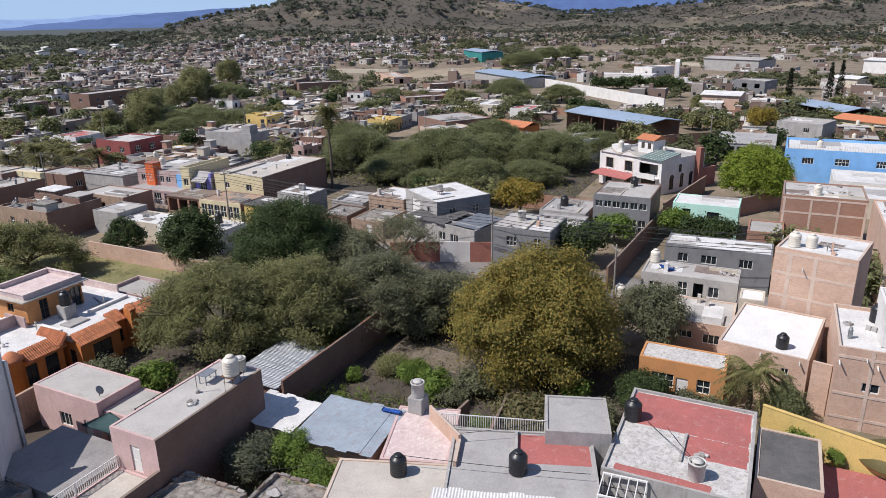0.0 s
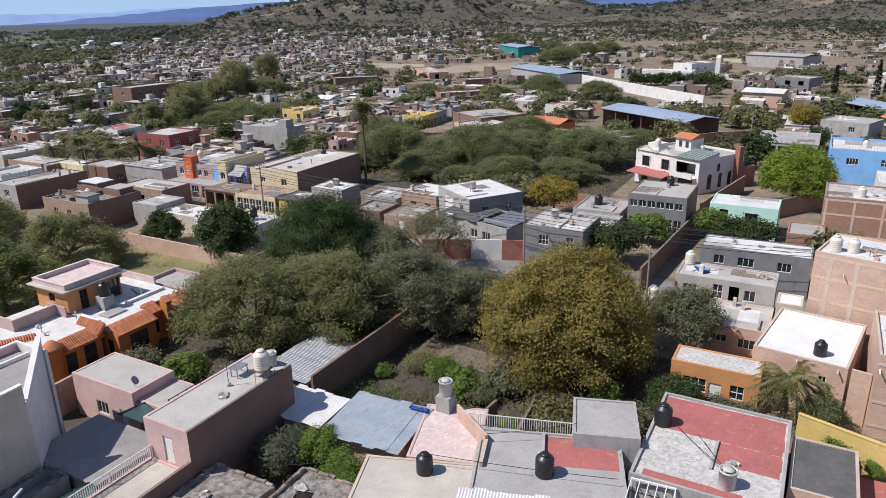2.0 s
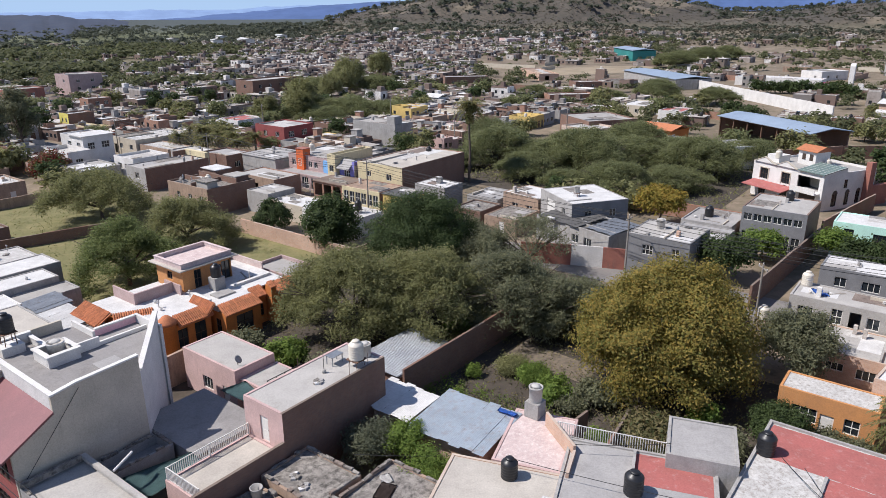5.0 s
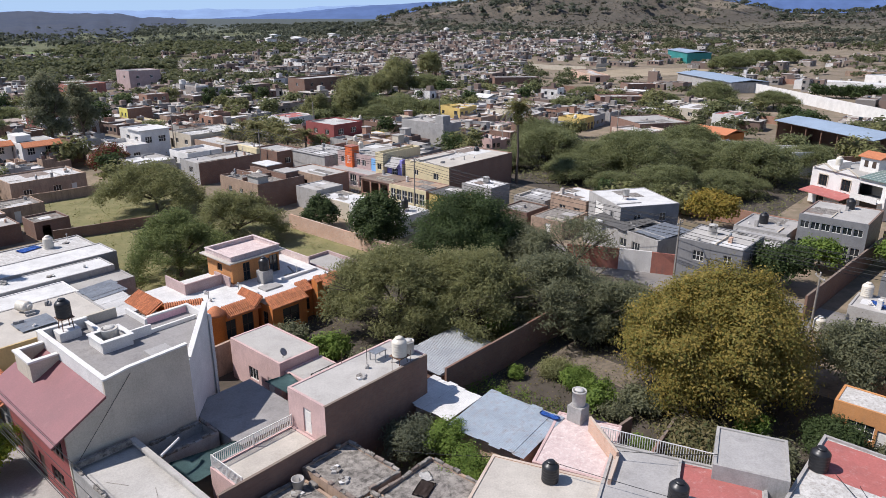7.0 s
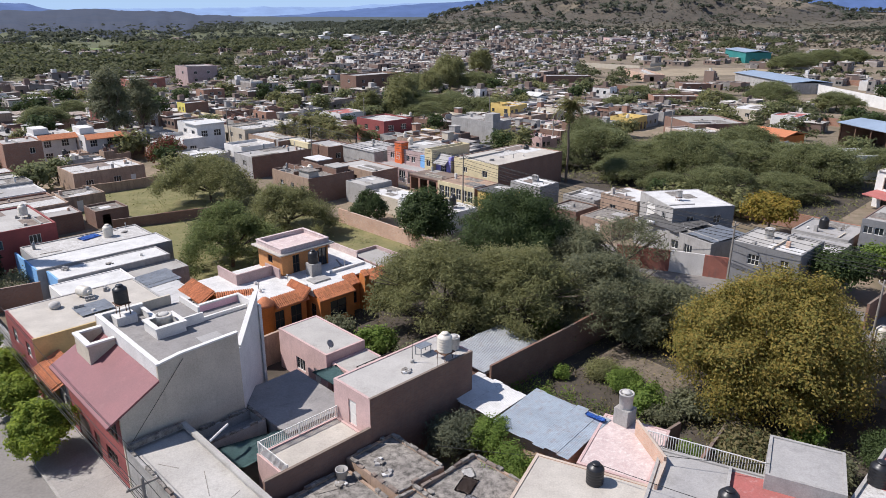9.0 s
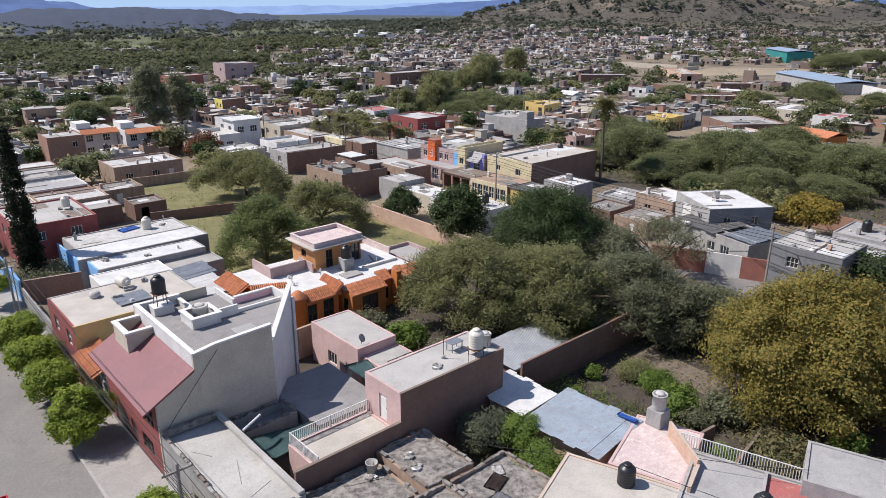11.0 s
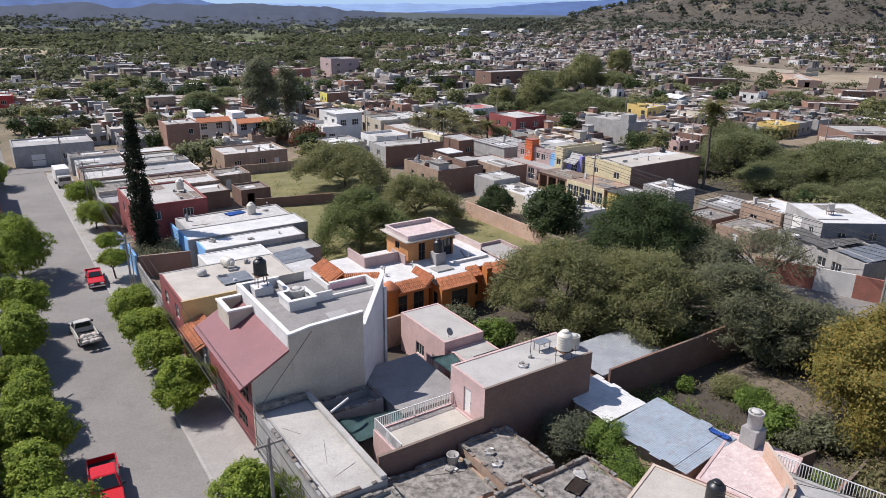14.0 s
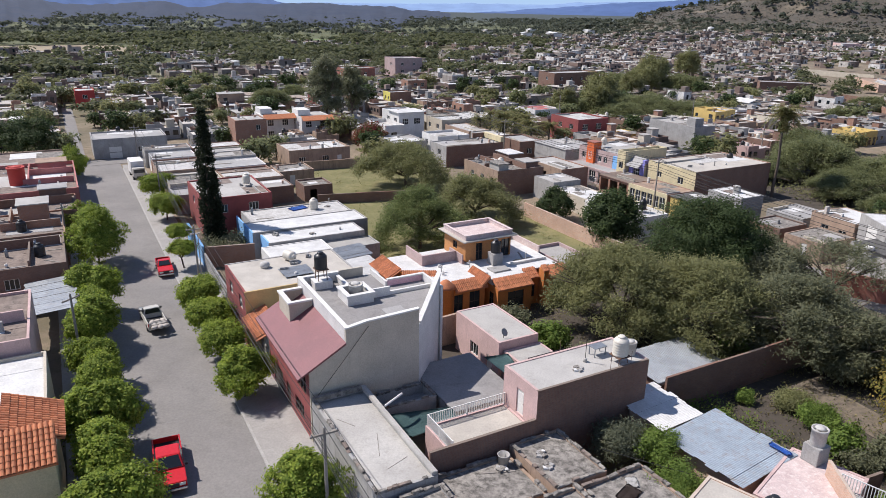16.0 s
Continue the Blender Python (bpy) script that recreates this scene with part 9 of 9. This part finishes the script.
def cells_of(rr, w, d, h):
    """A house as it grew: its plot cut into rooms of several heights and open yards. Gives (x0, x1, y0, y1, height, parapet, yard)."""
    cells = [(-w / 2, w / 2, -d / 2, d / 2)]
    for _ in range(rr.choice((1, 2, 2, 3))):
        k = max(range(len(cells)), key=lambda q: (cells[q][1] - cells[q][0]) * (cells[q][3] - cells[q][2]))
        x0, x1, y0, y1 = cells.pop(k)
        f = rr.uniform(0.36, 0.64)
        if x1 - x0 > y1 - y0:
            c = x0 + (x1 - x0) * f
            cells += [(x0, c - 0.002, y0, y1), (c + 0.002, x1, y0, y1)]
        else:
            c = y0 + (y1 - y0) * f
            cells += [(x0, x1, y0, c - 0.002), (x0, x1, c + 0.002, y1)]
    out = []
    for i, q in enumerate(cells):
        e = h + rr.uniform(-0.35, 0.35)
        if i and h > 4.6:
            e = rr.choice((h, h - 2.5, h - 2.6, h - 0.5)) + rr.uniform(-0.2, 0.2)
        yard = i > 0 and rr.random() < 0.22
        out.append((*q, rr.uniform(1.8, 2.5) if yard else e, rr.choice((0.08, 0.12, 0.2, 0.35, 0.6)), yard))
    return out


def town_house(rr, x, y, w, d, h, rz):
    wall = rr.choice(town_walls)
    if rr.random() < 0.09:
        wall = rr.choice(["pink", "yellow", "apricot", "maroon", "cream", "mauve", "terracotta"])
    floors = "two-storey" if h > 4.6 else "single-storey"
    cells = cells_of(rr, w, d, h)
    t = 0.18
    first = rr.choice(town_roofs)
    word = "white roof" if first in ("roof_white", "roof_peel") else "weathered flat roof"
    side = "and a walled yard" if any(q[6] for q in cells) else "in several levels"
    rings = [walls_round(x0, x1, y0, y1, -0.3, e + (0 if yard else p), t) for x0, x1, y0, y1, e, p, yard in cells]
    root = part("house", rings[0], M[wall], None, f"{floors} {WALL_WORDS[wall]} house with {word} {side}", at(x, y, 0, rz))
    tagged(root, category="house", group="town houses")
    for i, (x0, x1, y0, y1, e, p, yard) in enumerate(cells):
        if i:
            part("yard_wall" if yard else "wing", rings[i], M[wall if rr.random() < 0.6 else rr.choice(("brick_dark", "cement", "adobe"))], root)
        if yard:
            continue
        over = p < 0.1
        bx = (x0 - 0.25, x1 + 0.1, y0 - 0.25, y1 + 0.1, e + p + 0.003, e + p + 0.13) if over else (x0 + t, x1 - t, y0 + t, y1 - t, e - 0.1, e)
        z = bx[5]
        part("roof", box(*bx), M[first if i == 0 else rr.choice(town_roofs)], root)
        cx, cy, k = (x0 + x1) / 2, (y0 + y1) / 2, rr.random()
        lx, ly = (x1 - x0) / 2 - 0.5, (y1 - y0) / 2 - 0.5
        if k < 0.12 and lx > 1 and ly > 1:
            q, g = rr.uniform(0.7, 1.0), z + rr.uniform(1.7, 2.2)
            room = part("roof_room", box(cx - q, cx + q, cy - q, cy + q, z + 0.004, g), M[rr.choice(("cement", "brick", "brick_dark", "offwhite"))], root)
            part("room_roof", box(cx - q - 0.15, cx + q + 0.15, cy - q - 0.15, cy + q + 0.15, g, g + 0.1), M["concrete"], room)
        elif k < 0.42:
            for _ in range(rr.choice((1, 2))):
                q, g = rr.uniform(-ly, ly), rr.uniform(0.6, 1.3)
                part("unfinished_wall", box(x0 + t + 0.01, x0 + t + rr.uniform(0.6, 1.2 + lx), cy + q, cy + q + 0.14, z, z + g), M[rr.choice(("brick", "cement", "brick_dark"))], root)
        elif k < 0.75:
            for _ in range(rr.choice((1, 2, 3))):
                ex, ey, g = cx + rr.uniform(-lx, lx), cy + rr.uniform(-ly, ly), rr.uniform(0.12, 0.4)
                part("roof_pier", box(ex - g, ex + g, ey - g * 0.7, ey + g * 0.7, z, z + rr.uniform(0.15, 0.8)), M[rr.choice(("cement", "wood_dark", "rust", "white", "brick_pale", "load"))], root)
        for sd in (0, 1):
            if (x0 > -w / 2 + 0.1) if sd == 0 else (y0 > -d / 2 + 0.1):
                continue
            lo, hi = (y0, y1) if sd == 0 else (x0, x1)
            for fl in range(2 if e > 4.6 else 1):
                n = 1 if hi - lo < 3.4 else 2
                for c in [lo + (hi - lo) * (j + 0.5) / n for j in range(n)]:
                    if rr.random() < 0.3:
                        continue
                    tall = rr.random() < 0.35 and fl == 0
                    ww, hh = rr.uniform(0.8, 1.3), 2.0 if tall else rr.uniform(0.9, 1.25)
                    zz = 0.05 if tall else 0.95 + fl * 2.6
                    bx = (x0 - 0.03, x0 + 0.05, c - ww / 2, c + ww / 2) if sd == 0 else (c - ww / 2, c + ww / 2, y0 - 0.03, y0 + 0.05)
                    pane = part("door" if tall else "window", box(*bx, zz, zz + hh), M["rust" if tall and rr.random() < 0.5 else "glass"], root)
                    if not tall and rr.random() < 0.35:
                        fx = (bx[0] - 0.04, bx[0] + 0.03, bx[2] - 0.1, bx[3] + 0.1) if sd == 0 else (bx[0] - 0.1, bx[1] + 0.1, bx[2] - 0.04, bx[2] + 0.03)
                        part("sill", box(*fx, zz - 0.1, zz), M["concrete"], pane)
    return root


def island_mat(name, colours, rough=0.9):
    """A surface on which each separate piece takes one of the colours."""
    m, t, b = nodes_of(name)
    g = t.nodes.new("ShaderNodeNewGeometry")
    r = t.nodes.new("ShaderNodeValToRGB")
    r.color_ramp.interpolation = 'CONSTANT'
    while len(r.color_ramp.elements) < len(colours):
        r.color_ramp.elements.new(0.5)
    for i, c in enumerate(colours):
        r.color_ramp.elements[i].position = i / len(colours)
        r.color_ramp.elements[i].color = (*c, 1)
    link(t, g.outputs["Random Per Island"], r.inputs[0])
    stain = ramp(t, tex_noise(t, g.outputs["Position"], 0.6, 7, 0.75), 0.42, 0.66)
    col = mix(t, stain, r.outputs[0], mix(t, 0.6, r.outputs[0], (0.16, 0.13, 0.11)))
    link(t, col, b.inputs["Base Color"])
    b.inputs["Roughness"].default_value = rough
    return m


M["far_wall"] = island_mat("far_house_walls", [(0.20, 0.135, 0.11), (0.15, 0.105, 0.09), (0.27, 0.20, 0.165), (0.25, 0.235, 0.22), (0.19, 0.15, 0.125), (0.17, 0.115, 0.095), (0.50, 0.47, 0.43), (0.19, 0.175, 0.165), (0.22, 0.15, 0.12), (0.70, 0.68, 0.65), (0.34, 0.30, 0.27)])
M["far_roof"] = island_mat("far_house_roofs", [(0.48, 0.44, 0.39), (0.40, 0.365, 0.32), (0.30, 0.27, 0.235), (0.74, 0.72, 0.69), (0.44, 0.41, 0.38), (0.36, 0.29, 0.245), (0.66, 0.63, 0.59), (0.34, 0.32, 0.30)])
far = {"verts": [], "faces": [], "mats": []}


def far_box(m, x0, x1, y0, y1, z0, z1, mat):
    j = len(far["verts"])
    for z in (z0, z1):
        for x, y in ((x0, y0), (x1, y0), (x1, y1), (x0, y1)):
            far["verts"].append(tuple(m @ Vector((x, y, z))))
    for f in ((4, 5, 6, 7), (0, 1, 5, 4), (1, 2, 6, 5), (2, 3, 7, 6), (3, 0, 4, 7)):
        far["faces"].append([j + k for k in f])
        far["mats"].append(mat)


def far_house(rr, x, y, w, d, h, rz, z0=0.0):
    """A distant house: rooms of several heights with parapets or slab roofs, yards, windows, roof rooms, tanks."""
    m = at(x, y, z0, rz)
    for x0, x1, y0, y1, e, p, yard in cells_of(rr, w, d, h):
        t = 0.22
        ring = ((x0, x1, y0, y0 + t), (x0, x1, y1 - t, y1), (x0, x0 + t, y0 + t, y1 - t), (x1 - t, x1, y0 + t, y1 - t))
        if yard:
            for bx in ring:
                far_box(m, *bx, -0.3, e, 0)
            continue
        far_box(m, x0, x1, y0, y1, -0.3, e, 0)
        if p < 0.1:
            far_box(m, x0 - 0.3, x1 + 0.1, y0 - 0.3, y1 + 0.1, e, e + 0.16, 1)
        else:
            for bx in ring:
                far_box(m, *bx, e, e + p, 0)
            far_box(m, x0 + t, x1 - t, y0 + t, y1 - t, e - 0.1, e + 0.03, 1)
        for fl in range(2 if e > 4.6 else 1):
            for c in (y0 + (y1 - y0) * 0.3, y0 + (y1 - y0) * 0.7):
                if rr.random() < 0.5:
                    far_box(m, x0 - 0.05, x0 + 0.05, c - 0.5, c + 0.5, 0.9 + fl * 2.6, 2.0 + fl * 2.6, 2)
            c = (x0 + x1) / 2
            far_box(m, c - 0.5, c + 0.5, y0 - 0.05, y0 + 0.05, 0.4 + fl * 2.6, 2.0 + fl * 2.6, 2)
        k, cx, cy = rr.random(), rr.uniform(x0 + 1.2, x1 - 1.2), rr.uniform(y0 + 1.2, y1 - 1.2)
        if k < 0.10:
            q = rr.uniform(0.7, 1.0)
            far_box(m, cx - q, cx + q, cy - q, cy + q, e, e + rr.uniform(1.6, 2.2), 0)
        elif k < 0.40:
            far_box(m, cx - 0.45, cx + 0.45, cy - 0.45, cy + 0.45, e, e + rr.uniform(0.9, 1.3), rr.choice((2, 3, 3)))
        elif k < 0.6:
            far_box(m, x0 + t, x0 + t + rr.uniform(0.8, 2.4), cy, cy + 0.15, e, e + rr.uniform(0.5, 1.2), 0)


# ground kept free of houses: streets, orchard, plots and tree plots (x0, x1, y0, y1)
FREE = ((324, 416, 120, 160), (210, 264, 600, 712), (-66, 36, 452, 546), (225, 264, -14, 30), (250, 314, 16, 74), (72, 101, 19, 36), (-17, 0.2, -90, 116), (-13.2, -9.2, 110, 200), (-40, 16, 109.5, 116), (63.5, 72, -90, 150), (0, 63.5, -90, 67), (0, 20, 60, 109), (20, 50.5, 27, 90), (50, 63.5, -90, 68),
        (99, 152, -12, 52), (104, 135, -55, -28), (88, 96, -12, 1), (108, 140, -36, -6), (124, 146, 113, 136), (182, 210, 150, 182), (240, 262, 186, 206),
        (164, 192, -26, 14), (300, 330, 48, 104), (94, 101, 24, 32), (80, 92, 86, 113), (520, 548, 160, 208), (240, 254, -34, -18), (46, 52, 128, 136), (-26, -16, 114, 125), (-40, -17, -90, 26), (-32, -12, 26, 112), (43, 52, 100, 109), (24, 29, 101, 106), (43, 49, 89, 100))


def clear_of(x, y, w, d, gap=0.15):
    x0, x1, y0, y1 = x - w / 2 - gap, x + w / 2 + gap, y - d / 2 - gap, y + d / 2 + gap
    return not any(x1 > q[0] and x0 < q[1] and y1 > q[2] and y0 < q[3] for q in FREE) and not any(x1 > q[0] and x0 < q[1] and y1 > q[2] and y0 < q[3] for q in FOOT)


def house_density(r, b):
    dens = 0.9 if r < 420 else 0.78
    if b < -10 and r > 430:
        dens = 0.42
    if b < -16 and r > 350:
        dens = 0.10
    if b < -34:
        dens = 0.85 if r < 300 else 0.3 if r < 520 else 0.03
    if b < -13 and r > 640:
        dens = 0.05
    if 8 < b < 23 and 290 < r < 560:
        dens = 0.10
    if b >= 15:
        dens = 0.40 if r < 300 else 0.20
    if b >= 24 and r > 420:
        dens = 0.08
    if r > 640:
        dens *= 0.6
    return dens


def town():
    rr = random.Random(77)
    sites = []
    sx, sy = 8.3, 7.7
    for i in range(-52, 104):
        for j in range(-52, 104):
            x, y = i * sx + rr.uniform(-0.4, 0.4), j * sy + rr.uniform(-0.4, 0.4)
            wp = BLOCK @ Vector((x, y, 0))
            r, b = math.hypot(wp.x, wp.y), math.degrees(math.atan2(wp.x, wp.y))
            pick, w, d, q, turn = rr.random(), rr.uniform(6.8, 8.7), rr.uniform(6.2, 8.0), rr.random(), rr.uniform(-3, 3)
            if r < 70 or r > 860 or b < -58 or b > 56 or i % 11 == 3 or j % 13 == 6:
                continue
            dens = house_density(r, b)
            if noise.noise(Vector((x * 0.014, y * 0.014, 2))) < -0.28:
                dens *= 0.35
            if pick > dens:
                continue
            if not clear_of(x, y, w, d):
                w, d = w * 0.72, d * 0.72
                if not clear_of(x, y, w, d):
                    continue
            sites.append((r, b, x, y, w, d, q, turn))
    sites.sort()
    small = None
    for k, (r, b, x, y, w, d, q, turn) in enumerate(sites):
        h = (2.6, 2.7, 2.8, 2.9, 3.0, 3.1, 3.2, 2.8, 3.4, 3.0, 3.3, 5.3)[int(q * 11.99)]
        if k < 150:
            town_house(rr, x, y, w, d, h, turn)
            if rr.random() < 0.5:
                place = at(x - w * rr.uniform(0.2, 0.36), y + rr.uniform(-d / 3, d / 3), h + 0.1, rr.uniform(0, 90))
                if small is None:
                    small = [tank("black", place, "black plastic water tank on a town roof", "town water tanks", size=0.85)]
                elif len(small) == 1:
                    small.append(tank("cream", place, "cream plastic water tank on a town roof", "town water tanks", size=0.85))
                else:
                    copy_thing(rr.choice((small[0], small[0], small[1])), place)
            FOOT.append((x - w / 2, x + w / 2, y - d / 2, y + d / 2))
        else:
            stretch = rr.choice((1.0, 1.0, 1.15, 1.5))
            far_house(rr, x, y, w * stretch, d, h, turn, ground_height(r, b))
    me = bpy.data.meshes.new("far_houses")
    me.from_pydata(far["verts"], [], far["faces"])
    for m in (M["far_wall"], M["far_roof"], M["glass"], M["cream_plastic"]):
        me.materials.append(m)
    me.polygons.foreach_set("material_index", far["mats"])
    tagged(part_mesh("far_houses", me, None, None, "distant flat-roofed houses of the town"), category="houses", kind="stuff")


town()


# ---- garden trees between the houses, long yard walls ----
def town_gardens():
    rr = random.Random(31)
    n = 0
    kinds = (row_tree, row_tree_b, row_tree_b, row_tree_c)
    for _ in range(3600):
        x, y, k = rr.uniform(-60, 260), rr.uniform(-110, 250), rr.uniform(0.65, 1.45)
        wp = BLOCK @ Vector((x, y, 0))
        r, b = math.hypot(wp.x, wp.y), math.degrees(math.atan2(wp.x, wp.y))
        if r < 75 or r > 290 or not -56 < b < 50 or b > 6 and r > 150 and rr.random() < 0.6:
            continue
        if not clear_of(x, y, 1.2, 1.2, 0.5):
            continue
        copy_thing(rr.choice(kinds), at(x, y, 0, rr.uniform(0, 360)) @ Matrix.Scale(k, 4))
        FOOT.append((x - 1.6, x + 1.6, y - 1.6, y + 1.6))
        n += 1
        if n > 200:
            break
    for _ in range(34):
        b, r = rr.uniform(10, 44), rr.uniform(180, 470)
        lp = BLOCK.inverted() @ Vector((r * math.sin(radians(b)), r * math.cos(radians(b)), 0))
        ln, turn = rr.uniform(14, 42), rr.choice((0, 90)) + rr.uniform(-12, 12)
        c, s = ln * math.cos(radians(turn)), ln * math.sin(radians(turn))
        if all(clear_of(lp.x + c * k / 6, lp.y + s * k / 6, 0.3, 0.3) for k in range(7)):
            box_wall("long yard wall at the edge of town", lp.x, lp.y, lp.x + c, lp.y + s, rr.uniform(2.0, 2.8), rr.choice(("brick_dark", "brick", "adobe", "offwhite", "cement")), 0.25)


town_gardens()


# ---- far trees: woods that nobody could count ----
def far_woods():
    r = np.random.RandomState(9)
    pts, sizes = [], []
    for _ in range(44000):
        b = r.uniform(-62, 60)
        d = 150 + 1850 * r.uniform(0, 1) ** 1.0
        x, y = d * math.sin(radians(b)), d * math.cos(radians(b))
        lp = BLOCK.inverted() @ Vector((x, y, 0))
        keep = 0.30
        if b < -10 and d > 420:
            keep = 0.6
        if b < -16 and d > 350:
            keep = 1.0
        if b < -34:
            keep = 0.3 if d < 380 else 0.9
        if b > 8:
            keep = 0.5
        if 8 < b < 23 and 290 < d < 560:
            keep = 0.22
        if d > 650 and b < 20:
            keep = max(keep, 0.62)
        if d > 1000 and b > -6:
            keep *= 0.35
        if d > 900 and b < -14:
            keep *= 0.3
        if not clear_of(lp.x, lp.y, 1.0, 1.0, 0.4) or -17 < lp.x < 72 and lp.y < 130:
            continue
        patch_k = noise.noise(Vector((x * 0.011, y * 0.011, 4)))
        keep *= max(0.0 if b > 8 else 0.25, min(1.45, 0.6 + 1.9 * patch_k))
        if r.uniform() > keep:
            continue
        big = 1.25 if patch_k > 0.15 else 1.0
        pts.append((x, y, ground_height(d, b)))
        sizes.append(big * (r.uniform(2.6, 4.8) if b < -10 and 330 < d else r.uniform(1.5, 3.4) if d < 650 else r.uniform(2.0, 4.0) if d < 1100 else r.uniform(3.5, 7.0)))
    return np.array(pts), np.array(sizes)


def wood_mesh(name, pts, sizes, seed, lobes=3, per=11, leaf=0.38):
    """Low crowns: each of a few lobes hung with leaf clumps."""
    r = np.random.RandomState(seed)
    c = np.repeat(pts, lobes, axis=0)
    s = np.repeat(sizes, lobes)
    c = c + r.normal(0, 0.38, (len(c), 3)) * s[:, None] * [1, 1, 0.25] + np.stack([0 * s, 0 * s, s * 0.7], 1)
    c = np.repeat(c, per, axis=0)
    s = np.repeat(s, per)
    d = r.normal(0, 1, (len(c), 3))
    d[:, 2] = np.abs(d[:, 2]) * 1.0 - 0.25
    d /= np.linalg.norm(d, axis=1)[:, None]
    c = c + d * (s * 0.62)[:, None] * [1, 1, 0.8] * r.uniform(0.7, 1.05, (len(c), 1))
    nrm = d * 0.6 + r.normal(0, 0.4, d.shape) + [0, 0, 0.7]
    nrm /= np.linalg.norm(nrm, axis=1)[:, None]
    a = np.cross(nrm, r.normal(0, 1, d.shape))
    a /= np.linalg.norm(a, axis=1)[:, None] + 1e-9
    q = np.cross(nrm, a)
    k = (s * leaf * r.uniform(0.65, 1.3, len(s)))[:, None]
    v = np.stack([c - a * k, c + q * k * 0.8, c + a * k, c - q * k * 0.8], 1).reshape(-1, 3)
    me = bpy.data.meshes.new(name)
    me.from_pydata(v.tolist(), [], np.arange(len(v)).reshape(-1, 4).tolist())
    return me


wp_all, ws_all = far_woods()
wd_all = np.hypot(wp_all[:, 0], wp_all[:, 1])
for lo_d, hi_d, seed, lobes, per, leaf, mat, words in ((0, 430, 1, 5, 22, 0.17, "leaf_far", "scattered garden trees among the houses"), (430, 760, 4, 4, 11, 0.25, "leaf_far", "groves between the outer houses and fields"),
                                                       (760, 9000, 3, 3, 7, 0.36, "leaf_haze", "woods across the valley floor with grey haze painted in")):
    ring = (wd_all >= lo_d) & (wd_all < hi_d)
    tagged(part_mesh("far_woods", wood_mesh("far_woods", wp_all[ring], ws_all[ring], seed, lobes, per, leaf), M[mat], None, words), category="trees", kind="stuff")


def hill_scrub():
    r = np.random.RandomState(19)
    pts, sizes = [], []
    while len(pts) < 24000:
        b, d = r.uniform(-6, 58), r.uniform(700, 1620)
        x, y = d * math.sin(radians(b)), d * math.cos(radians(b))
        if noise.noise(Vector((x * 0.006, y * 0.006, 8))) < r.uniform(-0.7, 0.2):
            continue
        pts.append((x, y, ground_height(d, b) - 0.4))
        sizes.append(r.uniform(0.7, 1.7))
    return np.array(pts), np.array(sizes)


hp, hs = hill_scrub()
tagged(part_mesh("hill_scrub", wood_mesh("hill_scrub", hp, hs, 2, 2, 4, 0.6), M["leaf_scrub"], None, "thorn scrub dotted over the dry hills"), category="shrubs", kind="stuff")
